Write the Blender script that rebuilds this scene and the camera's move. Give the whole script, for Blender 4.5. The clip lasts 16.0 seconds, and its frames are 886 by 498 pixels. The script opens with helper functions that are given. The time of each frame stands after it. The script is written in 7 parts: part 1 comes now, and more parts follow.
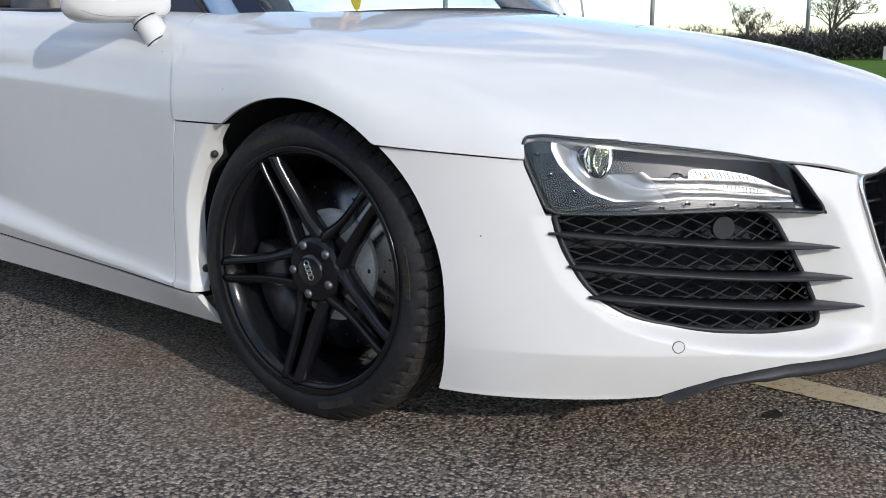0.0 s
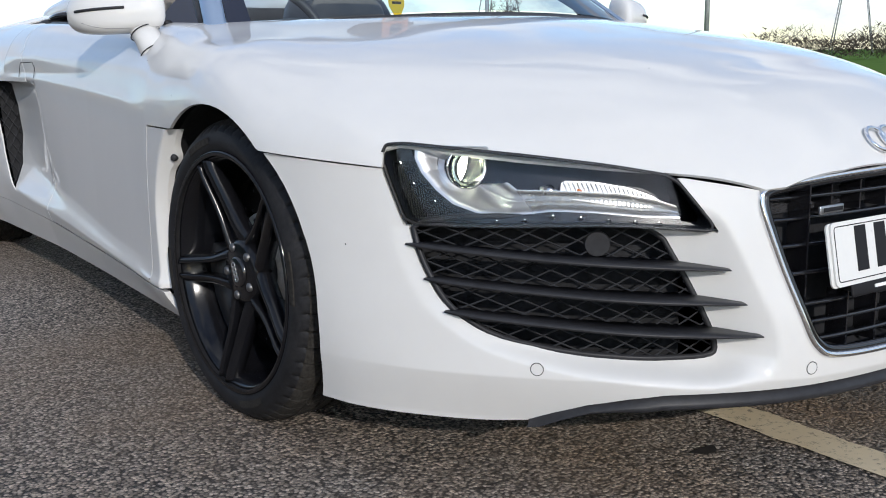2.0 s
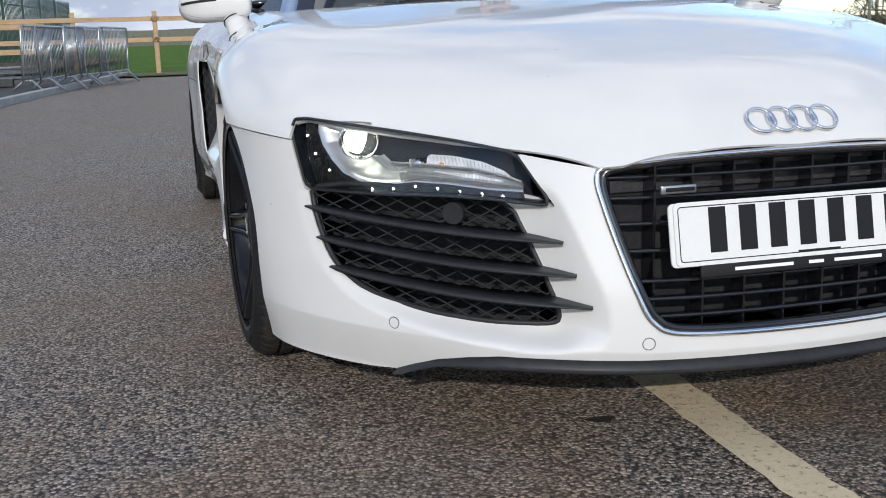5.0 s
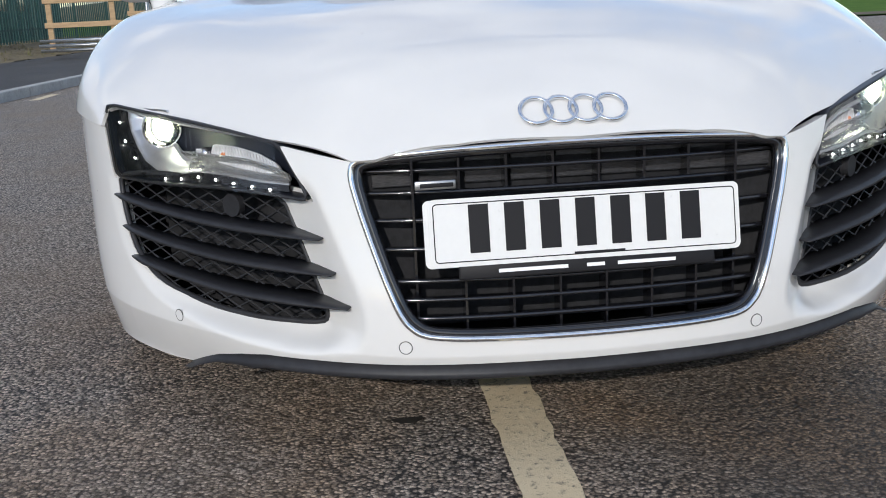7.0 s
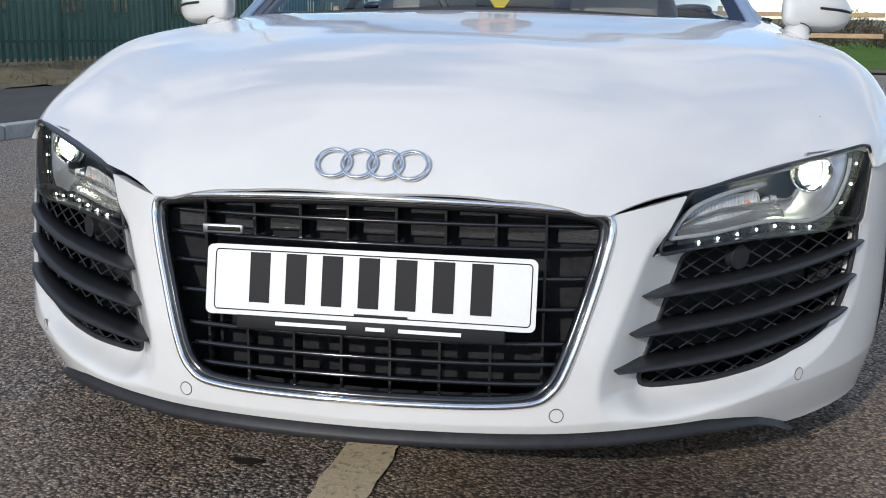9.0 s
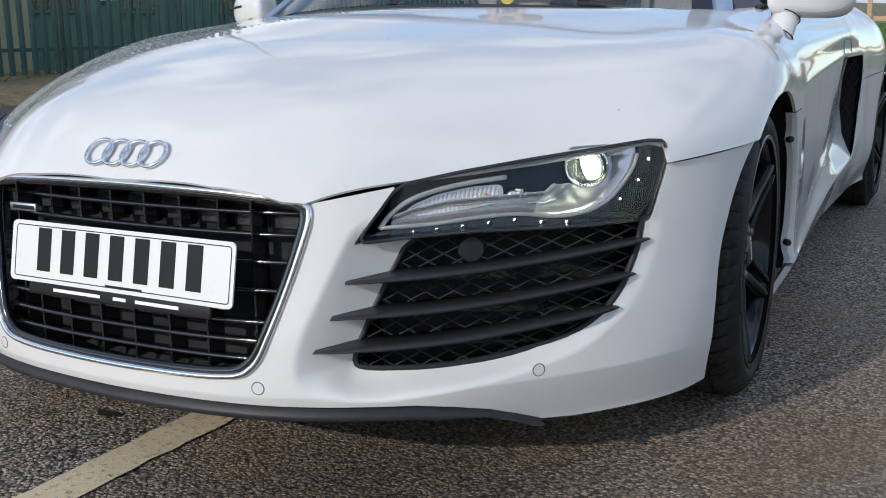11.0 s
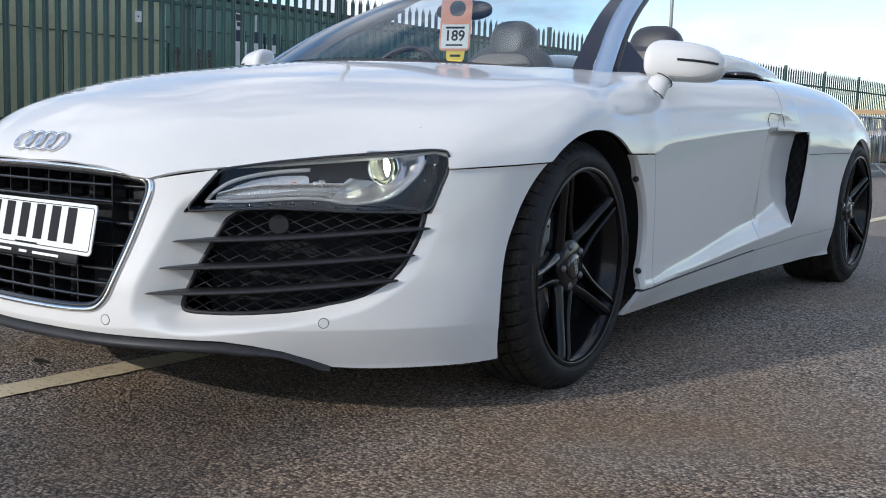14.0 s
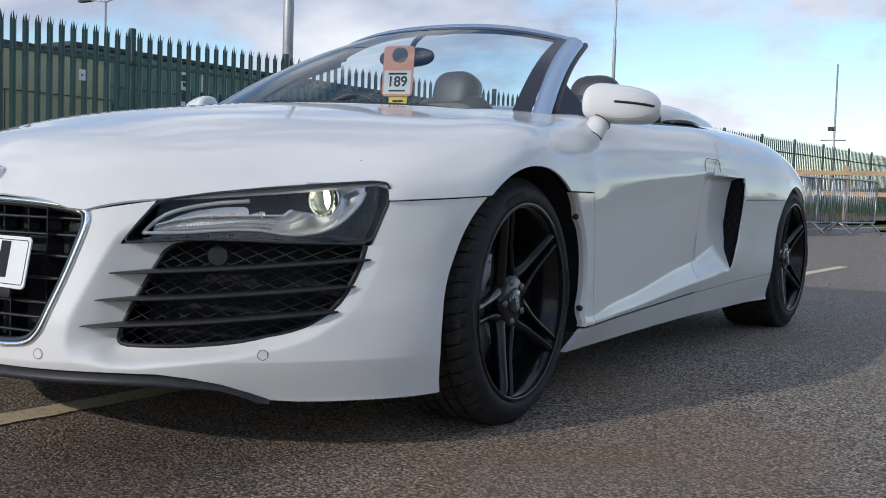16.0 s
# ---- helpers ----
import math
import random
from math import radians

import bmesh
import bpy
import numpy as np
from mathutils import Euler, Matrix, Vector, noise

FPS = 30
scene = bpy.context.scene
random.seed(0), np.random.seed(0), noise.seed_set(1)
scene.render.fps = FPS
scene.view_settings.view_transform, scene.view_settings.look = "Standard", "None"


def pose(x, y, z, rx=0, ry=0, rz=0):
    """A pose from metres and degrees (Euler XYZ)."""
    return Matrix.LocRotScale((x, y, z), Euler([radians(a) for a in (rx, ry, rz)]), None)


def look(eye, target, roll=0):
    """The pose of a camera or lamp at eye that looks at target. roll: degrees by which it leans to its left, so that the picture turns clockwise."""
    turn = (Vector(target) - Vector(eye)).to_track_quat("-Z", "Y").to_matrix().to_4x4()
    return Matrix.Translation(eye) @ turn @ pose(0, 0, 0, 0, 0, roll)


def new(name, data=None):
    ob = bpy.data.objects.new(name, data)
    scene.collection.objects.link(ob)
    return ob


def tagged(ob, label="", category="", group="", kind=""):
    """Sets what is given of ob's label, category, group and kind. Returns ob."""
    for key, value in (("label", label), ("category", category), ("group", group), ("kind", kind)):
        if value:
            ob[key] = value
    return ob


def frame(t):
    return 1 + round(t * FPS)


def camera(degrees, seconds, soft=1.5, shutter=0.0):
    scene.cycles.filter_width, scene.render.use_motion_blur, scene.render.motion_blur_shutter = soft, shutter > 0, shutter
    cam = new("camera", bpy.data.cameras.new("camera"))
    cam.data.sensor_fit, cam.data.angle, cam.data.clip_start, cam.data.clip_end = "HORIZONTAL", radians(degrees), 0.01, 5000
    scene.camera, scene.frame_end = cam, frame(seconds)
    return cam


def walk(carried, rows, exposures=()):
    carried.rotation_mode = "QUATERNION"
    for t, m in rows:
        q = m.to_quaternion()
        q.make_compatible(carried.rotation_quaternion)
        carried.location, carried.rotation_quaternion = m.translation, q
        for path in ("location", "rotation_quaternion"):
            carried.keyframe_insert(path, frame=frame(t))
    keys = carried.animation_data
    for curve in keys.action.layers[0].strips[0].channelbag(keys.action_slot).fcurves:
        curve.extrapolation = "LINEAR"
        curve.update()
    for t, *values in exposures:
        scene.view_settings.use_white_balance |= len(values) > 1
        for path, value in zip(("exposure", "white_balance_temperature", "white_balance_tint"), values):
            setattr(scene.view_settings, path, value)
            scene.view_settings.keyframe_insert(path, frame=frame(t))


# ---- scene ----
cam = camera(46.73, 16.0, soft=1.0)
# seconds, eye (x, y, z), turn (rx, ry, rz); the car faces -y, its front axle lies at y = 0
ROWS = [
    (0.0, -2.324, -1.529, 0.764, 78.89, -0.01, -50.52),
    (0.5, -2.244, -1.651, 0.745, 79.20, 0.03, -49.27),
    (1.0, -2.185, -1.818, 0.757, 80.24, 0.59, -45.94),
    (1.5, -2.015, -1.905, 0.730, 79.45, 1.26, -42.68),
    (2.0, -1.788, -1.986, 0.762, 79.22, 0.74, -35.81),
    (2.5, -1.600, -1.996, 0.746, 78.29, 0.87, -32.72),
    (3.0, -1.468, -2.059, 0.742, 77.29, 2.74, -28.06),
    (3.5, -1.326, -2.214, 0.751, 78.01, 1.33, -22.01),
    (3.7, -1.308, -2.262, 0.746, 78.61, 0.51, -21.31),
    (5.8, -0.851, -2.628, 0.774, 77.49, 1.62, -11.68),
    (6.0, -0.787, -2.589, 0.770, 76.89, 0.69, -11.28),
    (6.5, -0.630, -2.526, 0.780, 75.66, 1.56, -9.18),
    (7.0, -0.410, -2.596, 0.779, 76.51, 2.46, -6.88),
    (7.5, -0.203, -2.662, 0.804, 79.95, 2.25, -2.59),
    (8.0, -0.045, -2.618, 0.807, 78.89, 1.61, 2.02),
    (8.2, 0.031, -2.586, 0.806, 78.38, 1.50, 3.50),
    (10.3, 0.989, -2.353, 0.798, 78.39, 1.35, 23.58),
    (10.5, 1.084, -2.322, 0.795, 78.19, 2.76, 25.62),
    (11.0, 1.321, -2.278, 0.812, 77.73, 0.69, 27.31),
    (11.5, 1.520, -2.350, 0.854, 77.72, 0.85, 28.05),
    (12.0, 1.748, -2.347, 0.882, 77.26, 1.30, 29.39),
    (12.5, 1.945, -2.258, 0.882, 77.51, -0.15, 34.74),
    (13.0, 2.040, -2.288, 0.876, 77.75, 0.22, 36.41),
    (13.5, 2.127, -2.332, 0.790, 77.35, -1.05, 35.63),
    (14.0, 2.138, -2.343, 0.662, 83.22, -1.88, 35.43),
    (14.5, 2.136, -2.354, 0.634, 83.87, -2.37, 34.05),
    (15.0, 2.136, -2.342, 0.599, 87.14, -2.26, 33.65),
    (15.5, 2.143, -2.351, 0.581, 87.78, -2.89, 33.03),
    (16.0, 2.158, -2.341, 0.594, 86.82, -1.82, 32.49),
]
walk(cam, [(t, pose(x, y, z, rx, ry, rz)) for t, x, y, z, rx, ry, rz in ROWS],
     [(0.0, 0.42, 5950, 10), (1.5, 0.28, 5950, 10), (3.0, 0.27, 5950, 10), (8.0, 0.24, 5950, 10), (11.0, 0.26, 5950, 10), (12.0, 0.42, 5950, 10), (14.5, 0.40, 5950, 10), (15.0, 0.28, 5950, 10), (16.0, 0.14, 5950, 10)])

# ---- sky and sun ----
SUN_EL, SUN_AZ = 22.5, 18.0          # height; degrees from straight ahead of the car towards its right side
TO_SUN = Vector((-math.sin(radians(SUN_AZ)) * math.cos(radians(SUN_EL)), -math.cos(radians(SUN_AZ)) * math.cos(radians(SUN_EL)), math.sin(radians(SUN_EL))))
sun_data = bpy.data.lights.new("sun", "SUN")
sun_data.energy, sun_data.angle, sun_data.color = 2.25, radians(0.6), (1.0, 0.90, 0.77)
sun = new("sun", sun_data)
sun.matrix_world = look((0, 0, 30), Vector((0, 0, 30)) - TO_SUN)

world = bpy.data.worlds.new("sky")
scene.world = world
world.use_nodes = True
wn, wl = world.node_tree.nodes, world.node_tree.links
sky = wn.new("ShaderNodeTexSky")
sky.sky_type, sky.sun_disc, sky.sun_elevation, sky.sun_rotation = "NISHITA", False, radians(SUN_EL), radians(180 + SUN_AZ)
sky.air_density, sky.dust_density, sky.ozone_density = 1.0, 0.4, 1.6
coord = wn.new("ShaderNodeTexCoord")
squash = wn.new("ShaderNodeMapping")
squash.inputs["Scale"].default_value = (1.0, 1.0, 2.1)
squash.inputs["Location"].default_value = (3.1, 0.4, 0.2)
cloud = wn.new("ShaderNodeTexNoise")
cloud.inputs["Scale"].default_value, cloud.inputs["Detail"].default_value, cloud.inputs["Roughness"].default_value = 3.0, 12.0, 0.58
cover = wn.new("ShaderNodeValToRGB")
cover.color_ramp.elements[0].position, cover.color_ramp.elements[1].position = 0.45, 0.55
shade = wn.new("ShaderNodeTexNoise")
shade.inputs["Scale"].default_value, shade.inputs["Detail"].default_value = 4.5, 6.0
tone = wn.new("ShaderNodeValToRGB")
tone.color_ramp.elements[0].position, tone.color_ramp.elements[1].position = 0.38, 0.62
tone.color_ramp.elements[0].color, tone.color_ramp.elements[1].color = (2.9, 3.1, 3.7, 1), (5.6, 5.55, 5.5, 1)
blend = wn.new("ShaderNodeMix")
blend.data_type = "RGBA"
back = wn["Background"]
back.inputs["Strength"].default_value = 0.152
wl.new(coord.outputs["Generated"], squash.inputs["Vector"])
wl.new(squash.outputs["Vector"], cloud.inputs["Vector"])
wl.new(squash.outputs["Vector"], shade.inputs["Vector"])
wl.new(cloud.outputs["Fac"], cover.inputs["Fac"])
wl.new(shade.outputs["Fac"], tone.inputs["Fac"])
wl.new(cover.outputs["Color"], blend.inputs["Factor"])
wl.new(sky.outputs["Color"], blend.inputs["A"])
wl.new(tone.outputs["Color"], blend.inputs["B"])
wl.new(blend.outputs["Result"], back.inputs["Color"])

# ---- materials ----
def material(name, colour, rough=0.5, metal=0.0, coat=0.0, spec=0.5, noise_scale=0.0, spread=0.0, bump=0.0, bump_scale=200.0, stretch=(1, 1, 1), tint=None, random_tint=0.0):
    """A Principled material; the colour drifts by spread (towards tint, if given) with a two-scale noise, and fine relief of bump."""
    m = bpy.data.materials.new(name)
    m.use_nodes = True
    n, l = m.node_tree.nodes, m.node_tree.links
    p = n["Principled BSDF"]
    p.inputs["Base Color"].default_value = (*colour, 1)
    p.inputs["Roughness"].default_value, p.inputs["Metallic"].default_value = rough, metal
    p.inputs["Specular IOR Level"].default_value = spec
    p.inputs["Coat Weight"].default_value, p.inputs["Coat Roughness"].default_value = coat, 0.03
    if noise_scale or bump:
        c, mp = n.new("ShaderNodeTexCoord"), n.new("ShaderNodeMapping")
        mp.inputs["Scale"].default_value = stretch
        l.new(c.outputs["Object"], mp.inputs["Vector"])
    if noise_scale:
        a, b = n.new("ShaderNodeTexNoise"), n.new("ShaderNodeTexNoise")
        a.inputs["Scale"].default_value, a.inputs["Detail"].default_value = noise_scale, 5
        b.inputs["Scale"].default_value, b.inputs["Detail"].default_value = noise_scale * 9, 4
        for t in (a, b):
            l.new(mp.outputs["Vector"], t.inputs["Vector"])
        mean = n.new("ShaderNodeMath")
        mean.operation = "ADD"
        l.new(a.outputs["Fac"], mean.inputs[0])
        l.new(b.outputs["Fac"], mean.inputs[1])
        ramp = n.new("ShaderNodeMapRange")
        ramp.inputs["From Min"].default_value, ramp.inputs["From Max"].default_value = 0.7, 1.3
        l.new(mean.outputs["Value"], ramp.inputs["Value"])
        mix = n.new("ShaderNodeMix")
        mix.data_type = "RGBA"
        lo = tuple(v * (1 - spread) for v in colour)
        hi = tint if tint else tuple(min(1.0, v * (1 + spread)) for v in colour)
        mix.inputs["A"].default_value, mix.inputs["B"].default_value = (*lo, 1), (*hi, 1)
        l.new(ramp.outputs["Result"], mix.inputs["Factor"])
        out = mix.outputs["Result"]
        if random_tint:
            info, vary = n.new("ShaderNodeObjectInfo"), n.new("ShaderNodeHueSaturation")
            span = n.new("ShaderNodeMapRange")
            span.inputs["To Min"].default_value, span.inputs["To Max"].default_value = 1 - random_tint, 1 + random_tint
            l.new(info.outputs["Random"], span.inputs["Value"])
            l.new(span.outputs["Result"], vary.inputs["Value"])
            l.new(out, vary.inputs["Color"])
            out = vary.outputs["Color"]
        l.new(out, p.inputs["Base Color"])
        rr = n.new("ShaderNodeMapRange")
        rr.inputs["To Min"].default_value, rr.inputs["To Max"].default_value = max(0.0, rough - 0.06), min(1.0, rough + 0.06)
        l.new(b.outputs["Fac"], rr.inputs["Value"])
        l.new(rr.outputs["Result"], p.inputs["Roughness"])
    if bump:
        g, bm_ = n.new("ShaderNodeTexNoise"), n.new("ShaderNodeBump")
        g.inputs["Scale"].default_value, g.inputs["Detail"].default_value = bump_scale, 4
        bm_.inputs["Strength"].default_value, bm_.inputs["Distance"].default_value = bump, 0.01
        l.new(mp.outputs["Vector"], g.inputs["Vector"])
        l.new(g.outputs["Fac"], bm_.inputs["Height"])
        l.new(bm_.outputs["Normal"], p.inputs["Normal"])
    return m


def clear_glass(name, tint=(1, 1, 1), rough=0.0, ior=1.45):
    m = bpy.data.materials.new(name)
    m.use_nodes = True
    n, l = m.node_tree.nodes, m.node_tree.links
    n.remove(n["Principled BSDF"])
    see, gloss, mix, fres = n.new("ShaderNodeBsdfTransparent"), n.new("ShaderNodeBsdfGlossy"), n.new("ShaderNodeMixShader"), n.new("ShaderNodeFresnel")
    see.inputs["Color"].default_value = (*tint, 1)
    gloss.inputs["Roughness"].default_value, fres.inputs["IOR"].default_value = rough + 0.01, ior
    l.new(fres.outputs["Fac"], mix.inputs["Fac"])
    l.new(see.outputs["BSDF"], mix.inputs[1])
    l.new(gloss.outputs["BSDF"], mix.inputs[2])
    l.new(mix.outputs["Shader"], n["Material Output"].inputs["Surface"])
    return m


def glowing(name, colour, strength):
    m = bpy.data.materials.new(name)
    m.use_nodes = True
    p = m.node_tree.nodes["Principled BSDF"]
    p.inputs["Base Color"].default_value = (*colour, 1)
    p.inputs["Emission Color"].default_value, p.inputs["Emission Strength"].default_value = (*colour, 1), strength
    return m


INDICATOR = material("ribbed_clear_reflector", (0.72, 0.72, 0.73), 0.38, metal=0.5, noise_scale=40, spread=0.2)
PAINT = material("white_car_paint", (0.645, 0.640, 0.628), 0.55, coat=1.0, spec=0.15, noise_scale=3.0, spread=0.012)
BLACK_TRIM = material("black_trim", (0.026, 0.0265, 0.030), 0.46, spec=0.25, noise_scale=8, spread=0.25, bump=0.03, bump_scale=900)
MESH_BLACK = material("grille_mesh_black", (0.032, 0.033, 0.037), 0.42, spec=0.28, noise_scale=20, spread=0.2)
GLOSS_BLACK = material("gloss_black", (0.008, 0.008, 0.01), 0.12, coat=0.6, noise_scale=6, spread=0.2)
DARK_VOID = material("dark_liner", (0.023, 0.0235, 0.026), 0.9, spec=0.2, noise_scale=9, spread=0.3, bump=0.1, bump_scale=120)
RUBBER = material("tyre_rubber", (0.012, 0.0122, 0.014), 0.62, spec=0.22, noise_scale=14, spread=0.3, tint=(0.022, 0.022, 0.024), bump=0.05, bump_scale=500)
TREAD = material("dusty_tread", (0.022, 0.021, 0.020), 0.88, spec=0.15, noise_scale=16, spread=0.5, tint=(0.046, 0.042, 0.037), bump=0.15, bump_scale=260)
RIM_BLACK = material("black_alloy", (0.0068, 0.0070, 0.0088), 0.17, coat=0.15, spec=0.25, noise_scale=9, spread=0.2)
DISC = material("brake_disc_steel", (0.20, 0.20, 0.20), 0.24, metal=1.0, noise_scale=30, spread=0.25)
HAT = material("disc_hat_grey", (0.58, 0.56, 0.53), 0.5, metal=0.25, noise_scale=18, spread=0.25)
CALIPER = material("brake_caliper_grey", (0.014, 0.0145, 0.016), 0.4, noise_scale=12, spread=0.2)
CHROME = material("chrome", (0.82, 0.83, 0.85), 0.07, metal=1.0)
SATIN = material("satin_aluminium", (0.50, 0.51, 0.53), 0.34, metal=1.0, noise_scale=20, spread=0.04)
REFLECTOR = material("satin_reflector", (0.62, 0.63, 0.65), 0.30, metal=0.8)
SHELF = material("dark_satin_shelf", (0.60, 0.60, 0.59), 0.24, metal=0.85, noise_scale=25, spread=0.12)
BOLT = material("dark_bolt_steel", (0.16, 0.16, 0.165), 0.45, metal=0.8, noise_scale=40, spread=0.2)
SILVER = material("silver_reflector", (0.72, 0.73, 0.75), 0.16, metal=1.0)
LENS_GREY = material("lamp_housing_grey", (0.10, 0.105, 0.11), 0.3, metal=0.6, noise_scale=10, spread=0.15)
WHITE_PLATE = material("plate_white", (0.70, 0.70, 0.685), 0.3, coat=0.3, noise_scale=12, spread=0.02)
PLATE_BLACK = material("plate_black", (0.016, 0.016, 0.018), 0.5, spec=0.15)
WHITE_PRINT = material("white_print", (0.8, 0.8, 0.8), 0.5)
LEATHER = material("dark_grey_leather", (0.040, 0.042, 0.050), 0.45, noise_scale=10, spread=0.15, bump=0.06, bump_scale=400)
TAN = material("beige_leather", (0.17, 0.152, 0.130), 0.5, noise_scale=10, spread=0.1, bump=0.05, bump_scale=400)
DASH = material("dark_dash", (0.02, 0.021, 0.024), 0.6, noise_scale=20, spread=0.15, bump=0.05, bump_scale=600)
ORANGE_CARD = material("orange_card", (0.80, 0.30, 0.16), 0.5, noise_scale=20, spread=0.05)
YELLOW_CARD = material("yellow_card", (0.85, 0.62, 0.02), 0.5, noise_scale=20, spread=0.05)
LAMP_GLASS = clear_glass("lamp_lens", ior=1.48)
SCREEN_GLASS = clear_glass("windscreen_glass", (0.68, 0.79, 0.86), ior=1.40)
BULB_GLASS = clear_glass("projector_glass", (0.97, 0.98, 0.88), ior=1.5)
XENON = glowing("xenon_light", (1.0, 0.97, 0.85), 22.0)
LED = glowing("white_led", (1.0, 0.98, 0.88), 7.0)
LIGHT_GUIDE = material("white_light_guide", (0.64, 0.66, 0.69), 0.25, coat=0.4, noise_scale=20, spread=0.03)
AMBER = material("amber_plastic", (0.75, 0.25, 0.08), 0.25, coat=0.5)


def add_chips(m, dark):
    """Sparse tiny stone chips in a painted surface."""
    n, l = m.node_tree.nodes, m.node_tree.links
    p = n["Principled BSDF"]
    base = p.inputs["Base Color"].links[0].from_socket
    c, v = n.new("ShaderNodeTexCoord"), n.new("ShaderNodeTexVoronoi")
    v.inputs["Scale"].default_value = 16
    l.new(c.outputs["Object"], v.inputs["Vector"])
    near, pick, both = n.new("ShaderNodeMath"), n.new("ShaderNodeMath"), n.new("ShaderNodeMath")
    near.operation, near.inputs[1].default_value = "LESS_THAN", 0.030
    sep = n.new("ShaderNodeSeparateColor")
    l.new(v.outputs["Color"], sep.inputs["Color"])
    pick.operation, pick.inputs[1].default_value = "GREATER_THAN", 0.72
    both.operation = "MULTIPLY"
    l.new(v.outputs["Distance"], near.inputs[0])
    l.new(sep.outputs["Red"], pick.inputs[0])
    l.new(near.outputs["Value"], both.inputs[0])
    l.new(pick.outputs["Value"], both.inputs[1])
    mix = n.new("ShaderNodeMix")
    mix.data_type = "RGBA"
    mix.inputs["B"].default_value = (*dark, 1)
    l.new(both.outputs["Value"], mix.inputs["Factor"])
    l.new(base, mix.inputs["A"])
    l.new(mix.outputs["Result"], p.inputs["Base Color"])


add_chips(PAINT, (0.10, 0.10, 0.10))

# ---- building tools ----
def part(name, bm, mat, parent=None, label="", smooth=True):
    """Links a bmesh as one mesh object, under parent if there is one."""
    me = bpy.data.meshes.new(name)
    bm.to_mesh(me)
    bm.free()
    if smooth:
        for f in me.polygons:
            f.use_smooth = True
    me.materials.append(mat)
    ob = new(name, me)
    ob.parent = parent
    return tagged(ob, label)


def from_lists(name, verts, faces, mat, parent=None, label="", smooth=True):
    me = bpy.data.meshes.new(name)
    me.from_pydata([tuple(v) for v in verts], [], faces)
    me.validate()
    if smooth:
        for f in me.polygons:
            f.use_smooth = True
    me.materials.append(mat)
    ob = new(name, me)
    ob.parent = parent
    return tagged(ob, label)


def again(ob, name, m, parent=None):
    """Another object on the same mesh at pose m."""
    o = new(name, ob.data)
    o.parent, o.matrix_basis = parent, m
    return o


def thing(name, label, category, group="", kind="", at=(0, 0, 0)):
    e = new(name)
    e.location = at
    e.empty_display_size = 0.1
    return tagged(e, label, category, group, kind)


def box(bm, lo, hi, bevel=0.0, m=None):
    """Adds a box between two corners, with rounded edges, moved by m."""
    made = bmesh.ops.create_cube(bm, size=1.0)["verts"]
    for v in made:
        v.co = Vector([(a + b) / 2 + c * (b - a) for a, b, c in zip(lo, hi, v.co)])
    if bevel:
        edges = {e for v in made for e in v.link_edges}
        out = bmesh.ops.bevel(bm, geom=list(edges), offset=bevel, segments=2, affect="EDGES", profile=0.5)
        made = list({v for f in out["faces"] for v in f.verts} | {v for v in made if v.is_valid})
    if m is not None:
        bmesh.ops.transform(bm, matrix=m, verts=[v for v in made if v.is_valid])
    return bm


def block(lo, hi, bevel=0.0, m=None):
    return box(bmesh.new(), lo, hi, bevel, m)


def lathe(profile, segs=64, axis="X", bm=None, close=False):
    """Turns a profile of (radius, along) about the x (or z) axis."""
    bm = bm or bmesh.new()
    rings = []
    for i in range(segs):
        a = 2 * math.pi * i / segs
        c, s = math.cos(a), math.sin(a)
        rings.append([bm.verts.new((d, r * c, r * s) if axis == "X" else (r * c, r * s, d)) for r, d in profile])
    n = len(profile)
    for i in range(segs):
        a, b = rings[i], rings[(i + 1) % segs]
        for j in range(n if close else n - 1):
            k = (j + 1) % n
            bm.faces.new((a[j], a[k], b[k], b[j]))
    bmesh.ops.remove_doubles(bm, verts=bm.verts, dist=1e-5)
    bmesh.ops.recalc_face_normals(bm, faces=bm.faces)
    return bm


def tube(points, radius, segs=8, closed=False, bm=None, flat=1.0):
    """A round bar along points; flat squeezes it along its second direction."""
    bm = bm or bmesh.new()
    pts = [Vector(p) for p in points]
    n = len(pts)
    rings, up = [], None
    for i, p in enumerate(pts):
        a = pts[(i - 1) % n] if closed or i else p
        b = pts[(i + 1) % n] if closed or i < n - 1 else p
        d = (b - a).normalized()
        if up is None:
            up = Vector((0, 0, 1)) if abs(d.z) < 0.9 else Vector((1, 0, 0))
        side = d.cross(up).normalized()
        up = side.cross(d).normalized()
        r = radius[i] if isinstance(radius, (list, tuple)) else radius
        rings.append([bm.verts.new(p + r * (math.cos(t) * side + flat * math.sin(t) * up)) for t in (2 * math.pi * k / segs for k in range(segs))])
    for i in range(n if closed else n - 1):
        a, b = rings[i], rings[(i + 1) % n]
        for k in range(segs):
            bm.faces.new((a[k], a[(k + 1) % segs], b[(k + 1) % segs], b[k]))
    if not closed:
        bm.faces.new(rings[0][::-1])
        bm.faces.new(rings[-1])
    bmesh.ops.recalc_face_normals(bm, faces=bm.faces)
    return bm


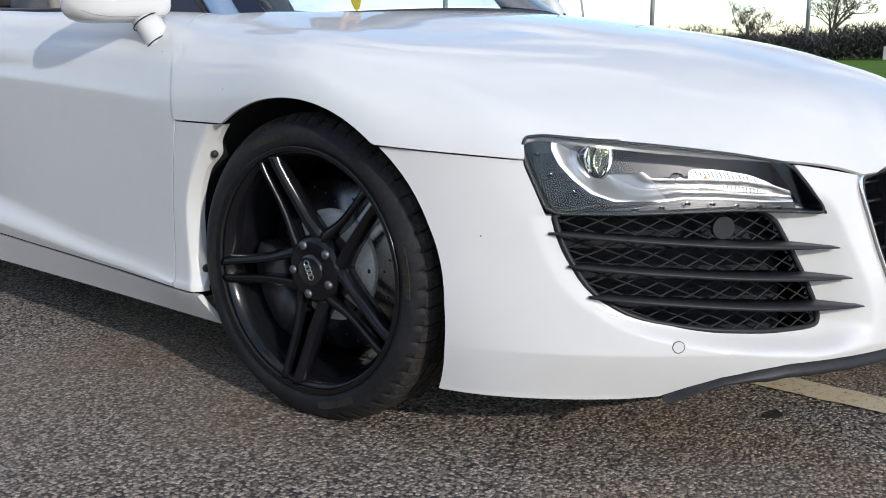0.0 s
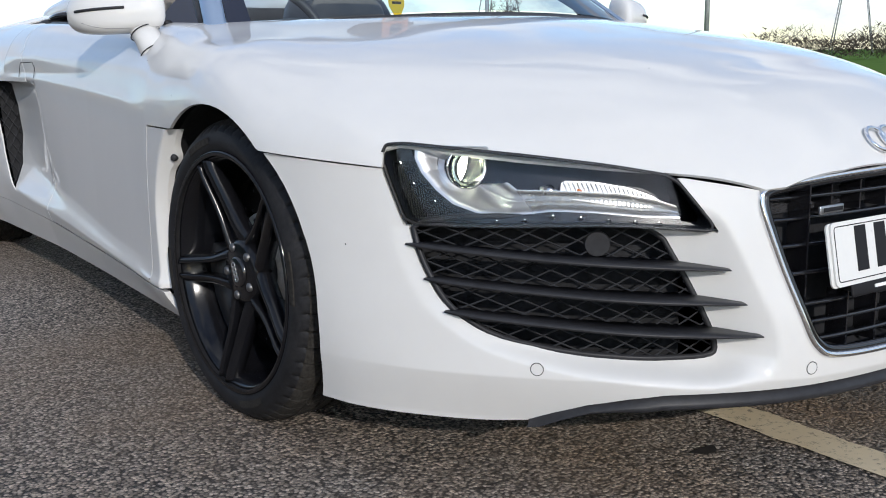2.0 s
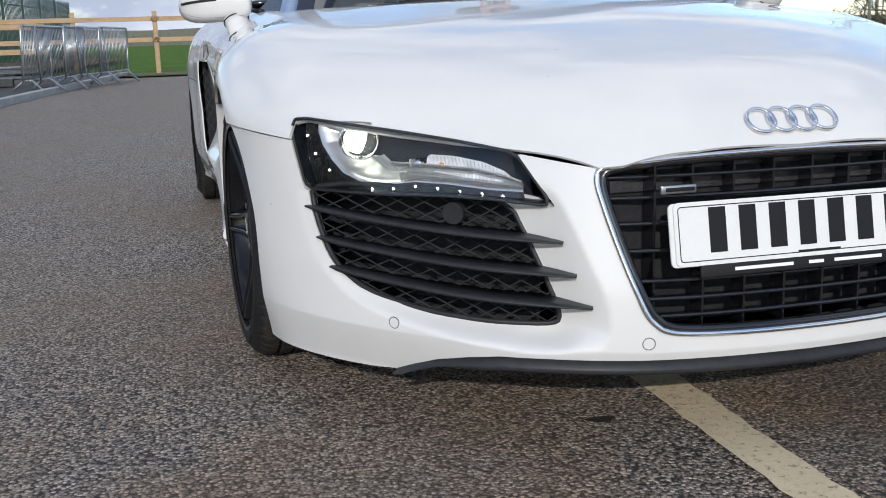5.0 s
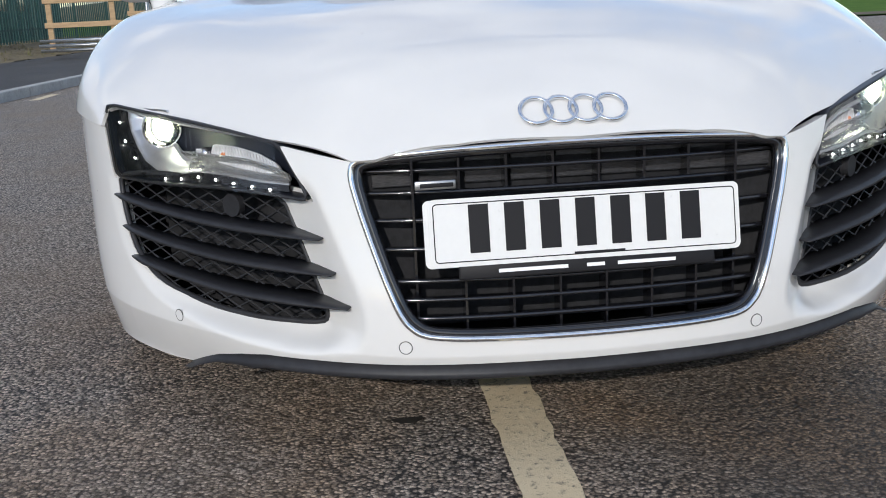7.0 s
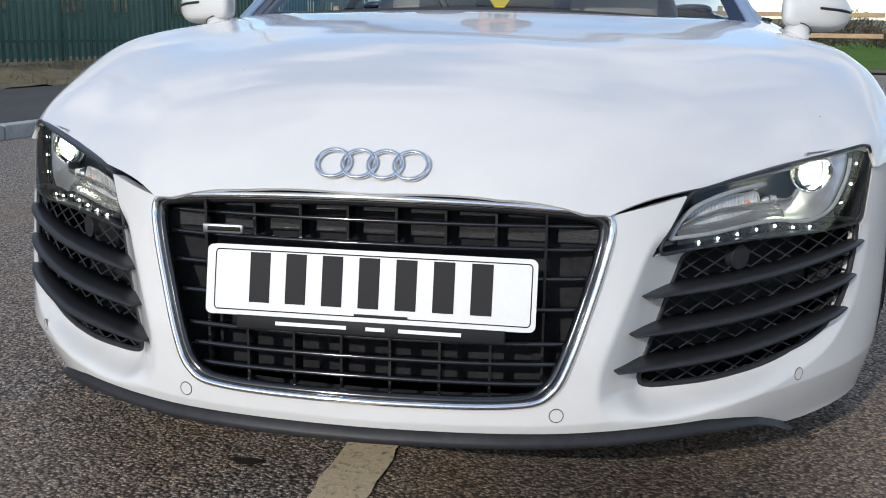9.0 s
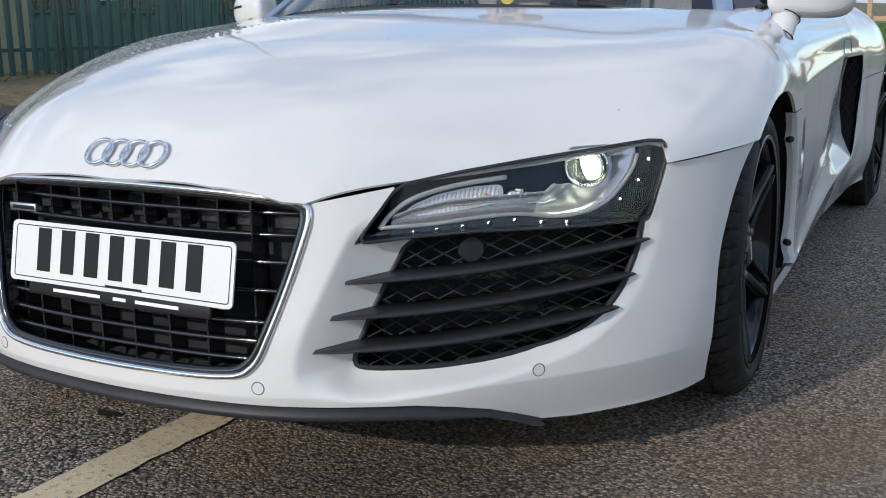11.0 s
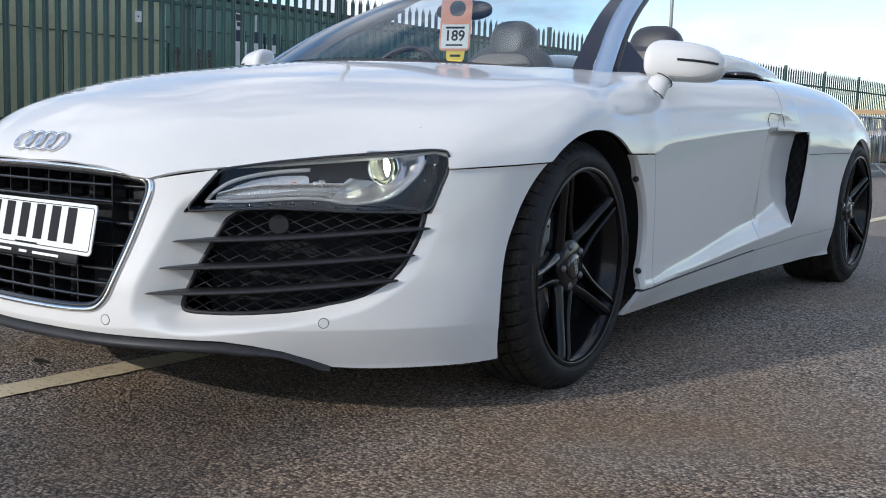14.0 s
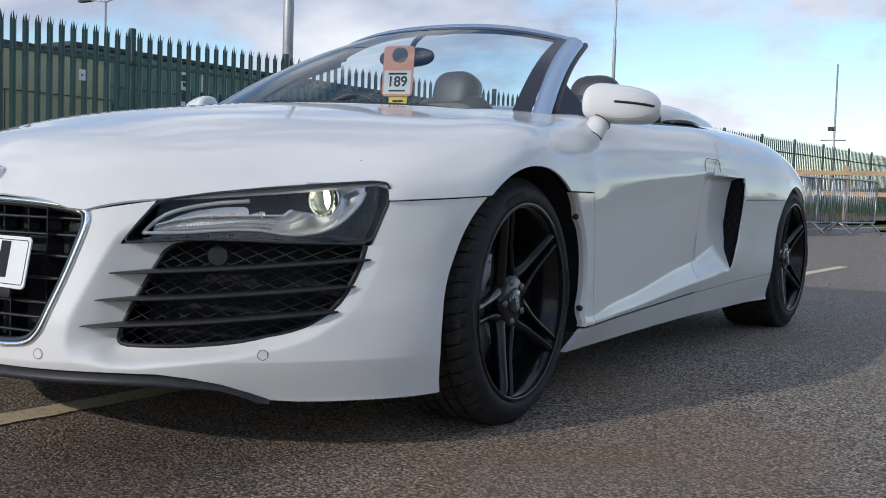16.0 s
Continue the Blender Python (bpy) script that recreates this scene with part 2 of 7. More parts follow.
def curve_at(knots, values, q):
    """A smooth cubic through (knots, values), read at q; values may have several columns."""
    k, v, q = np.asarray(knots, float), np.asarray(values, float), np.asarray(q, float)
    h = np.diff(k)
    hh = h.reshape(-1, *([1] * (v.ndim - 1)))
    d = np.diff(v, axis=0) / hh
    m = np.empty_like(v)
    m[1:-1] = (d[:-1] * hh[1:] + d[1:] * hh[:-1]) / (hh[1:] + hh[:-1])
    m[0], m[-1] = d[0], d[-1]
    i = np.clip(np.searchsorted(k, q, side="right") - 1, 0, len(k) - 2)
    t = ((q - k[i]) / h[i]).reshape(*q.shape, *([1] * (v.ndim - 1)))
    w = h[i].reshape(t.shape)
    return (2 * t**3 - 3 * t**2 + 1) * v[i] + (t**3 - 2 * t**2 + t) * w * m[i] + (3 * t**2 - 2 * t**3) * v[i + 1] + (t**3 - t**2) * w * m[i + 1]


def rounded(poly, times=2, keep=0.25):
    """Corner cutting of a closed outline."""
    p = np.asarray(poly, float)
    for _ in range(times):
        nxt = np.roll(p, -1, axis=0)
        p = np.stack([p * (1 - keep) + nxt * keep, p * keep + nxt * (1 - keep)], 1).reshape(-1, 2)
    return p


def outside(poly, a, b):
    """Signed distance of the points (a, b) to a closed outline; positive outside."""
    p = np.asarray(poly, float)
    q = np.stack([np.ravel(a), np.ravel(b)], 1)
    best, inside = np.full(len(q), 1e9), np.zeros(len(q), bool)
    for (x0, y0), (x1, y1) in zip(p, np.roll(p, -1, axis=0)):
        dx, dy = x1 - x0, y1 - y0
        t = np.clip(((q[:, 0] - x0) * dx + (q[:, 1] - y0) * dy) / (dx * dx + dy * dy + 1e-12), 0, 1)
        best = np.minimum(best, np.hypot(q[:, 0] - x0 - t * dx, q[:, 1] - y0 - t * dy))
        cross = ((y0 > q[:, 1]) != (y1 > q[:, 1])) & (q[:, 0] < (x1 - x0) * (q[:, 1] - y0) / (y1 - y0 + 1e-15) + x0)
        inside ^= cross
    return np.where(inside, -best, best).reshape(np.shape(a))


def trimmed(grid, keep, thick=0.012, flip=False):
    """The part of a grid of points where keep > 0, with cleanly cut edges that are folded inwards by thick. Returns a bmesh."""
    n, m, _ = grid.shape
    bm, made = bmesh.new(), {}

    def corner(i, j):
        if (i, j) not in made:
            made[i, j] = bm.verts.new(grid[i, j])
        return made[i, j]

    def cut(a, b):
        key = (a, b) if a < b else (b, a)
        if key not in made:
            (a, b) = key
            t = min(0.98, max(0.02, keep[a] / (keep[a] - keep[b])))
            made[key] = bm.verts.new(grid[a] * (1 - t) + grid[b] * t)
        return made[key]

    pos = keep > 0
    some = pos[:-1, :-1] | pos[1:, :-1] | pos[1:, 1:] | pos[:-1, 1:]
    whole = pos[:-1, :-1] & pos[1:, :-1] & pos[1:, 1:] & pos[:-1, 1:]
    for i, j in zip(*np.nonzero(some)):
        i, j = int(i), int(j)
        ring = [(i, j), (i + 1, j), (i + 1, j + 1), (i, j + 1)]
        if whole[i, j]:
            polys = [[corner(*c) for c in ring]]
        else:
            polys = []
            for tri in ((ring[0], ring[1], ring[2]), (ring[0], ring[2], ring[3])):
                out = []
                for k in range(3):
                    a, b = tri[k], tri[(k + 1) % 3]
                    if pos[a]:
                        out.append(corner(*a))
                    if pos[a] != pos[b]:
                        out.append(cut(a, b))
                if len(out) > 2:
                    polys.append(out)
        for vs in polys:
            try:
                bm.faces.new(vs[::-1] if flip else vs)
            except ValueError:
                pass
    bm.normal_update()
    if thick:
        rim = [e for e in bm.edges if e.is_boundary]
        inner = {}
        for e in rim:
            for v in e.verts:
                if v not in inner:
                    inner[v] = v.co - v.normal * thick
        inner = {v: bm.verts.new(co) for v, co in inner.items()}
        outer = {}
        for e in rim:
            f = e.link_faces[0]
            a, b = e.verts
            for l in f.loops:
                if l.edge == e:
                    a, b = l.vert, l.link_loop_next.vert
            for v in (a, b):
                if v not in outer:
                    outer[v] = bm.verts.new(v.co)
            bm.faces.new((outer[b], outer[a], inner[a], inner[b]))
    return bm

# ---- the car: outer surfaces ----
WHEEL_R, FRONT_AXLE, REAR_AXLE = 0.3235, 0.0, 2.685
ARCH_R = 0.362

SECTIONS = []


def section(y, *xz):
    """A cross-section of the body at y: points (x, z) from the middle over the crest and down the flank to the sill."""
    SECTIONS.append((y, xz))


section(-1.03, (0, 0.470), (0.20, 0.462), (0.33, 0.430), (0.43, 0.38), (0.51, 0.32), (0.57, 0.27), (0.61, 0.22), (0.63, 0.18), (0.65, 0.15), (0.67, 0.10))
section(-0.95, (0, 0.580), (0.20, 0.570), (0.345, 0.522), (0.45, 0.455), (0.55, 0.39), (0.62, 0.33), (0.66, 0.27), (0.68, 0.22), (0.69, 0.17), (0.70, 0.12))
section(-0.82, (0, 0.684), (0.25, 0.667), (0.40, 0.622), (0.50, 0.552), (0.60, 0.47), (0.68, 0.40), (0.73, 0.33), (0.75, 0.27), (0.76, 0.20), (0.77, 0.13))
section(-0.65, (0, 0.742), (0.28, 0.728), (0.48, 0.682), (0.62, 0.612), (0.70, 0.56), (0.76, 0.50), (0.80, 0.42), (0.82, 0.33), (0.83, 0.23), (0.83, 0.13))
section(-0.48, (0, 0.782), (0.30, 0.769), (0.52, 0.730), (0.68, 0.678), (0.78, 0.637), (0.835, 0.60), (0.86, 0.54), (0.87, 0.42), (0.87, 0.27), (0.86, 0.13))
section(-0.26, (0, 0.816), (0.30, 0.804), (0.54, 0.777), (0.70, 0.751), (0.81, 0.718), (0.885, 0.672), (0.935, 0.60), (0.945, 0.44), (0.932, 0.28), (0.902, 0.13))
section(0.0, (0, 0.848), (0.30, 0.838), (0.54, 0.814), (0.70, 0.799), (0.80, 0.787), (0.885, 0.757), (0.945, 0.685), (0.957, 0.50), (0.95, 0.30), (0.93, 0.15))
section(0.30, (0, 0.868), (0.30, 0.862), (0.54, 0.848), (0.68, 0.835), (0.80, 0.808), (0.88, 0.765), (0.936, 0.645), (0.940, 0.30), (0.946, 0.230), (0.900, 0.14))
section(0.65, (0, 0.86), (0.30, 0.86), (0.56, 0.86), (0.72, 0.855), (0.80, 0.842), (0.870, 0.785), (0.930, 0.662), (0.928, 0.285), (0.940, 0.240), (0.897, 0.14))
section(1.20, (0, 0.87), (0.30, 0.87), (0.58, 0.87), (0.75, 0.866), (0.82, 0.852), (0.885, 0.795), (0.936, 0.688), (0.916, 0.345), (0.940, 0.275), (0.895, 0.14))
section(1.65, (0, 0.90), (0.30, 0.90), (0.58, 0.90), (0.76, 0.885), (0.83, 0.868), (0.90, 0.805), (0.944, 0.700), (0.910, 0.400), (0.948, 0.308), (0.897, 0.14))
section(1.89, (0, 0.93), (0.30, 0.925), (0.57, 0.918), (0.745, 0.895), (0.835, 0.869), (0.908, 0.803), (0.950, 0.688), (0.953, 0.50), (0.952, 0.335), (0.900, 0.145))
section(2.10, (0, 0.97), (0.30, 0.96), (0.56, 0.94), (0.74, 0.905), (0.84, 0.870), (0.915, 0.800), (0.955, 0.68), (0.958, 0.48), (0.955, 0.30), (0.902, 0.15))
section(2.63, (0, 0.95), (0.30, 0.945), (0.56, 0.925), (0.74, 0.892), (0.84, 0.855), (0.925, 0.780), (0.965, 0.66), (0.970, 0.50), (0.965, 0.33), (0.95, 0.20))
section(3.05, (0, 0.91), (0.30, 0.90), (0.52, 0.88), (0.70, 0.845), (0.80, 0.805), (0.87, 0.74), (0.915, 0.65), (0.920, 0.50), (0.91, 0.35), (0.89, 0.20))
section(3.38, (0, 0.84), (0.30, 0.83), (0.48, 0.81), (0.62, 0.78), (0.71, 0.74), (0.77, 0.68), (0.80, 0.60), (0.80, 0.50), (0.79, 0.38), (0.77, 0.26))

SEC_Y = [y for y, _ in SECTIONS]
SEC_XZ = np.array([p for _, p in SECTIONS])


def smooth_step(t):
    t = np.clip(t, 0, 1)
    return t * t * (3 - 2 * t)


def shell(y, q):
    """Points of the upper body: y along the car, q in -1..1 from one sill over the middle to the other."""
    lines = curve_at(SEC_Y, SEC_XZ, y)                               # a section for every y
    k = np.linspace(0, 1, SEC_XZ.shape[1])
    across = np.moveaxis(lines, 1, 0)
    across = np.concatenate([across[1:2] * np.array((-1.0, 1.0)), across])      # the other half's first point keeps the middle smooth
    half = curve_at(np.concatenate([[-k[1]], k]), across, np.abs(q))  # over q, then y
    half = np.moveaxis(half, 0, 1)
    # straight, crisply folded flank between the wheel arches
    a = np.clip(np.abs(q), 0, 1) * (len(k) - 1)
    i = np.minimum(a.astype(int), len(k) - 2)
    f = (a - i)[None, :, None]
    straight = lines[:, i] * (1 - f) + lines[:, i + 1] * f
    fold = smooth_step((np.abs(q) - 0.60) / 0.06)[None, :] * (smooth_step((np.asarray(y) - 0.34) / 0.22) * smooth_step((1.86 - np.asarray(y)) / 0.25))[:, None] * 0.80
    half = half * (1 - fold[..., None]) + straight * fold[..., None]
    side = np.where(q < 0, -1.0, 1.0)[None, :]
    return np.stack([half[..., 0] * side, np.broadcast_to(np.asarray(y)[:, None], half.shape[:2]), half[..., 1]], -1)


# plan lines of the front bumper, from the middle to the wheel arch, at four heights
PLAN_S = np.linspace(0, 1, 7)
PLAN_Z = (0.11, 0.24, 0.42, 0.60)
PLAN_LOW = ((0, -0.980), (0.30, -0.945), (0.52, -0.845), (0.675, -0.69), (0.787, -0.55), (0.853, -0.43), (0.887, -0.30))
PLAN_SENSOR = ((0, -1.012), (0.30, -0.985), (0.53, -0.880), (0.693, -0.727), (0.807, -0.575), (0.878, -0.44), (0.918, -0.29))
PLAN_MESH = ((0, -0.985), (0.32, -0.955), (0.52, -0.855), (0.70, -0.695), (0.814, -0.550), (0.887, -0.41), (0.933, -0.26))
PLAN_TOP = ((0, -0.945), (0.34, -0.915), (0.53, -0.790), (0.70, -0.640), (0.828, -0.495), (0.895, -0.37), (0.940, -0.22))
PLANS = np.array([PLAN_LOW, PLAN_SENSOR, PLAN_MESH, PLAN_TOP])

# outlines seen from straight ahead (x, z), left half of the car
MESH_OUT = rounded([(0.524, 0.485), (0.818, 0.492), (0.812, 0.42), (0.790, 0.335), (0.745, 0.287), (0.66, 0.262), (0.56, 0.251), (0.452, 0.249), (0.446, 0.270), (0.482, 0.37)], 2, 0.2)
LAMP_OUT = rounded([(0.4395, 0.4655), (0.487, 0.558), (0.57, 0.5765), (0.66, 0.592), (0.75, 0.605), (0.81, 0.6135), (0.829, 0.611), (0.836, 0.592), (0.832, 0.555), (0.819, 0.474), (0.72, 0.474), (0.60, 0.478), (0.52, 0.474)], 2, 0.12)
LAMP_CUT = [(0.4395, 0.4655), (0.487, 0.558), (0.488, 0.80), (0.826, 0.80), (0.8325, 0.60), (0.833, 0.56), (0.819, 0.474), (0.72, 0.474), (0.60, 0.478), (0.52, 0.474)]
GRILLE_OUT = rounded([(0.0, 0.5515), (0.20, 0.548), (0.325, 0.5395), (0.366, 0.531), (0.370, 0.505), (0.355, 0.44), (0.327, 0.345), (0.302, 0.275), (0.272, 0.2475), (0.20, 0.241), (0.0, 0.238),
                      (-0.20, 0.241), (-0.272, 0.2475), (-0.302, 0.275), (-0.327, 0.345), (-0.355, 0.44), (-0.370, 0.505), (-0.366, 0.531), (-0.325, 0.5395), (-0.20, 0.548)], 3, 0.2)


def plan_at(s, z):
    """Plan points (x, y) for every s (0..1) and z."""
    knots = np.concatenate([[-PLAN_S[1]], PLAN_S])
    rows = np.moveaxis(PLANS, 1, 0)
    rows = np.concatenate([rows[1:2] * np.array((-1.0, 1.0)), rows])
    over = curve_at(knots, rows, s)                                  # s, height, xy
    return np.moveaxis(curve_at(PLAN_Z, np.moveaxis(over, 1, 0), z), 0, 1)


def nose(s, z, recess=True, push=0.0):
    """Points of the front face: s in -1..1 from arch to arch, z upwards; push moves them outwards."""
    pts = plan_at(np.abs(s), z)
    x, y = pts[..., 0], pts[..., 1]
    zz = np.broadcast_to(np.asarray(z)[None, :], x.shape)
    step = 1e-3
    nb, na = plan_at(np.clip(np.abs(s) + step, 0, 1), z), plan_at(np.clip(np.abs(s) - step, -1, 1), z)
    tx, ty = nb[..., 0] - na[..., 0], nb[..., 1] - na[..., 1]
    ln = np.hypot(tx, ty) + 1e-9
    nx, ny = ty / ln, -tx / ln
    d = np.full(x.shape, push)
    if recess:
        gap = outside(MESH_OUT, x, zz)
        depth = np.interp(x, (0.44, 0.52, 0.62, 0.74, 0.80), (0.058, 0.048, 0.034, 0.014, 0.004))
        reach = np.interp(x, (0.36, 0.46, 0.62, 0.78), (0.060, 0.045, 0.032, 0.022))
        # beside the fins the hollow begins at a crisp fold and runs in flat
        flat = smooth_step((0.535 - x) / 0.05) * smooth_step((zz - 0.205) / 0.05)
        soft, crisp = smooth_step(1 - gap / reach), np.clip(1 - gap / 0.088, 0, 1)
        d = d - depth * (soft + (crisp - soft) * flat) * smooth_step((0.52 - zz) / 0.06)
    crease = np.interp(x, (0, 0.30, 0.55), (0.207, 0.211, 0.224))            # a fold runs round the bumper
    below, above = np.clip(1 - (crease - zz) / 0.085, 0, 1), np.clip(1 - (zz - crease) / 0.075, 0, 1) ** 2
    d = d + 0.0085 * np.where(zz < crease, below, above) * np.interp(x, (0.80, 0.89), (1.0, 0.25))
    side = np.where(np.asarray(s) < 0, -1.0, 1.0)[:, None]
    return np.stack([(x + nx * d) * side, y + ny * d, zz], -1)


# ---- the car: panels ----
car = thing("sports_car", "white two-seat convertible sports car with black wheels", "car")


def hood_edge(x):
    """How far forward the bonnet reaches at x: along the grille, the shut line and the top of the lamps."""
    ax = np.abs(x)
    return np.interp(ax, (0, 0.20, 0.33, 0.366, 0.487, 0.57, 0.66, 0.75, 0.805, 0.829, 0.84, 0.95), (-0.969, -0.963, -0.945, -0.932, -0.822, -0.747, -0.660, -0.567, -0.506, -0.490, -0.50, -0.50))


def seam_z(y):
    return np.interp(y, (-0.55, -0.49, -0.26, 0.0, 0.15, 0.37), (0.568, 0.571, 0.586, 0.600, 0.606, 0.606))


def screen_base(x):
    """The y of the windscreen's foot at x."""
    return 0.17 + 0.56 * np.abs(x) ** 2


def arch_gap(y, z, axle, r=ARCH_R):
    return np.hypot(y - axle, (z - 0.325) * 1.055) - r


GAP = 0.0019
ys = np.concatenate([np.linspace(-1.02, -0.3, 110), np.linspace(-0.293, 0.62, 110)])
qs = np.linspace(-0.72, 0.72, 301)
G = shell(ys, qs)
X, Y, Z = G[..., 0], G[..., 1], G[..., 2]
keep = np.minimum.reduce([Y - hood_edge(X) - GAP, np.where(Y > -0.5, Z - seam_z(Y) - GAP, 0.1), arch_gap(Y, Z, 0.0), screen_base(X) - Y + np.where(np.abs(X) > 0.70, 2.0 * (np.abs(X) - 0.70), 0),
                          np.interp(Z, (0.55, 0.70, 0.80, 0.86), (0.372, 0.40, 0.445, 0.52)) - Y])
part("bonnet", trimmed(G, keep, 0.007, flip=True), PAINT, car, "white painted bonnet and front wings")

# front bumper
ss = np.linspace(-1, 1, 421)
zs = np.linspace(0.115, 0.60, 180)
N = nose(ss, zs)
X, Y, Z = np.abs(N[..., 0]), N[..., 1], N[..., 2]
B = nose(ss, zs, recess=False)
BX = np.abs(B[..., 0])


def lip_z(x):
    return np.interp(x, (0, 0.3, 0.45, 0.534, 0.58, 0.624, 0.655, 0.682, 0.72, 0.76, 0.87), (0.194, 0.196, 0.198, 0.198, 0.190, 0.176, 0.157, 0.137, 0.132, 0.130, 0.128))


def shut_z(x):
    return np.interp(x, (0, 0.20, 0.325, 0.366, 0.487, 0.49, 1.0), (0.549, 0.546, 0.5370, 0.5335, 0.5590, 0.9, 0.9))


keep = np.minimum.reduce([Z - lip_z(BX), outside(GRILLE_OUT, BX, Z), outside(MESH_OUT, BX, Z), outside(LAMP_CUT, BX, Z) - GAP, shut_z(BX) - Z - GAP,
                          np.where(BX > 0.70, seam_z(Y) - Z - GAP, 0.1), arch_gap(Y, Z, 0.0, np.interp(Z, (0.13, 0.22, 0.30, 0.45, 0.60), (0.396, 0.382, 0.370, 0.361, 0.363)))])
bumper = part("front_bumper", trimmed(N, keep, 0.02), PAINT, car, "white painted front bumper with stone chips")


# flanks: door, wing end, quarter and sill
def sill_z(y):
    return np.interp(y, (0.2, 0.35, 1.05, 2.3), (0.217, 0.220, 0.236, 0.277))


def lip_y(z):
    """Where the rear quarter's leading edge stands, behind the side intake."""
    return np.interp(z, (0.30, 0.335, 0.44, 0.54, 0.62, 0.685, 0.75), (1.76, 1.797, 1.858, 1.890, 1.906, 1.914, 1.914))


def door_end(z):
    return np.interp(z, (0.24, 0.40, 0.60, 0.72, 0.88), (1.40, 1.43, 1.47, 1.56, 1.68))


SCOOP = [(1.30, 0.690), (1.914, 0.690), (1.906, 0.62), (1.890, 0.54), (1.858, 0.44), (1.797, 0.335), (1.74, 0.295), (1.30, 0.27)]


def scoop(G):
    """The hollow before the side air intake, pressed into the flank."""
    y, z = G[..., 1], G[..., 2]
    along = 0.35 * smooth_step((y - 1.445) / 0.05) + 0.65 * smooth_step((y - 1.40) / np.maximum(0.1, lip_y(z) - 1.42))
    tall = np.interp(z, (0.315, 0.345, 0.40, 0.50, 0.60, 0.69), (0.0, 0.30, 0.72, 1.0, 0.98, 0.78))
    deep = np.maximum(0.0, np.abs(G[..., 0]) - 0.880) * along * tall * smooth_step((0.698 - z) / 0.02)
    out = G.copy()
    out[..., 0] -= np.sign(G[..., 0]) * deep
    return out


SEAM_Z, SEAM_Y = (0.2, 0.42, 0.56, 0.605, 0.70, 0.80, 0.86), (0.408, 0.401, 0.385, 0.376, 0.402, 0.447, 0.53)
WING_Z, WING_Y = (0.2, 0.22, 0.26, 0.30, 0.334, 0.37, 0.402, 0.435, 0.465, 0.503, 0.541, 0.565, 0.588, 0.61), (0.330, 0.335, 0.341, 0.346, 0.349, 0.350, 0.349, 0.343, 0.333, 0.315, 0.293, 0.276, 0.257, 0.236)


def flank_span(side):
    """A function that gives the point of one flank at (y, z)."""
    lines = shell(np.linspace(0.15, 2.55, 481), np.linspace(0.50, 1.0, 161))

    def at(y, z):
        f = (y - 0.15) / 0.005
        i = min(479, max(0, int(f)))
        x = [float(np.interp(-z, -lines[n, :, 2], lines[n, :, 0])) for n in (i, i + 1)]
        return Vector((side * (x[0] + (x[1] - x[0]) * (f - i)), y, z))

    return at


def folded(rows, side, thick):
    """A panel over rows of points (upwards, then along the car), its outer edges folded inwards by thick."""
    bm = bmesh.new()
    grid = [[bm.verts.new(p) for p in r] for r in rows]
    for a, b in zip(grid, grid[1:]):
        for j in range(len(a) - 1):
            f = (a[j], a[j + 1], b[j + 1], b[j])
            bm.faces.new(f if side > 0 else f[::-1])
    inward = Vector((-side * thick, 0, 0))
    for line in (rows[0], rows[-1], [r[0] for r in rows], [r[-1] for r in rows]):
        lip = [(bm.verts.new(p), bm.verts.new(p + inward)) for p in line]
        for (a, b), (c, d) in zip(lip, lip[1:]):
            bm.faces.new((a, c, d, b))
    return bm


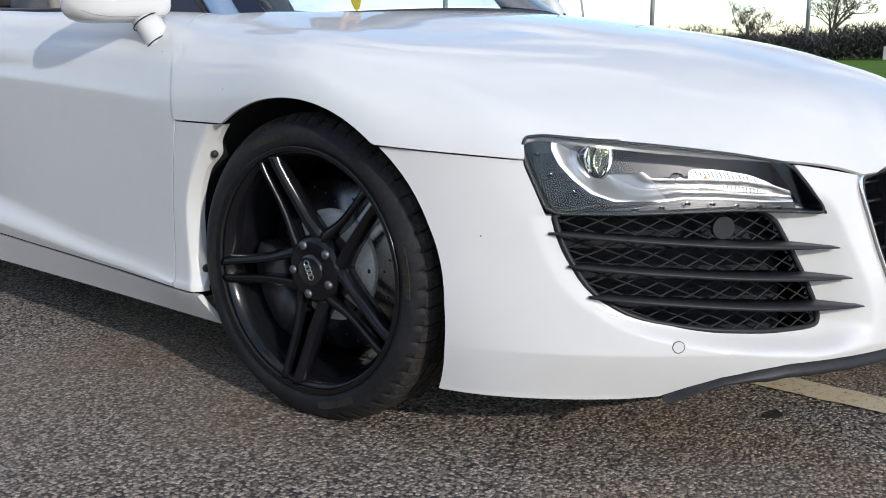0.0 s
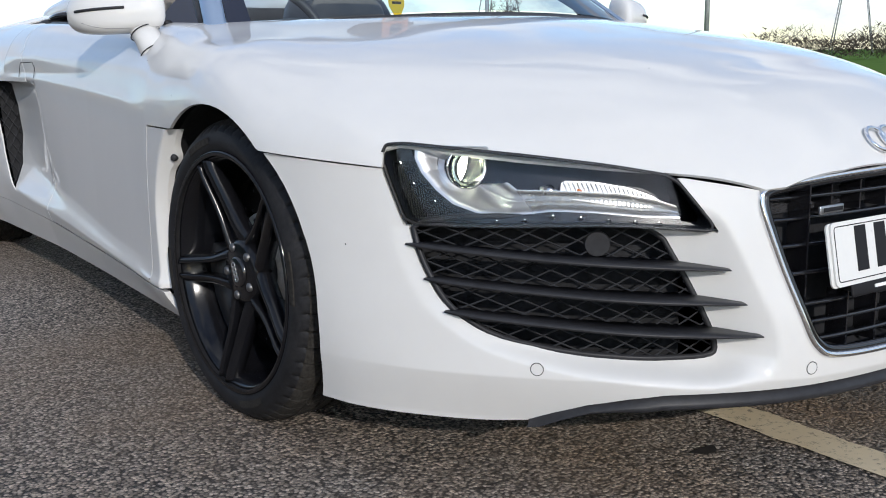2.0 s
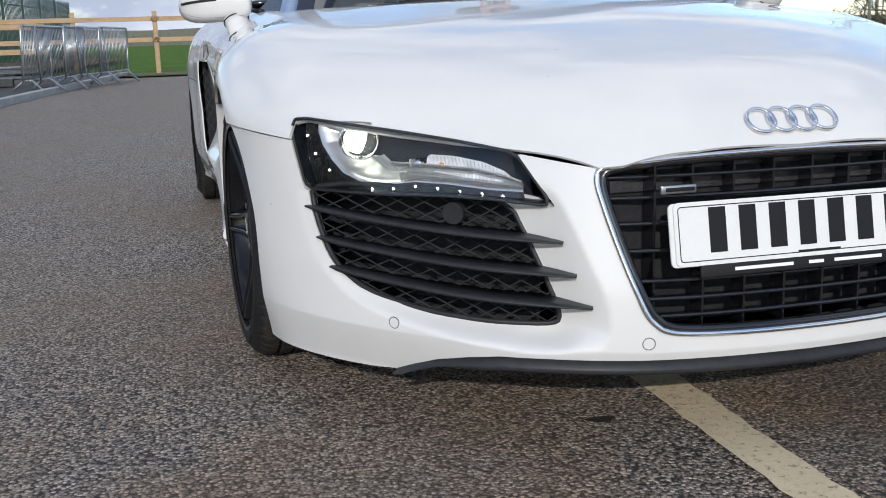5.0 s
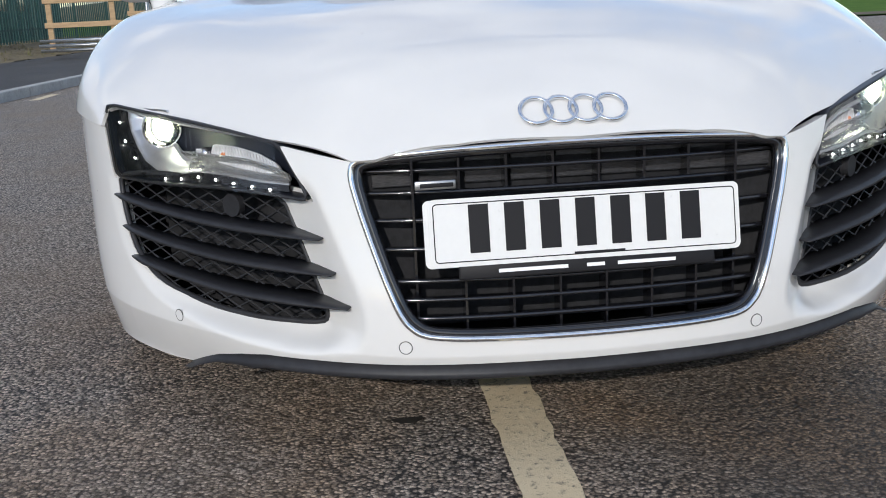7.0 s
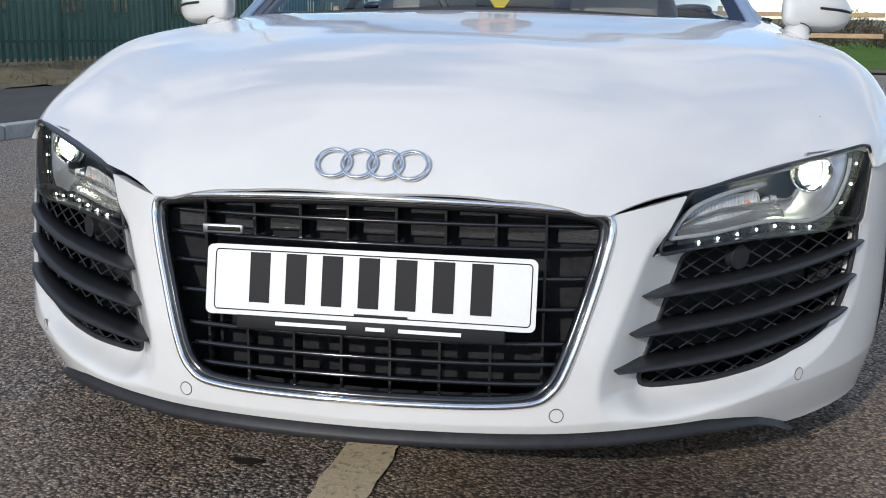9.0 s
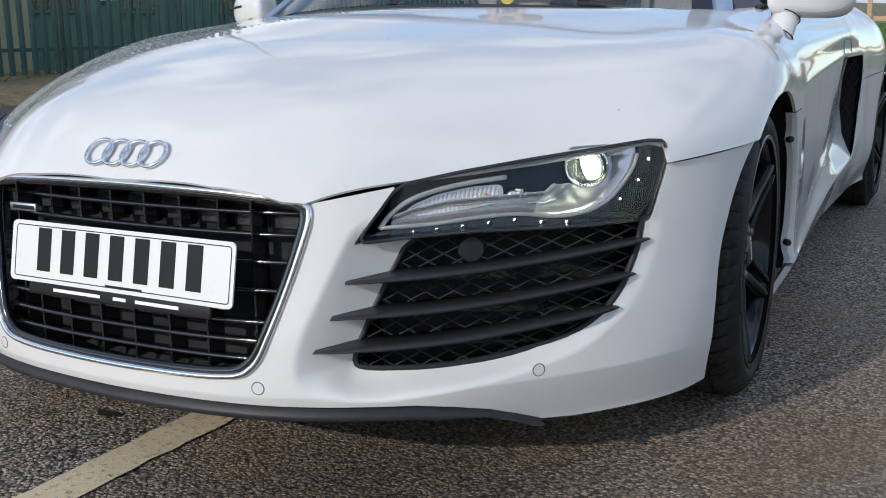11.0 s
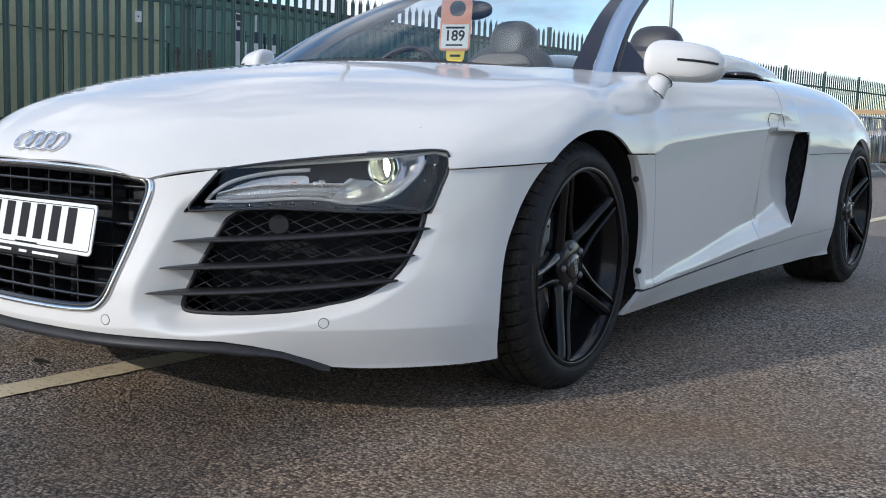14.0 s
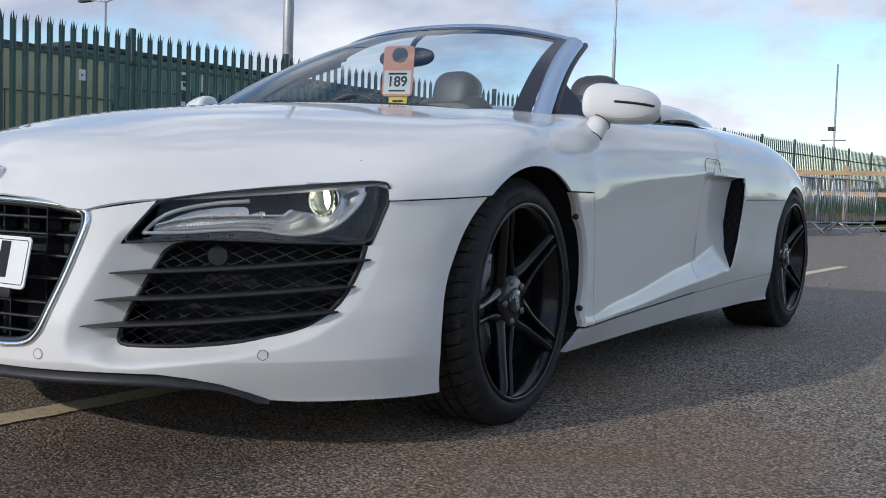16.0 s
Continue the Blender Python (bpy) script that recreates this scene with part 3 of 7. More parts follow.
for side in (1, -1):
    qf = np.linspace(0.30, 0.995, 150) * side
    yf = np.linspace(0.20, 2.02, 330)
    G = shell(yf, qf)
    y0, z0 = G[..., 1].copy(), G[..., 2].copy()
    G = scoop(G)
    X, Y, Z = np.abs(G[..., 0]), y0, z0
    front_line = np.interp(Z, SEAM_Z, SEAM_Y)
    rear_line = door_end(Z)
    belt = X - np.interp(Y, (0.4, 0.7, 1.3, 1.7), (0.70, 0.775, 0.800, 0.81))
    low = Z - sill_z(Y)
    name = "left" if side > 0 else "right"
    keep = np.minimum.reduce([Y - front_line - GAP, rear_line - Y - GAP, belt, low - 0.004])
    door = part("door", trimmed(G, keep, 0.02, flip=side > 0), PAINT, car, "white painted door with hollowed flank")
    # wing end behind the front wheel: a narrow strip whose front edge turns inwards as a flange
    span = flank_span(side)
    rows = []
    for z in np.linspace(float(sill_z(0.34)) + 0.004, 0.606 - GAP, 46):
        front = float(np.interp(z, WING_Z, WING_Y))
        back = float(np.interp(z, SEAM_Z, SEAM_Y)) - GAP
        turn = 1.0 if side < 0 else 0.45
        tab = turn * 0.010 * math.exp(-((z - 0.537) / 0.022) ** 2) + turn * 0.008 * math.exp(-((z - 0.276) / 0.030) ** 2)
        edge = span(front, z)
        row = [edge + Vector((-side * (0.024 * turn + tab), -0.016 * turn - tab, 0)), edge + Vector((-side * 0.012 * turn, -0.0095 * turn, 0)), edge + Vector((-side * 0.004 * turn, -0.0045 * turn, 0)), edge + Vector((-side * 0.001 * turn, -0.0012 * turn, 0))]
        row += [span(front + (back - front) * k / 6, z) for k in range(7)]
        rows.append(row)
    part("wing_end", folded(rows, side, 0.014), PAINT, car, "white painted wing end panel")
    # rear quarter
    yq = np.linspace(1.40, 3.37, 300)
    G = shell(yq, np.linspace(0.0, 0.995, 200) * side)
    y0, z0 = G[..., 1].copy(), G[..., 2].copy()
    rear_line = door_end(z0)
    X, Y, Z = np.abs(G[..., 0]), y0, z0
    fill = outside(SCOOP, Y, Z)
    keep = np.minimum.reduce([Y - rear_line - GAP, Z - sill_z(Y), arch_gap(Y, Z, REAR_AXLE, 0.365), fill, np.where(Y < 2.02, X - 0.80, np.where(X < 0.64, Y - 2.05, 0.1))])
    part("rear_quarter", trimmed(G, keep, 0.005, flip=side > 0), PAINT, car, "white painted rear quarter panel")
    S = scoop(G)
    keep = np.minimum.reduce([Y - rear_line - GAP, -fill + 0.002, lip_y(Z) - 0.006 - np.interp(Z, (0.30, 0.50, 0.68), (0.0, 0.010, 0.006)) - Y])
    part("side_scoop", trimmed(S, keep, 0.02, flip=side > 0), PAINT, car, "white hollow scoop leading into the side air intake")
    # diamond mesh in the intake
    bm = bmesh.new()
    for k in range(-16, 34):
        for lean in (1, -1):
            pts = []
            for h in np.linspace(0.30, 0.70, 15):
                t = k * 0.03 + lean * (h - 0.3) * 0.62
                if 0 <= t <= 0.078 and 0.31 < h < 0.685:
                    pts.append((side * (0.872 + t), float(lip_y(h)) + 0.004 + 0.012 * t / 0.085, h))
            if len(pts) > 1:
                tube(pts, 0.0013, 4, False, bm)
    part("intake_mesh", bm, BLACK_TRIM, car, "black diamond mesh in the side intake")
    bm = bmesh.new()
    hs = np.linspace(0.335, 0.69, 16)
    cols = [[bm.verts.new((side * x, float(lip_y(h)) + dy, h)) for x, dy in ((0.76, -0.03), (0.80, 0.03), (0.930, 0.035))] for h in hs]
    for u, v in zip(cols, cols[1:]):
        for j in range(2):
            bm.faces.new((u[j], u[j + 1], v[j + 1], v[j]))
    part("intake_backing", bm, DARK_VOID, car, smooth=False)
    # sill, with an added dark strip standing in for shade in the gap above it
    rows = []
    for k in range(15):
        f, row = k / 14, []
        for j in range(121):
            u = j / 120
            low = 0.152 + 0.004 * u
            z = low + f * (float(sill_z(0.30 + 2.04 * u)) - GAP - low)
            front = float(np.interp(z, (0.15, 0.19, 0.225), (0.280, 0.306, 0.324)))
            back = REAR_AXLE - math.sqrt(0.365 ** 2 - ((z - 0.325) * 1.055) ** 2)
            row.append(span(front + (back - front) * u, z))
        rows.append(row)
    part("sill", folded(rows, side, 0.016), PAINT, car, "white painted sill")
    seal = [[span(y, float(sill_z(y)) + dz) + Vector((-side * 0.006, 0, 0)) for y in np.linspace(0.345, 2.32, 90)] for dz in (-0.012, 0.0, 0.014)]
    part("sill_seal", folded(seal, side, 0.004), DARK_VOID, car, "dark strip standing in for the shade in the gap over the sill")
    # fine joint from the air intake back to the rear wheel arch
    joint = [span(y, 0.600 + 0.012 * (y - 1.90)) + Vector((side * 0.0006, 0, 0)) for y in np.linspace(1.912, 2.447, 24)]
    part("panel_gap", tube(joint, 0.0013, 5), DARK_VOID, car, "fine joint in the rear quarter panel")
# black splitter under the bumper
ls = np.linspace(-0.505, 0.505, 121)
rows = []
for k, (dz, push) in enumerate(((0.010, -0.020), (0.002, -0.010), (-0.001, -0.003), (-0.010, 0.002), (-0.016, 0.008), (-0.024, 0.009), (-0.029, 0.002), (-0.030, -0.020), (-0.020, -0.07), (0.02, -0.12))):
    base = nose(ls, np.array([0.175]), recess=False, push=push)[:, 0]
    base[:, 2] = lip_z(np.abs(base[:, 0])) + dz * np.interp(np.abs(base[:, 0]), (0.56, 0.675), (1.0, 0.06))
    rows.append(base)
rows = np.array(rows)
vs = [tuple(p) for r in rows for p in r]
w = rows.shape[1]
fs = [(i * w + j, i * w + j + 1, (i + 1) * w + j + 1, (i + 1) * w + j) for i in range(len(rows) - 1) for j in range(w - 1)]
splitter = from_lists("front_splitter", vs, fs, BLACK_TRIM, car, "black plastic front splitter")

# floor, wheel wells and inner darkness
part("underbody", block((-0.62, -0.45, 0.16), (0.62, 3.2, 0.20), 0.02), DARK_VOID, car, "dark flat underbody")
tray_s = np.linspace(-0.9, 0.9, 61)
edge = nose(tray_s, np.array([0.165]), recess=False, push=-0.03)[:, 0]
vs = [tuple(p) for p in edge] + [(p[0] * 0.75, -0.30, 0.165) for p in edge]
from_lists("undertray", vs, [(i, i + 1, 61 + i + 1, 61 + i) for i in range(60)], DARK_VOID, car, "dark undertray", smooth=False)
part("inner_tub", block((-0.62, -0.45, 0.17), (0.62, 2.9, 0.60), 0.05), DARK_VOID, car, "dark inner structure")
for axle in (FRONT_AXLE, REAR_AXLE):
    for side in (1, -1):
        prof = []
        bm = bmesh.new()
        n = 40
        rings = []
        for i in range(n + 1):
            a = -0.35 + (math.pi + 0.70) * i / n
            c, s = math.cos(a), math.sin(a)
            r = ARCH_R + 0.008 + (0.042 * max(0.0, -c) * max(0.0, 1 - max(0, s)) if axle == 0 else 0)
            edge = 0.915 if axle else 0.915 + 0.05 * min(0, c)
            rings.append([bm.verts.new((side * xx, axle + rr * c, 0.325 + rr * s / 1.055)) for xx, rr in ((edge, r), (edge - 0.02, r + 0.008), (0.62, r + 0.010), (0.60, 0.0))])
        for a, b in zip(rings, rings[1:]):
            for j in range(3):
                if (a[j].co - b[j].co).length > 1e-6 or j < 2:
                    try:
                        bm.faces.new((a[j], a[j + 1], b[j + 1], b[j]))
                    except ValueError:
                        pass
        part("wheel_well", bm, DARK_VOID, car, "dark wheel well liner")

for side in (1, -1):
    for y, z, x in ((0.222, 0.537, 0.915), (0.268, 0.276, 0.917)):
        bm = lathe([(0.0, 0.005), (0.005, 0.005), (0.0075, 0.003), (0.0085, 0.0), (0.0085, -0.012)], 14, "Z")
        m = Matrix.Translation((side * (x + (0.012 if side > 0 else 0.0)), y + (0.058 if side > 0 else 0.048), z)) @ Vector((side * 0.75, -1, 0)).normalized().to_track_quat("Z", "Y").to_matrix().to_4x4()
        bmesh.ops.transform(bm, matrix=m, verts=bm.verts)
        part("liner_bolt", bm, BLACK_TRIM, car, "small black bolt")
    ring = [(1.455, 0.705), (1.455, 0.735), (1.475, 0.752), (1.60, 0.752), (1.615, 0.735), (1.615, 0.705)]
    pts = []
    for y, z in ring:
        line = shell(np.array([y]), np.linspace(0.3, 0.75, 200) * side)[0]
        pts.append(line[int(np.argmin(np.abs(line[:, 2] - z)))] + np.array((side * 0.0006, 0, 0)))
    part("fuel_flap_gap", tube(pts, 0.0011, 5), DARK_VOID, car, "fine gap round the fuel flap")

# ---- wheels ----
def tyre_mesh(radius, width, stand):
    """A road tyre about the x axis: outer face at x = 0, grooves round it and thin slots across its shoulders."""
    w = width
    prof = [(0.243, -0.020), (0.254, -0.011), (0.261, -0.004), (0.270, -0.001), (0.282, -0.001), (0.294, -0.006), (0.303, -0.013), (0.310, -0.021), (radius - 0.007, -0.028), (radius - 0.003, -0.036)]
    for g in (0.27, 0.43, 0.57, 0.73):
        d = -w * g
        prof += [(radius, d + 0.0055), (radius - 0.007, d + 0.004), (radius - 0.007, d - 0.004), (radius, d - 0.0055)]
    prof += [(radius - 0.003, -w + 0.036), (radius - 0.007, -w + 0.028), (0.303, -w + 0.012), (0.282, -w), (0.245, -w + 0.02)]
    slots, steps = 54, (0.0, 0.015, 0.125, 0.14, 0.42, 0.70)
    bm, rings = bmesh.new(), []
    for i in range(slots):
        for k, f in enumerate(steps):
            ring = []
            for r, d in prof:
                mid = 1 - abs(d + w / 2) / (w / 2)                    # 0 at the shoulders, 1 in the middle
                a = 2 * math.pi * (i + f) / slots + 0.13 * (mid if d > -w / 2 else -mid) * mid
                cut = 0.0
                if k in (1, 2) and r > 0.304 and mid < 0.90:
                    cut = 0.009 if r > radius - 0.0065 else 0.006 if r > 0.308 else 0.002
                yy, zz = (r - cut) * math.cos(a), (r - cut) * math.sin(a)
                sag = max(0.0, -zz - stand)                           # the tyre stands flat on the ground and bulges a little
                ring.append(bm.verts.new((d + (0.35 * sag if d > -w / 2 else -0.35 * sag) * (abs(d + w / 2) > 0.3 * w), yy, zz + sag - (0.0004 * cut / 0.009 if sag else 0))))
            rings.append(ring)
    for a, b in zip(rings, rings[1:] + rings[:1]):
        for j in range(len(prof) - 1):
            f = bm.faces.new((a[j], a[j + 1], b[j + 1], b[j]))
            f.material_index = 1 if prof[j][0] > 0.309 else 0
    bmesh.ops.recalc_face_normals(bm, faces=bm.faces)
    return bm


def spoke_mesh(flip):
    """One arm of a twin spoke, pointing along +z: it starts beside the bolt and closes in on its twin towards the rim."""
    bm, rings = bmesh.new(), []
    for r, off, half, x, deep in ((0.046, 0.0370, 0.0150, -0.042, 0.030), (0.062, 0.0365, 0.0145, -0.037, 0.034), (0.080, 0.0335, 0.0132, -0.034, 0.036), (0.100, 0.0290, 0.0120, -0.031, 0.036), (0.125, 0.0252, 0.0110, -0.028, 0.036),
                                  (0.155, 0.0230, 0.0104, -0.023, 0.036), (0.190, 0.0216, 0.0100, -0.015, 0.036), (0.222, 0.0210, 0.0100, -0.008, 0.034), (0.240, 0.0210, 0.0108, -0.006, 0.03), (0.248, 0.0210, 0.0125, -0.006, 0.03)):
        o = off * flip
        inner, outer = o - flip * half, o + flip * half
        ring = [(x - deep, inner), (x - 0.009, inner), (x - 0.001, inner + flip * half * 0.22), (x, inner + flip * half * 0.45), (x - 0.004, o + flip * half * 0.30), (x - 0.013, outer - flip * half * 0.12), (x - 0.020, outer), (x - deep, outer - flip * half * 0.1)]
        rings.append([bm.verts.new((a, b, r)) for a, b in ring])
    for a, b in zip(rings, rings[1:]):
        for j in range(8):
            bm.faces.new((a[j], a[(j + 1) % 8], b[(j + 1) % 8], b[j]))
    bm.faces.new(rings[0])
    bm.faces.new(rings[-1][::-1])
    bmesh.ops.recalc_face_normals(bm, faces=bm.faces)
    return bm


def build_wheel(width, radius, turn, caliper_angle, stand):
    """A wheel about the x axis with its outer face at x = 0; turn: the angle of the first twin spoke from upright."""
    wheel = part("wheel", tyre_mesh(radius, width, stand), RUBBER, None, "black low-profile tyre on a black five twin-spoke rim")
    wheel.data.materials.append(TREAD)
    for f in wheel.data.polygons:
        f.use_smooth = f.material_index == 0
    for a0 in (-16, 62, 164, 242):                                   # raised maker's marks on the sidewall, plain shapes
        bm, arcs = bmesh.new(), []
        for k in range(9):
            a = radians(turn + a0 + 2.6 * k)
            arcs.append([bm.verts.new((x, -r * math.sin(a), r * math.cos(a))) for x, r in ((-0.006, 0.271), (0.0004, 0.2712), (0.0004, 0.2856), (-0.006, 0.286))])
        for u, v in zip(arcs, arcs[1:]):
            for j in range(3):
                bm.faces.new((u[j], u[j + 1], v[j + 1], v[j]))
        part("sidewall_mark", bm, TREAD, wheel, "plain raised mark on the sidewall", smooth=False)
    rim = part("rim", lathe([(0.2475, -0.004), (0.255, -0.001), (0.2585, -0.004), (0.2585, -0.014), (0.252, -0.018), (0.247, -0.012), (0.2425, -0.016), (0.232, -0.03), (0.228, -0.06), (0.212, -0.10), (0.210, -width + 0.02), (0.24, -width + 0.01)], 96), RIM_BLACK, wheel, "gloss black alloy rim")
    for k in range(5):
        for flip in (1, -1):
            s = part("spoke", spoke_mesh(flip), RIM_BLACK, rim)
            s.matrix_basis = pose(0, 0, 0, turn + 72 * k)
    part("hub", lathe([(0.0, -0.033), (0.058, -0.033), (0.066, -0.037), (0.072, -0.046), (0.074, -0.085), (0.0, -0.085)], 48), RIM_BLACK, rim)
    cap = part("centre_cap", lathe([(0.0, -0.0255), (0.029, -0.0255), (0.033, -0.028), (0.034, -0.035)], 40), GLOSS_BLACK, rim, "black centre cap with four small silver rings")
    for k in range(4):
        ring = bmesh.new()
        pts = [(-0.0245, 0.0068 * math.cos(a) + 0.0095 * (k - 1.5), 0.0068 * math.sin(a)) for a in (2 * math.pi * i / 20 for i in range(20))]
        tube(pts, 0.0011, 6, True, ring)
        o = part("ring", ring, SATIN, cap)
        o.matrix_basis = pose(0, 0, 0, turn + 90)
    for k in range(5):
        b = part("wheel_bolt", lathe([(0.0, -0.004), (0.006, -0.004), (0.0095, -0.007), (0.0105, -0.02)], 12), BOLT, rim, "dark steel wheel bolt")
        b.matrix_basis = pose(0, 0, 0, turn + 72 * k) @ pose(-0.024, 0, 0.0535)
    disc = lathe([(0.075, -0.105), (0.118, -0.105), (0.121, -0.108), (0.182, -0.108), (0.184, -0.112), (0.184, -0.138), (0.182, -0.142), (0.10, -0.142)], 72)
    part("brake_disc", disc, DISC, wheel, "drilled steel brake disc")
    hat = lathe([(0.0, -0.086), (0.070, -0.086), (0.078, -0.092), (0.116, -0.094), (0.119, -0.097), (0.119, -0.108)], 48)
    part("disc_hat", hat, HAT, wheel, "pale grey disc hat")
    holes = bmesh.new()
    for k in range(36):
        a = 2 * math.pi * k / 36
        r = (0.134, 0.152, 0.170)[k % 3]
        bmesh.ops.create_circle(holes, cap_ends=True, radius=0.0032, segments=10, matrix=pose(-0.1074, r * math.cos(a), r * math.sin(a), 0, 90, 0))
    for k in range(10):
        a = 2 * math.pi * k / 10
        bmesh.ops.create_circle(holes, cap_ends=True, radius=0.0050, segments=12, matrix=pose(-0.0932, 0.104 * math.cos(a), 0.104 * math.sin(a), 0, 90, 0))
    tagged(part("disc_hole", holes, DARK_VOID, wheel), kind="stuff")
    cal = bmesh.new()
    n, lo, hi = 9, radians(-34), radians(34)
    rings = []
    for i in range(n):
        a = lo + (hi - lo) * i / (n - 1)
        d = Vector((0, math.sin(a), math.cos(a)))
        e = 0.006 if i in (0, n - 1) else 0
        rings.append([cal.verts.new(d * r + Vector((x, 0, 0))) for r, x in ((0.122 + e, -0.060 - e), (0.196 - e, -0.062 - e), (0.203 - e, -0.075), (0.203 - e, -0.170), (0.122 + e, -0.172))])
    for a, b in zip(rings, rings[1:]):
        for j in range(5):
            cal.faces.new((a[j], a[(j + 1) % 5], b[(j + 1) % 5], b[j]))
    cal.faces.new(rings[0])
    cal.faces.new(rings[-1][::-1])
    bmesh.ops.recalc_face_normals(cal, faces=cal.faces)
    c = part("brake_caliper", cal, CALIPER, wheel, "dark grey brake caliper")
    c.matrix_basis = pose(0, 0, 0, caliper_angle)
    return wheel


def set_wheel(side, axle, width, radius, face, turn, caliper, yaw=0.0, stand=0.312):
    w = build_wheel(width, radius, turn, caliper, stand - 0.0005)
    w.parent = car
    w.matrix_basis = pose(side * face, axle, stand, 0, 0, yaw) @ (pose(0, 0, 0) if side > 0 else pose(0, 0, 0, 0, 0, 180))
    return w


set_wheel(-1, FRONT_AXLE - 0.006, 0.235, WHEEL_R, 0.933, 24.5, 115, 2.5, 0.314)
set_wheel(1, FRONT_AXLE + 0.004, 0.235, WHEEL_R, 0.929, 21.5, 115, 2.5, 0.317)
set_wheel(-1, REAR_AXLE + 0.01, 0.295, 0.340, 0.950, 25, -100, 0.0, 0.334)
set_wheel(1, REAR_AXLE + 0.01, 0.295, 0.340, 0.950, 17, -100, 0.0, 0.334)

# ---- the car: front end fittings ----
TABLE_S = np.linspace(0, 1, 241)


def face_point(x, z, push=0.0, recess=False):
    """A point of the front face at (x, z) seen from ahead, moved outwards by push."""
    sgn = 1 if x >= 0 else -1
    line = nose(TABLE_S, np.array([z]), recess=False)[:, 0]
    s = float(np.interp(abs(x), line[:, 0], TABLE_S))
    p = nose(np.array([s]), np.array([z]), recess=recess, push=push)[0, 0]
    return Vector((sgn * p[0], p[1], p[2]))


def face_normal(x, z):
    a, b = face_point(x, z), face_point(x, z, 0.01)
    return (b - a).normalized()


def face_line(points, push, steps=12):
    """A smooth line over the front face through points (x, z)."""
    k = np.arange(len(points))
    q = curve_at(k, np.array(points), np.linspace(0, len(points) - 1, steps * (len(points) - 1) + 1))
    return [face_point(x, z, push) for x, z in q]


def face_patch(outline, push, side, nx=60, nz=40, bulge=0.0):
    """The front face within an outline, moved by push."""
    o = np.asarray(outline)
    s = np.linspace(0.30, 0.86, nx) * side
    z = np.linspace(o[:, 1].min() - 0.004, o[:, 1].max() + 0.004, nz)
    ref = nose(s, z, recess=False)
    pts = nose(s, z, recess=False, push=push)
    return pts, -outside(outline, np.abs(ref[..., 0]), ref[..., 2])


def disc_on_face(x, z, push, profile, segs=24):
    """A turned piece that stands on the face at (x, z)."""
    n, p = face_normal(x, z), face_point(x, z, push)
    bm = lathe(profile, segs, "Z")
    m = Matrix.Translation(p) @ n.to_track_quat("Z", "Y").to_matrix().to_4x4()
    bmesh.ops.transform(bm, matrix=m, verts=bm.verts)
    return bm


# radiator grille
grille = part("radiator_grille", tube([face_point(float(x), float(z), 0.002) for x, z in GRILLE_OUT], 0.0058, 10, True), CHROME, car, "black slatted radiator grille in a chrome frame")
inner = [(x * 0.975, 0.395 + (z - 0.395) * 0.955) for x, z in GRILLE_OUT]
part("grille_surround", tube([face_point(float(x), float(z), -0.006) for x, z in inner], 0.0085, 8, True), GLOSS_BLACK, grille)


def grille_half(z):
    """Half the grille's width at height z."""
    return float(np.interp(z, (0.24, 0.26, 0.30, 0.345, 0.44, 0.505, 0.535), (0.25, 0.280, 0.303, 0.320, 0.347, 0.360, 0.347)))


for z in (0.513, 0.477, 0.432, 0.385, 0.333, 0.302, 0.271):
    w = grille_half(z) + 0.002
    xs = np.linspace(-w, w, 25)
    bm, rings = bmesh.new(), []
    for x in xs:
        p = face_point(float(x), z, -0.022)
        rings.append([bm.verts.new(p + Vector((0, dy, dz))) for dy, dz in ((0.0, 0.0035), (-0.0035, 0.001), (-0.003, -0.0035), (0.004, -0.005), (0.016, -0.004), (0.016, 0.002))])
    for a, b in zip(rings, rings[1:]):
        for j in range(6):
            bm.faces.new((a[j], a[(j + 1) % 6], b[(j + 1) % 6], b[j]))
    bmesh.ops.recalc_face_normals(bm, faces=bm.faces)
    part("slat", bm, GLOSS_BLACK, grille)
for k in range(8):
    x = -0.272 + 0.0777 * k
    for lo, hi in ((0.478, 0.540), (0.247, 0.345)) if abs(x) < 0.25 else ((0.262, 0.536),):
        if abs(x) > grille_half(lo):
            lo = 0.30
        p = face_point(x, 0.5 * (lo + hi), 0)
        part("rib", block((x - 0.002, p.y + 0.020, lo), (x + 0.002, p.y + 0.062, hi)), GLOSS_BLACK, grille, smooth=False)
part("grille_backing", block((-0.36, -0.895, 0.235), (0.36, -0.885, 0.56)), DARK_VOID, grille, smooth=False)
cool = material("radiator_fins_grey", (0.035, 0.035, 0.038), 0.22, coat=0.4, noise_scale=12, spread=0.5, stretch=(1, 1, 6))
for k in range(9):
    for z0, z1 in ((0.483, 0.507), (0.519, 0.541)):
        x = -0.305 + 0.0777 * k
        part("radiator_cell", block((x - 0.031, -0.905, z0), (x + 0.034, -0.896, z1), 0.002), cool, grille, "grey radiator fins", smooth=False)

# model badge on the grille, a plain silver bar
p = face_point(-0.236, 0.493, 0)
badge = part("badge", block((-0.270, p.y - 0.012, 0.4855), (-0.203, p.y - 0.006, 0.5005), 0.002), SATIN, grille, "small silver bar badge")
part("badge_inlay", block((-0.264, p.y - 0.0132, 0.4895), (-0.209, p.y - 0.0115, 0.4965), 0.001), PLATE_BLACK, badge)

# number plate: two plates one on the other, a dealer strip under them; the characters are plain bars
plate = thing("number_plate", "white number plate with seven plain black bars", "number plate")
plate.parent = None
plate.matrix_basis = pose(0.006, -0.985, 0.4155, -11.0, 0, -0.4)


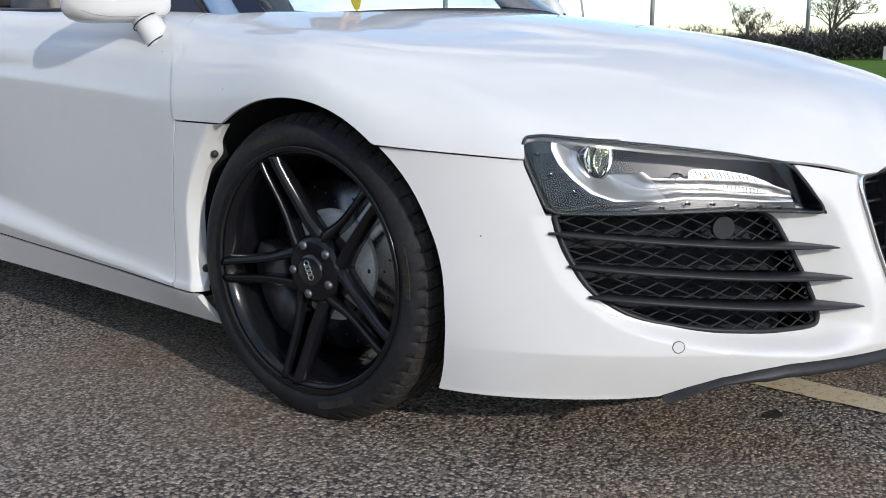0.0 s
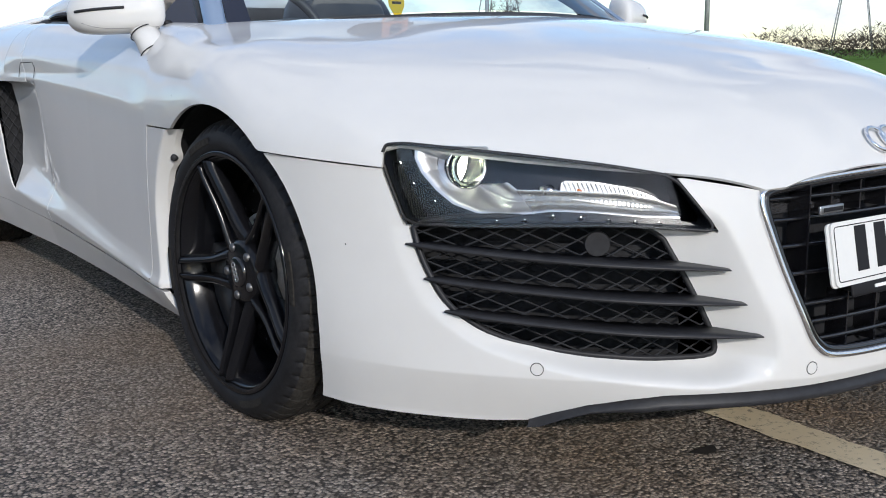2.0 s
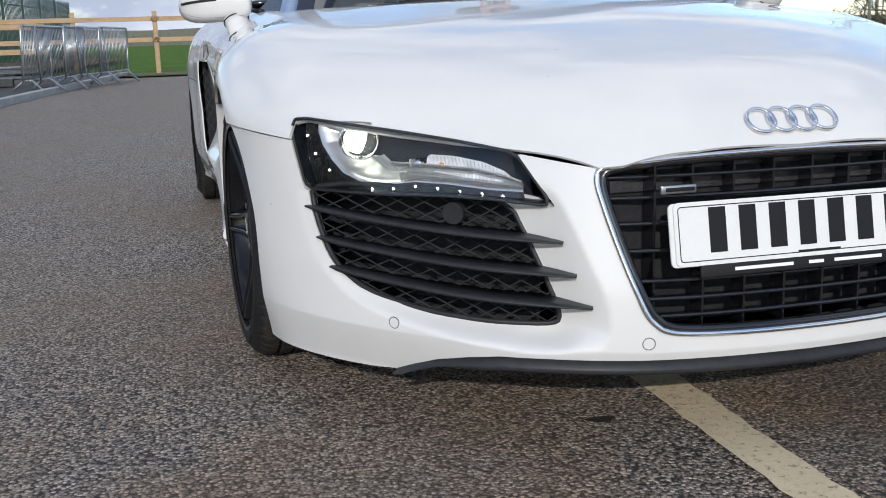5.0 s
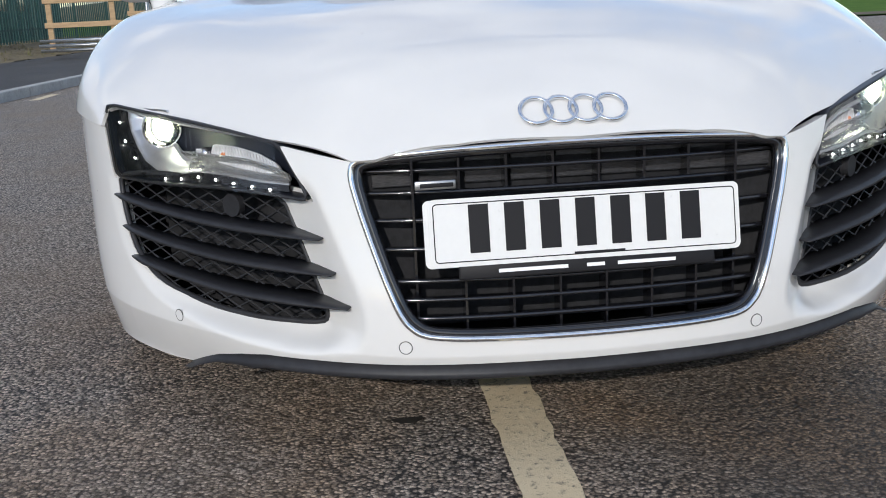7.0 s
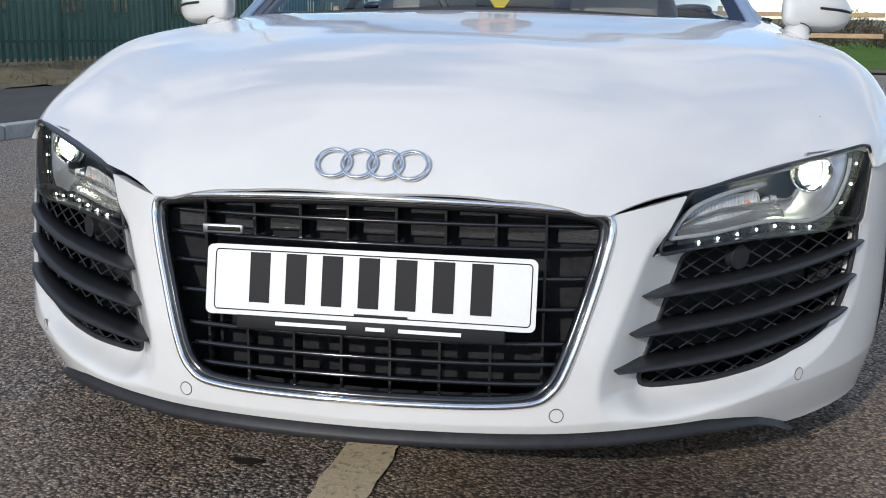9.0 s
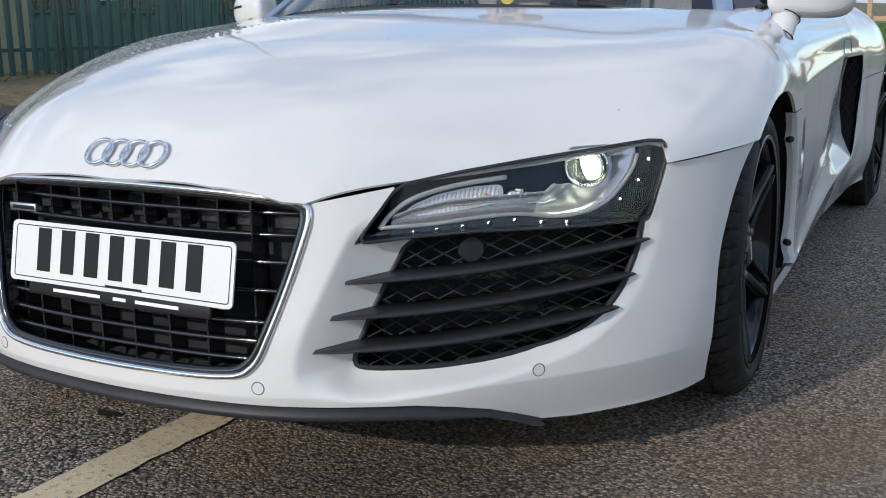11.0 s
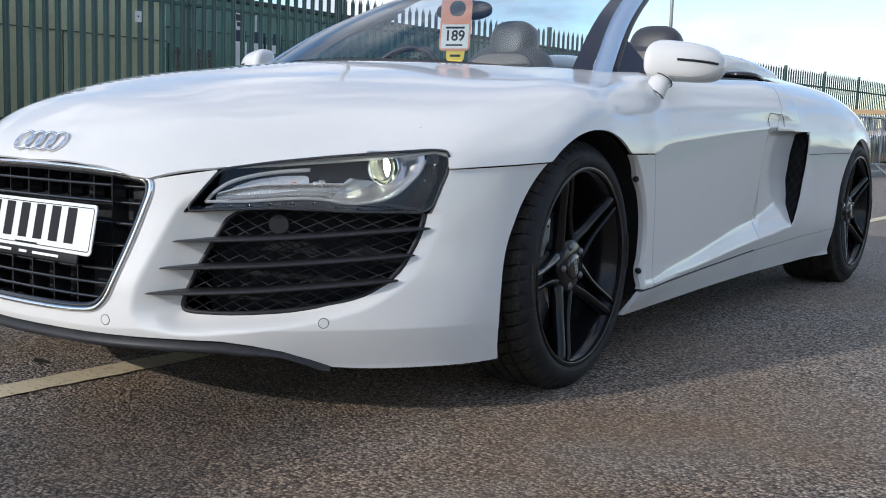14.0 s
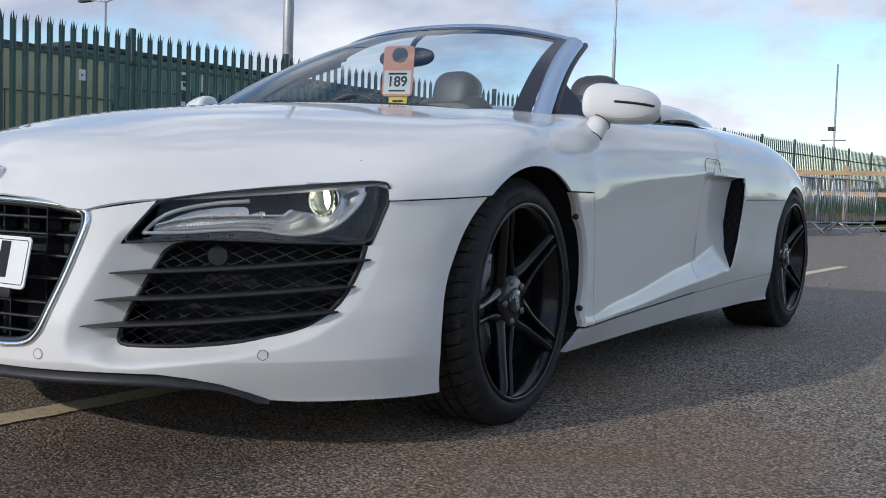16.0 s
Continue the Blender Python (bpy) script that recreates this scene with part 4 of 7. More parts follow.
def plate_mesh(w, h, t, r=0.010):
    bm = bmesh.new()
    ring = [(sx * (w / 2 - r) + r * math.cos(a), sz * (h / 2 - r) + r * math.sin(a)) for sx, sz, a0 in ((1, 1, 0), (-1, 1, 90), (-1, -1, 180), (1, -1, 270)) for a in (radians(a0 + 18 * k) for k in range(6))]
    front = [bm.verts.new((x, -t, z)) for x, z in ring]
    backv = [bm.verts.new((x, 0, z)) for x, z in ring]
    bm.faces.new(front)
    bm.faces.new(backv[::-1])
    for k in range(len(ring)):
        j = (k + 1) % len(ring)
        bm.faces.new((front[k], backv[k], backv[j], front[j]))
    bmesh.ops.recalc_face_normals(bm, faces=bm.faces)
    return bm


o = part("rear_plate", plate_mesh(0.520, 0.111, 0.003), WHITE_PLATE, plate, smooth=False)
o.location = (-0.008, 0.004, -0.001)
face = part("plate_face", plate_mesh(0.520, 0.111, 0.003), WHITE_PLATE, plate, smooth=False)
bm = bmesh.new()
tube([(sx * 0.252 + 0.006 * math.cos(a) - sx * 0.006, -0.0034, sz * 0.0475 + 0.006 * math.sin(a) - sz * 0.006) for sx, sz, a0 in ((1, 1, 0), (-1, 1, 90), (-1, -1, 180), (1, -1, 270)) for a in (radians(a0 + 30 * k) for k in range(4))], 0.0009, 4, True, bm)
part("plate_border", bm, PLATE_BLACK, face)
for k, x in enumerate((-0.178, -0.119, -0.060, -0.001, 0.058, 0.117, 0.176)):
    part("character_bar", block((x - 0.0165, -0.0042, -0.0345), (x + 0.0165, -0.0028, 0.0445), 0.0006), PLATE_BLACK, face, smooth=False)
strip = part("dealer_strip", block((-0.215, -0.002, -0.078), (0.215, 0.004, -0.050), 0.003), PLATE_BLACK, plate, "black dealer strip with plain white bars")
for x, w in ((-0.092, 0.115), (0.012, 0.030), (0.098, 0.098)):
    part("text_bar", block((x - w / 2, -0.0032, -0.0690), (x + w / 2, -0.0015, -0.0632)), WHITE_PRINT, strip, smooth=False)
for x, w in ((0.020, 0.085),):
    part("text_bar", block((x - w / 2, -0.0040, -0.0475), (x + w / 2, -0.0028, -0.0435)), PLATE_BLACK, face, smooth=False)

# four rings on the bonnet
spot = shell(np.array([-0.946, -0.922]), np.array([0.0, 0.05]))
c0, c1 = Vector(spot[0, 0]), Vector(spot[1, 0])
up = (c1 - c0).normalized()
emblem = thing("ring_emblem", "four linked chrome rings on the white bonnet", "")
emblem.parent = car
out = Vector((1, 0, 0)).cross(up)
for k in range(4):
    cx = (k - 1.5) * 0.0412 - 0.002
    mid = (c0 + c1) / 2 + out * 0.006
    pts = [mid + Vector((cx + 0.0265 * math.cos(a), 0, 0)) + up * (0.0265 * math.sin(a)) for a in (2 * math.pi * i / 40 for i in range(40))]
    part("ring", tube(pts, 0.0038, 8, True), CHROME, emblem)

# parking sensors: a fine ring round each button
SENSOR_GREY = material("sensor_gap", (0.10, 0.10, 0.10), 0.6)
for x, z in ((0.299, 0.228), (0.693, 0.240)):
    for side in (1, -1):
        o = part("parking_sensor", disc_on_face(side * x, z, 0.0, [(0.0, 0.0006), (0.0099, 0.0006), (0.0100, 0.0), (0.0100, -0.004)], 28), PAINT, car, "round white parking sensor", smooth=False)
        n, p = face_normal(side * x, z), face_point(side * x, z, 0.0)
        m = Matrix.Translation(p) @ n.to_track_quat("Z", "Y").to_matrix().to_4x4()
        ring = tube([m @ Vector((0.0108 * math.cos(a), 0.0108 * math.sin(a), 0)) for a in (2 * math.pi * i / 32 for i in range(32))], 0.0009, 6, True)
        part("sensor_gap", ring, SENSOR_GREY, o)

# side air inlets with mesh, fins and a round plug
for side in (1, -1):
    inlet = part("air_inlet_mesh", bmesh.new(), MESH_BLACK, car, "black diamond mesh in the front air inlet")
    bm = bmesh.new()

    def lattice(lean):
        for k in range(-30, 60):
            run = []
            for x in np.linspace(0.41, 0.83, 50):
                z = 0.24 + k * 0.0245 + lean * (x - 0.41) * 0.62
                if 0.235 < z < 0.50 and float(outside(MESH_OUT, np.array([x]), np.array([z]))[0]) < 0.004:
                    run.append(face_point(side * x, z, -0.010 - float(np.interp(x, (0.44, 0.52, 0.62, 0.74, 0.80), (0.052, 0.044, 0.030, 0.014, 0.006)))))
                else:
                    if len(run) > 1:
                        tube(run, 0.0016, 4, False, bm)
                    run = []
            if len(run) > 1:
                tube(run, 0.0016, 4, False, bm)

    lattice(1)
    lattice(-1)
    bm.to_mesh(inlet.data)
    bm.free()
    edge = [(0.42 + (x - 0.42) * 0.99, z) for x, z in MESH_OUT]
    rim = []
    for x, z in edge:
        rim.append(face_point(side * x, z, -0.006 - float(np.interp(x, (0.44, 0.52, 0.62, 0.74, 0.80), (0.052, 0.044, 0.030, 0.014, 0.002)))))
    part("inlet_frame", tube(rim, 0.0055, 6, True), BLACK_TRIM, inlet)
    pts, k = face_patch([(0.40, 0.225), (0.835, 0.225), (0.835, 0.50), (0.40, 0.50)], -0.115, side, 24, 10)
    part("inlet_backing", trimmed(pts, k, 0.0, flip=side < 0), DARK_VOID, inlet)
    for zo, xo, zi, xi in ((0.441, 0.820, 0.403, 0.429), (0.383, 0.805, 0.346, 0.412), (0.329, 0.788, 0.291, 0.389)):
        fb, rings = bmesh.new(), []
        n = 26
        for i in range(n + 1):
            t = i / n
            x, z = xo + (xi - xo) * t, zo + (zi - zo) * t - 0.004 * math.sin(math.pi * t)
            tip = min(1.0, 0.16 + 0.84 * (1 - t) / 0.24)
            start = min(1.0, t / 0.05 + 0.25)
            f = float(np.interp(t, (0, 0.08, 0.5, 0.8, 1), (0.003, 0.009, 0.010, 0.004, 0.001)))
            back = -0.012 - float(np.interp(x, (0.44, 0.52, 0.62, 0.74, 0.80), (0.056, 0.048, 0.032, 0.016, 0.004)))
            back = back * tip + (1 - tip) * -0.020
            th = 0.0040 * tip * start + 0.0007
            hi = 0.0012 * tip * start
            a, b = face_point(side * x, z, f), face_point(side * x, z, back)
            up = Vector((0, 0, 1))
            rings.append([fb.verts.new(v) for v in (a - up * th * 0.6, a + up * th * 0.6, a * 0.75 + b * 0.25 + up * (th * 0.9 + hi * 0.5), b + up * (th + hi), b - up * th)])
        for u, v in zip(rings, rings[1:]):
            for j in range(5):
                fb.faces.new((u[j], u[(j + 1) % 5], v[(j + 1) % 5], v[j]))
        fb.faces.new(rings[0])
        fb.faces.new(rings[-1][::-1])
        bmesh.ops.recalc_face_normals(fb, faces=fb.faces)
        part("fin", fb, BLACK_TRIM, inlet, "matt black blade fin")
    part("tow_plug", disc_on_face(side * 0.603, 0.443, -0.036, [(0.0, 0.002), (0.0205, 0.002), (0.0210, 0.0014), (0.0212, -0.012)], 40), BLACK_TRIM, inlet, "round black plug", smooth=False)

# headlamps
GLINT = material("lamp_bezel_dark", (0.008, 0.010, 0.017), 0.35, spec=0.3, noise_scale=30, spread=0.2)
RIBBED = material("ribbed_dark_glass", (0.016, 0.016, 0.018), 0.28, coat=0.25, spec=0.3, noise_scale=10, spread=0.2)
DRL = [(0.803, 0.586), (0.798, 0.560), (0.785, 0.532), (0.768, 0.508), (0.742, 0.494), (0.705, 0.490), (0.652, 0.498), (0.600, 0.496), (0.538, 0.489), (0.471, 0.486)]
BROW = [(0.471, 0.486), (0.485, 0.510), (0.508, 0.531), (0.542, 0.545), (0.585, 0.555), (0.632, 0.561)]
for side in (1, -1):
    lamp = thing("headlamp", "clear headlamp with lit xenon projector, silver reflectors and LED row", "")
    lamp.parent = car
    pts, k = face_patch(LAMP_OUT, 0.001, side, 110, 60)
    lens = part("lens", trimmed(pts, k, 0.0, flip=side < 0), LAMP_GLASS, lamp, "clear curved lamp lens")
    lens.visible_shadow = False
    part("lamp_rim", tube([face_point(side * (0.64 + (x - 0.64) * 0.996), 0.540 + (z - 0.540) * 0.982, -0.004) for x, z in LAMP_OUT], 0.0032, 6, True), BLACK_TRIM, lamp)
    pts, k = face_patch([(x, z + 0.002) for x, z in LAMP_OUT], -0.075, side, 50, 30)
    part("housing", trimmed(pts, k + 0.012, 0.0, flip=side < 0), GLINT, lamp, "dark lamp housing")
    wall = bmesh.new()
    inset = [(0.64 + (x - 0.64) * 0.984, 0.540 + (z - 0.540) * 0.945) for x, z in LAMP_OUT]
    a = [wall.verts.new(face_point(side * x, z, -0.006)) for x, z in inset]
    b = [wall.verts.new(face_point(side * x, z, -0.080)) for x, z in inset]
    for i in range(len(a)):
        j = (i + 1) % len(a)
        wall.faces.new((a[i], a[j], b[j], b[i]))
    part("housing_wall", wall, GLINT, lamp)
    # bright bowl round the projector, dark shelf beyond it, both above the light strip
    bowl = DRL + [(0.485, 0.505), (0.515, 0.518), (0.56, 0.528), (0.62, 0.532), (0.655, 0.533), (0.690, 0.534), (0.713, 0.567), (0.713, 0.606), (0.76, 0.607), (0.80, 0.607)]
    outer = [(0.803, 0.586), (0.798, 0.560), (0.785, 0.532), (0.768, 0.508), (0.742, 0.494), (0.705, 0.490), (0.668, 0.4955), (0.672, 0.52), (0.690, 0.536), (0.713, 0.567), (0.713, 0.606), (0.76, 0.607), (0.80, 0.607)]
    shelf = [(0.674, 0.4945), (0.652, 0.498), (0.600, 0.496), (0.538, 0.489), (0.471, 0.486), (0.485, 0.505), (0.515, 0.518), (0.56, 0.528), (0.62, 0.532), (0.655, 0.533), (0.690, 0.534), (0.684, 0.515)]
    for name, shape, mat, label in (("reflector", outer, REFLECTOR, "satin silver reflector bowl"), ("lamp_shelf", shelf, SHELF, "dark satin shelf under the indicator")):
        o = np.asarray(shape)
        so, zo = np.linspace(0.30, 0.86, 150) * side, np.linspace(o[:, 1].min() - 0.004, o[:, 1].max() + 0.004, 80)
        ref = nose(so, zo, recess=False)
        k = -outside(shape, np.abs(ref[..., 0]), ref[..., 2])
        rimward = -outside(bowl, np.abs(ref[..., 0]), ref[..., 2])
        pts = nose(so, zo, recess=False, push=-0.024 - 0.040 * smooth_step(np.maximum(rimward, 0) / 0.045))
        k = np.minimum(k, np.hypot(np.abs(pts[..., 0]) - 0.713, pts[..., 2] - 0.567) - 0.037)
        part(name, trimmed(pts, k, 0.004, flip=side < 0), mat, lamp, label)
    low = [(0.822, 0.600), (0.806, 0.600)] + DRL[1:] + [(0.455, 0.474), (0.52, 0.478), (0.60, 0.482), (0.72, 0.478), (0.812, 0.480), (0.824, 0.545)]
    pts, k = face_patch(low, -0.022, side, 90, 50)
    part("led_band", trimmed(pts, k, 0.004, flip=side < 0), RIBBED, lamp, "black ribbed band under the light strip")
    for i in range(30):                                              # fine upright ribs on the outer end of the band
        x = 0.752 + 0.0026 * i
        hi = float(np.interp(x, (0.742, 0.768, 0.785, 0.798, 0.803), (0.486, 0.498, 0.522, 0.550, 0.580)))
        if hi > 0.485:
            part("band_rib", tube([face_point(side * x, 0.481, -0.0195), face_point(side * x, hi, -0.0195)], 0.0007, 4), GLOSS_BLACK, lamp)
    part("light_strip", tube(face_line([(x, z + 0.002) for x, z in DRL], -0.018, 6), 0.0036, 8), LIGHT_GUIDE, lamp, "bright light strip")
    part("brow_strip", tube(face_line(BROW, -0.020, 6), 0.0044, 8), LIGHT_GUIDE, lamp)
    ind = [(0.500, 0.500), (0.512, 0.520), (0.545, 0.536), (0.59, 0.546), (0.632, 0.548), (0.638, 0.520), (0.60, 0.512), (0.55, 0.503)]
    pts, k = face_patch(ind, -0.034, side, 60, 30)
    part("indicator", trimmed(pts, k, 0.004, flip=side < 0), INDICATOR, lamp, "ribbed silver indicator reflector")
    for i in range(22):
        x = 0.508 + 0.0058 * i
        lo = float(np.interp(x, (0.50, 0.55, 0.60, 0.638), (0.502, 0.505, 0.514, 0.522)))
        hi = float(np.interp(x, (0.50, 0.512, 0.545, 0.59, 0.632), (0.503, 0.518, 0.533, 0.543, 0.545)))
        if hi - lo > 0.006:
            part("reflector_rib", tube([face_point(side * x, lo, -0.0335), face_point(side * (x - 0.003), 0.5 * (lo + hi), -0.0325), face_point(side * x, hi, -0.0335)], 0.0011, 5), INDICATOR, lamp)
    for x, z, w, h in ((0.652, 0.532, 0.012, 0.007), (0.668, 0.527, 0.006, 0.005), (0.684, 0.527, 0.008, 0.003)):
        c = face_point(side * x, z, -0.034)
        part("bulb_bracket", block((c.x - w, c.y - 0.004, c.z - h), (c.x + w, c.y + 0.006, c.z + h), 0.0015), SATIN, lamp, smooth=False)
    part("indicator_bulb", disc_on_face(side * 0.612, 0.529, -0.036, [(0.0, 0.006), (0.004, 0.005), (0.006, 0.0), (0.006, -0.006)], 16), AMBER, lamp, "amber indicator bulb")
    part("bulb_holder", disc_on_face(side * 0.650, 0.528, -0.046, [(0.0, 0.016), (0.010, 0.016), (0.013, 0.008), (0.013, -0.006)], 16), SILVER, lamp)
    # projector
    pc = Vector((side * 0.713, -0.566, 0.568))
    aim = Vector((side * 0.16, -1, 0.02)).normalized()
    m = Matrix.Translation(pc) @ aim.to_track_quat("Z", "Y").to_matrix().to_4x4()

    def turned(name, profile, mat, label=""):
        bm = lathe(profile, 40, "Z")
        bmesh.ops.transform(bm, matrix=m, verts=bm.verts)
        return part(name, bm, mat, lamp, label)

    turned("projector_ring", [(0.0345, -0.035), (0.0345, 0.006), (0.0375, 0.009), (0.0395, 0.004), (0.041, -0.02), (0.040, -0.035)], CHROME, "chrome projector ring")
    turned("projector_lens", [(0.0, 0.015), (0.012, 0.0135), (0.022, 0.0095), (0.030, 0.003), (0.0335, -0.004), (0.0335, -0.008), (0.0, -0.008)], BULB_GLASS, "round glass projector lens")
    turned("lamp_glow", [(0.0, -0.021), (0.016, -0.022), (0.027, -0.025), (0.028, -0.029), (0.0, -0.029)], XENON, "lit xenon lamp")
    turned("projector_tube", [(0.034, -0.008), (0.034, -0.045), (0.0, -0.045)], SILVER)
    for x, z in ((0.818, 0.577), (0.807, 0.542), (0.786, 0.512), (0.757, 0.489), (0.719, 0.481), (0.685, 0.484), (0.65, 0.4905), (0.616, 0.4885), (0.582, 0.485), (0.548, 0.482), (0.516, 0.479)):
        at = face_point(side * x, z, -0.009)
        cup = lathe([(0.0034, 0.0), (0.0030, 0.001), (0.0027, 0.0), (0.0025, -0.008)], 12, "Z")
        bulb = lathe([(0.0, -0.0068), (0.0020, -0.0072), (0.0025, -0.008)], 10, "Z")
        turn = Matrix.Translation(at) @ Vector((0, -1, 0)).to_track_quat("Z", "Y").to_matrix().to_4x4()
        for piece in (cup, bulb):
            bmesh.ops.transform(piece, matrix=turn, verts=piece.verts)
        cup = part("led_cup", cup, GLOSS_BLACK, lamp)
        part("led", bulb, LED, cup, "small lit white LED")

# ---- the car: windscreen, mirrors and cabin ----
def screen_point(u, v):
    """The windscreen: u in -1..1 across, v from foot to header."""
    a = abs(u)
    foot = Vector((0.72 * u, 0.165 + 0.285 * a ** 2.2, 0.872 - 0.037 * a ** 2))
    head = Vector((0.545 * u, 0.945 + 0.10 * a ** 2.2, 1.216 - 0.066 * a ** 2.6))
    p = foot.lerp(head, v)
    p.z += 0.022 * math.sin(math.pi * v)
    p.y -= 0.015 * math.sin(math.pi * v)
    return p


def strip_mesh(us, vs, lift=0.0, thick=0.004):
    P = np.array([[screen_point(u, v) for v in vs] for u in us])
    du, dv = np.gradient(P, axis=0), np.gradient(P, axis=1)
    n = np.cross(du, dv)
    n /= np.linalg.norm(n, axis=2, keepdims=True)
    n = np.where(n[..., 1:2] > 0, -n, n)
    return P + n * lift


def grid_part(name, P, mat, parent, label="", flip=False, thick=0.0):
    return part(name, trimmed(P, np.ones(P.shape[:2]), thick, flip), mat, parent, label)


screen = grid_part("windscreen", strip_mesh(np.linspace(-0.93, 0.93, 41), np.linspace(0.0, 0.955, 21)), SCREEN_GLASS, car, "clear raked windscreen")
screen.visible_shadow = False
# silver frame with the blue of the reflected sky put into its colour
FRAME_SILVER = material("silver_sky_blue_frame", (0.40, 0.50, 0.64), 0.42, metal=0.9, noise_scale=6, spread=0.03)
TINT = material("black_screen_band", (0.008, 0.013, 0.032), 0.2, spec=0.2)
# frame: two pillars and a header, rounded bars with a black inner band
for side in (1, -1):
    pts = [screen_point(side * 1.0, v) for v in np.linspace(-0.06, 1.0, 16)]
    bm, rings = bmesh.new(), []
    for i, p in enumerate(pts):
        inn = (screen_point(side * 0.90, max(0, min(1, -0.06 + 1.06 * i / 15))) - p).normalized()
        d = (pts[min(15, i + 1)] - pts[max(0, i - 1)]).normalized()
        out = d.cross(inn).normalized()
        if out.y > 0:
            out = -out
        prof = [(0.030, 0.002), (0.024, 0.010), (0.006, 0.013), (-0.018, 0.008), (-0.028, -0.004), (-0.030, -0.040), (0.0, -0.055), (0.026, -0.012)]
        rings.append([bm.verts.new(p + inn * a + out * b) for a, b in prof])
    for a, b in zip(rings, rings[1:]):
        for j in range(8):
            bm.faces.new((a[j], a[(j + 1) % 8], b[(j + 1) % 8], b[j]))
    bmesh.ops.recalc_face_normals(bm, faces=bm.faces)
    part("screen_pillar", bm, FRAME_SILVER, car, "silver windscreen pillar")
    P = strip_mesh(np.linspace(0.902, 0.965, 6) * side, np.linspace(0.0, 0.98, 21), 0.0015)
    grid_part("screen_band", P, TINT, car, "black band along the windscreen edge")
    seal = [screen_point(side * 1.0, v) + Vector((side * 0.008, 0.055, -0.012)) for v in np.linspace(0.0, 1.02, 12)]
    part("window_seal", tube(seal, 0.012, 8), BLACK_TRIM, car, "black rubber seal behind the pillar")
    # quarter light triangle
    a, b, c = screen_point(side, 0.02) + Vector((side * 0.01, 0.05, 0)), screen_point(side, 0.36) + Vector((side * 0.01, 0.075, -0.01)), Vector((side * 0.775, 0.70, 0.855))
    bm = bmesh.new()
    vs = [bm.verts.new(p) for p in (a, b, c)]
    bm.faces.new(vs)
    vb = [bm.verts.new(p + Vector((-side * 0.008, 0, 0))) for p in (a, b, c)]
    bm.faces.new(vb[::-1])
    for i in range(3):
        bm.faces.new((vs[i], vb[i], vb[(i + 1) % 3], vs[(i + 1) % 3]))
    part("corner_window", bm, TINT, car, "dark corner window", smooth=False)
hp = [screen_point(u, 1.0) for u in np.linspace(-1, 1, 33)]
bm, rings = bmesh.new(), []
for i, p in enumerate(hp):
    prof = [(-0.030, -0.018), (-0.018, 0.002), (0.0, 0.008), (0.025, 0.008), (0.050, -0.004), (0.045, -0.022), (0.0, -0.026)]
    rings.append([bm.verts.new(p + Vector((0, a, b))) for a, b in prof])
for a, b in zip(rings, rings[1:]):
    for j in range(7):
        bm.faces.new((a[j], a[(j + 1) % 7], b[(j + 1) % 7], b[j]))
bmesh.ops.recalc_face_normals(bm, faces=bm.faces)
part("screen_header", bm, FRAME_SILVER, car, "silver windscreen header")
grid_part("header_band", strip_mesh(np.linspace(-0.95, 0.95, 33), np.linspace(0.925, 0.985, 4), 0.0015), TINT, car, "black band under the header")
# cowl and wipers
grid_part("cowl", strip_mesh(np.linspace(-0.97, 0.97, 33), np.linspace(-0.08, -0.012, 5), 0.001), BLACK_TRIM, car, "black plastic cowl at the windscreen foot")
for u0, u1 in ((-0.55, 0.10), (0.05, 0.70)):
    pts = [screen_point(u, -0.012 + 0.02 * (u - u0)) + Vector((0, -0.014, -0.012)) for u in np.linspace(u0, u1, 14)]
    w = part("wiper", tube(pts, 0.005, 6, flat=0.6), BLACK_TRIM, car, "black wiper blade")

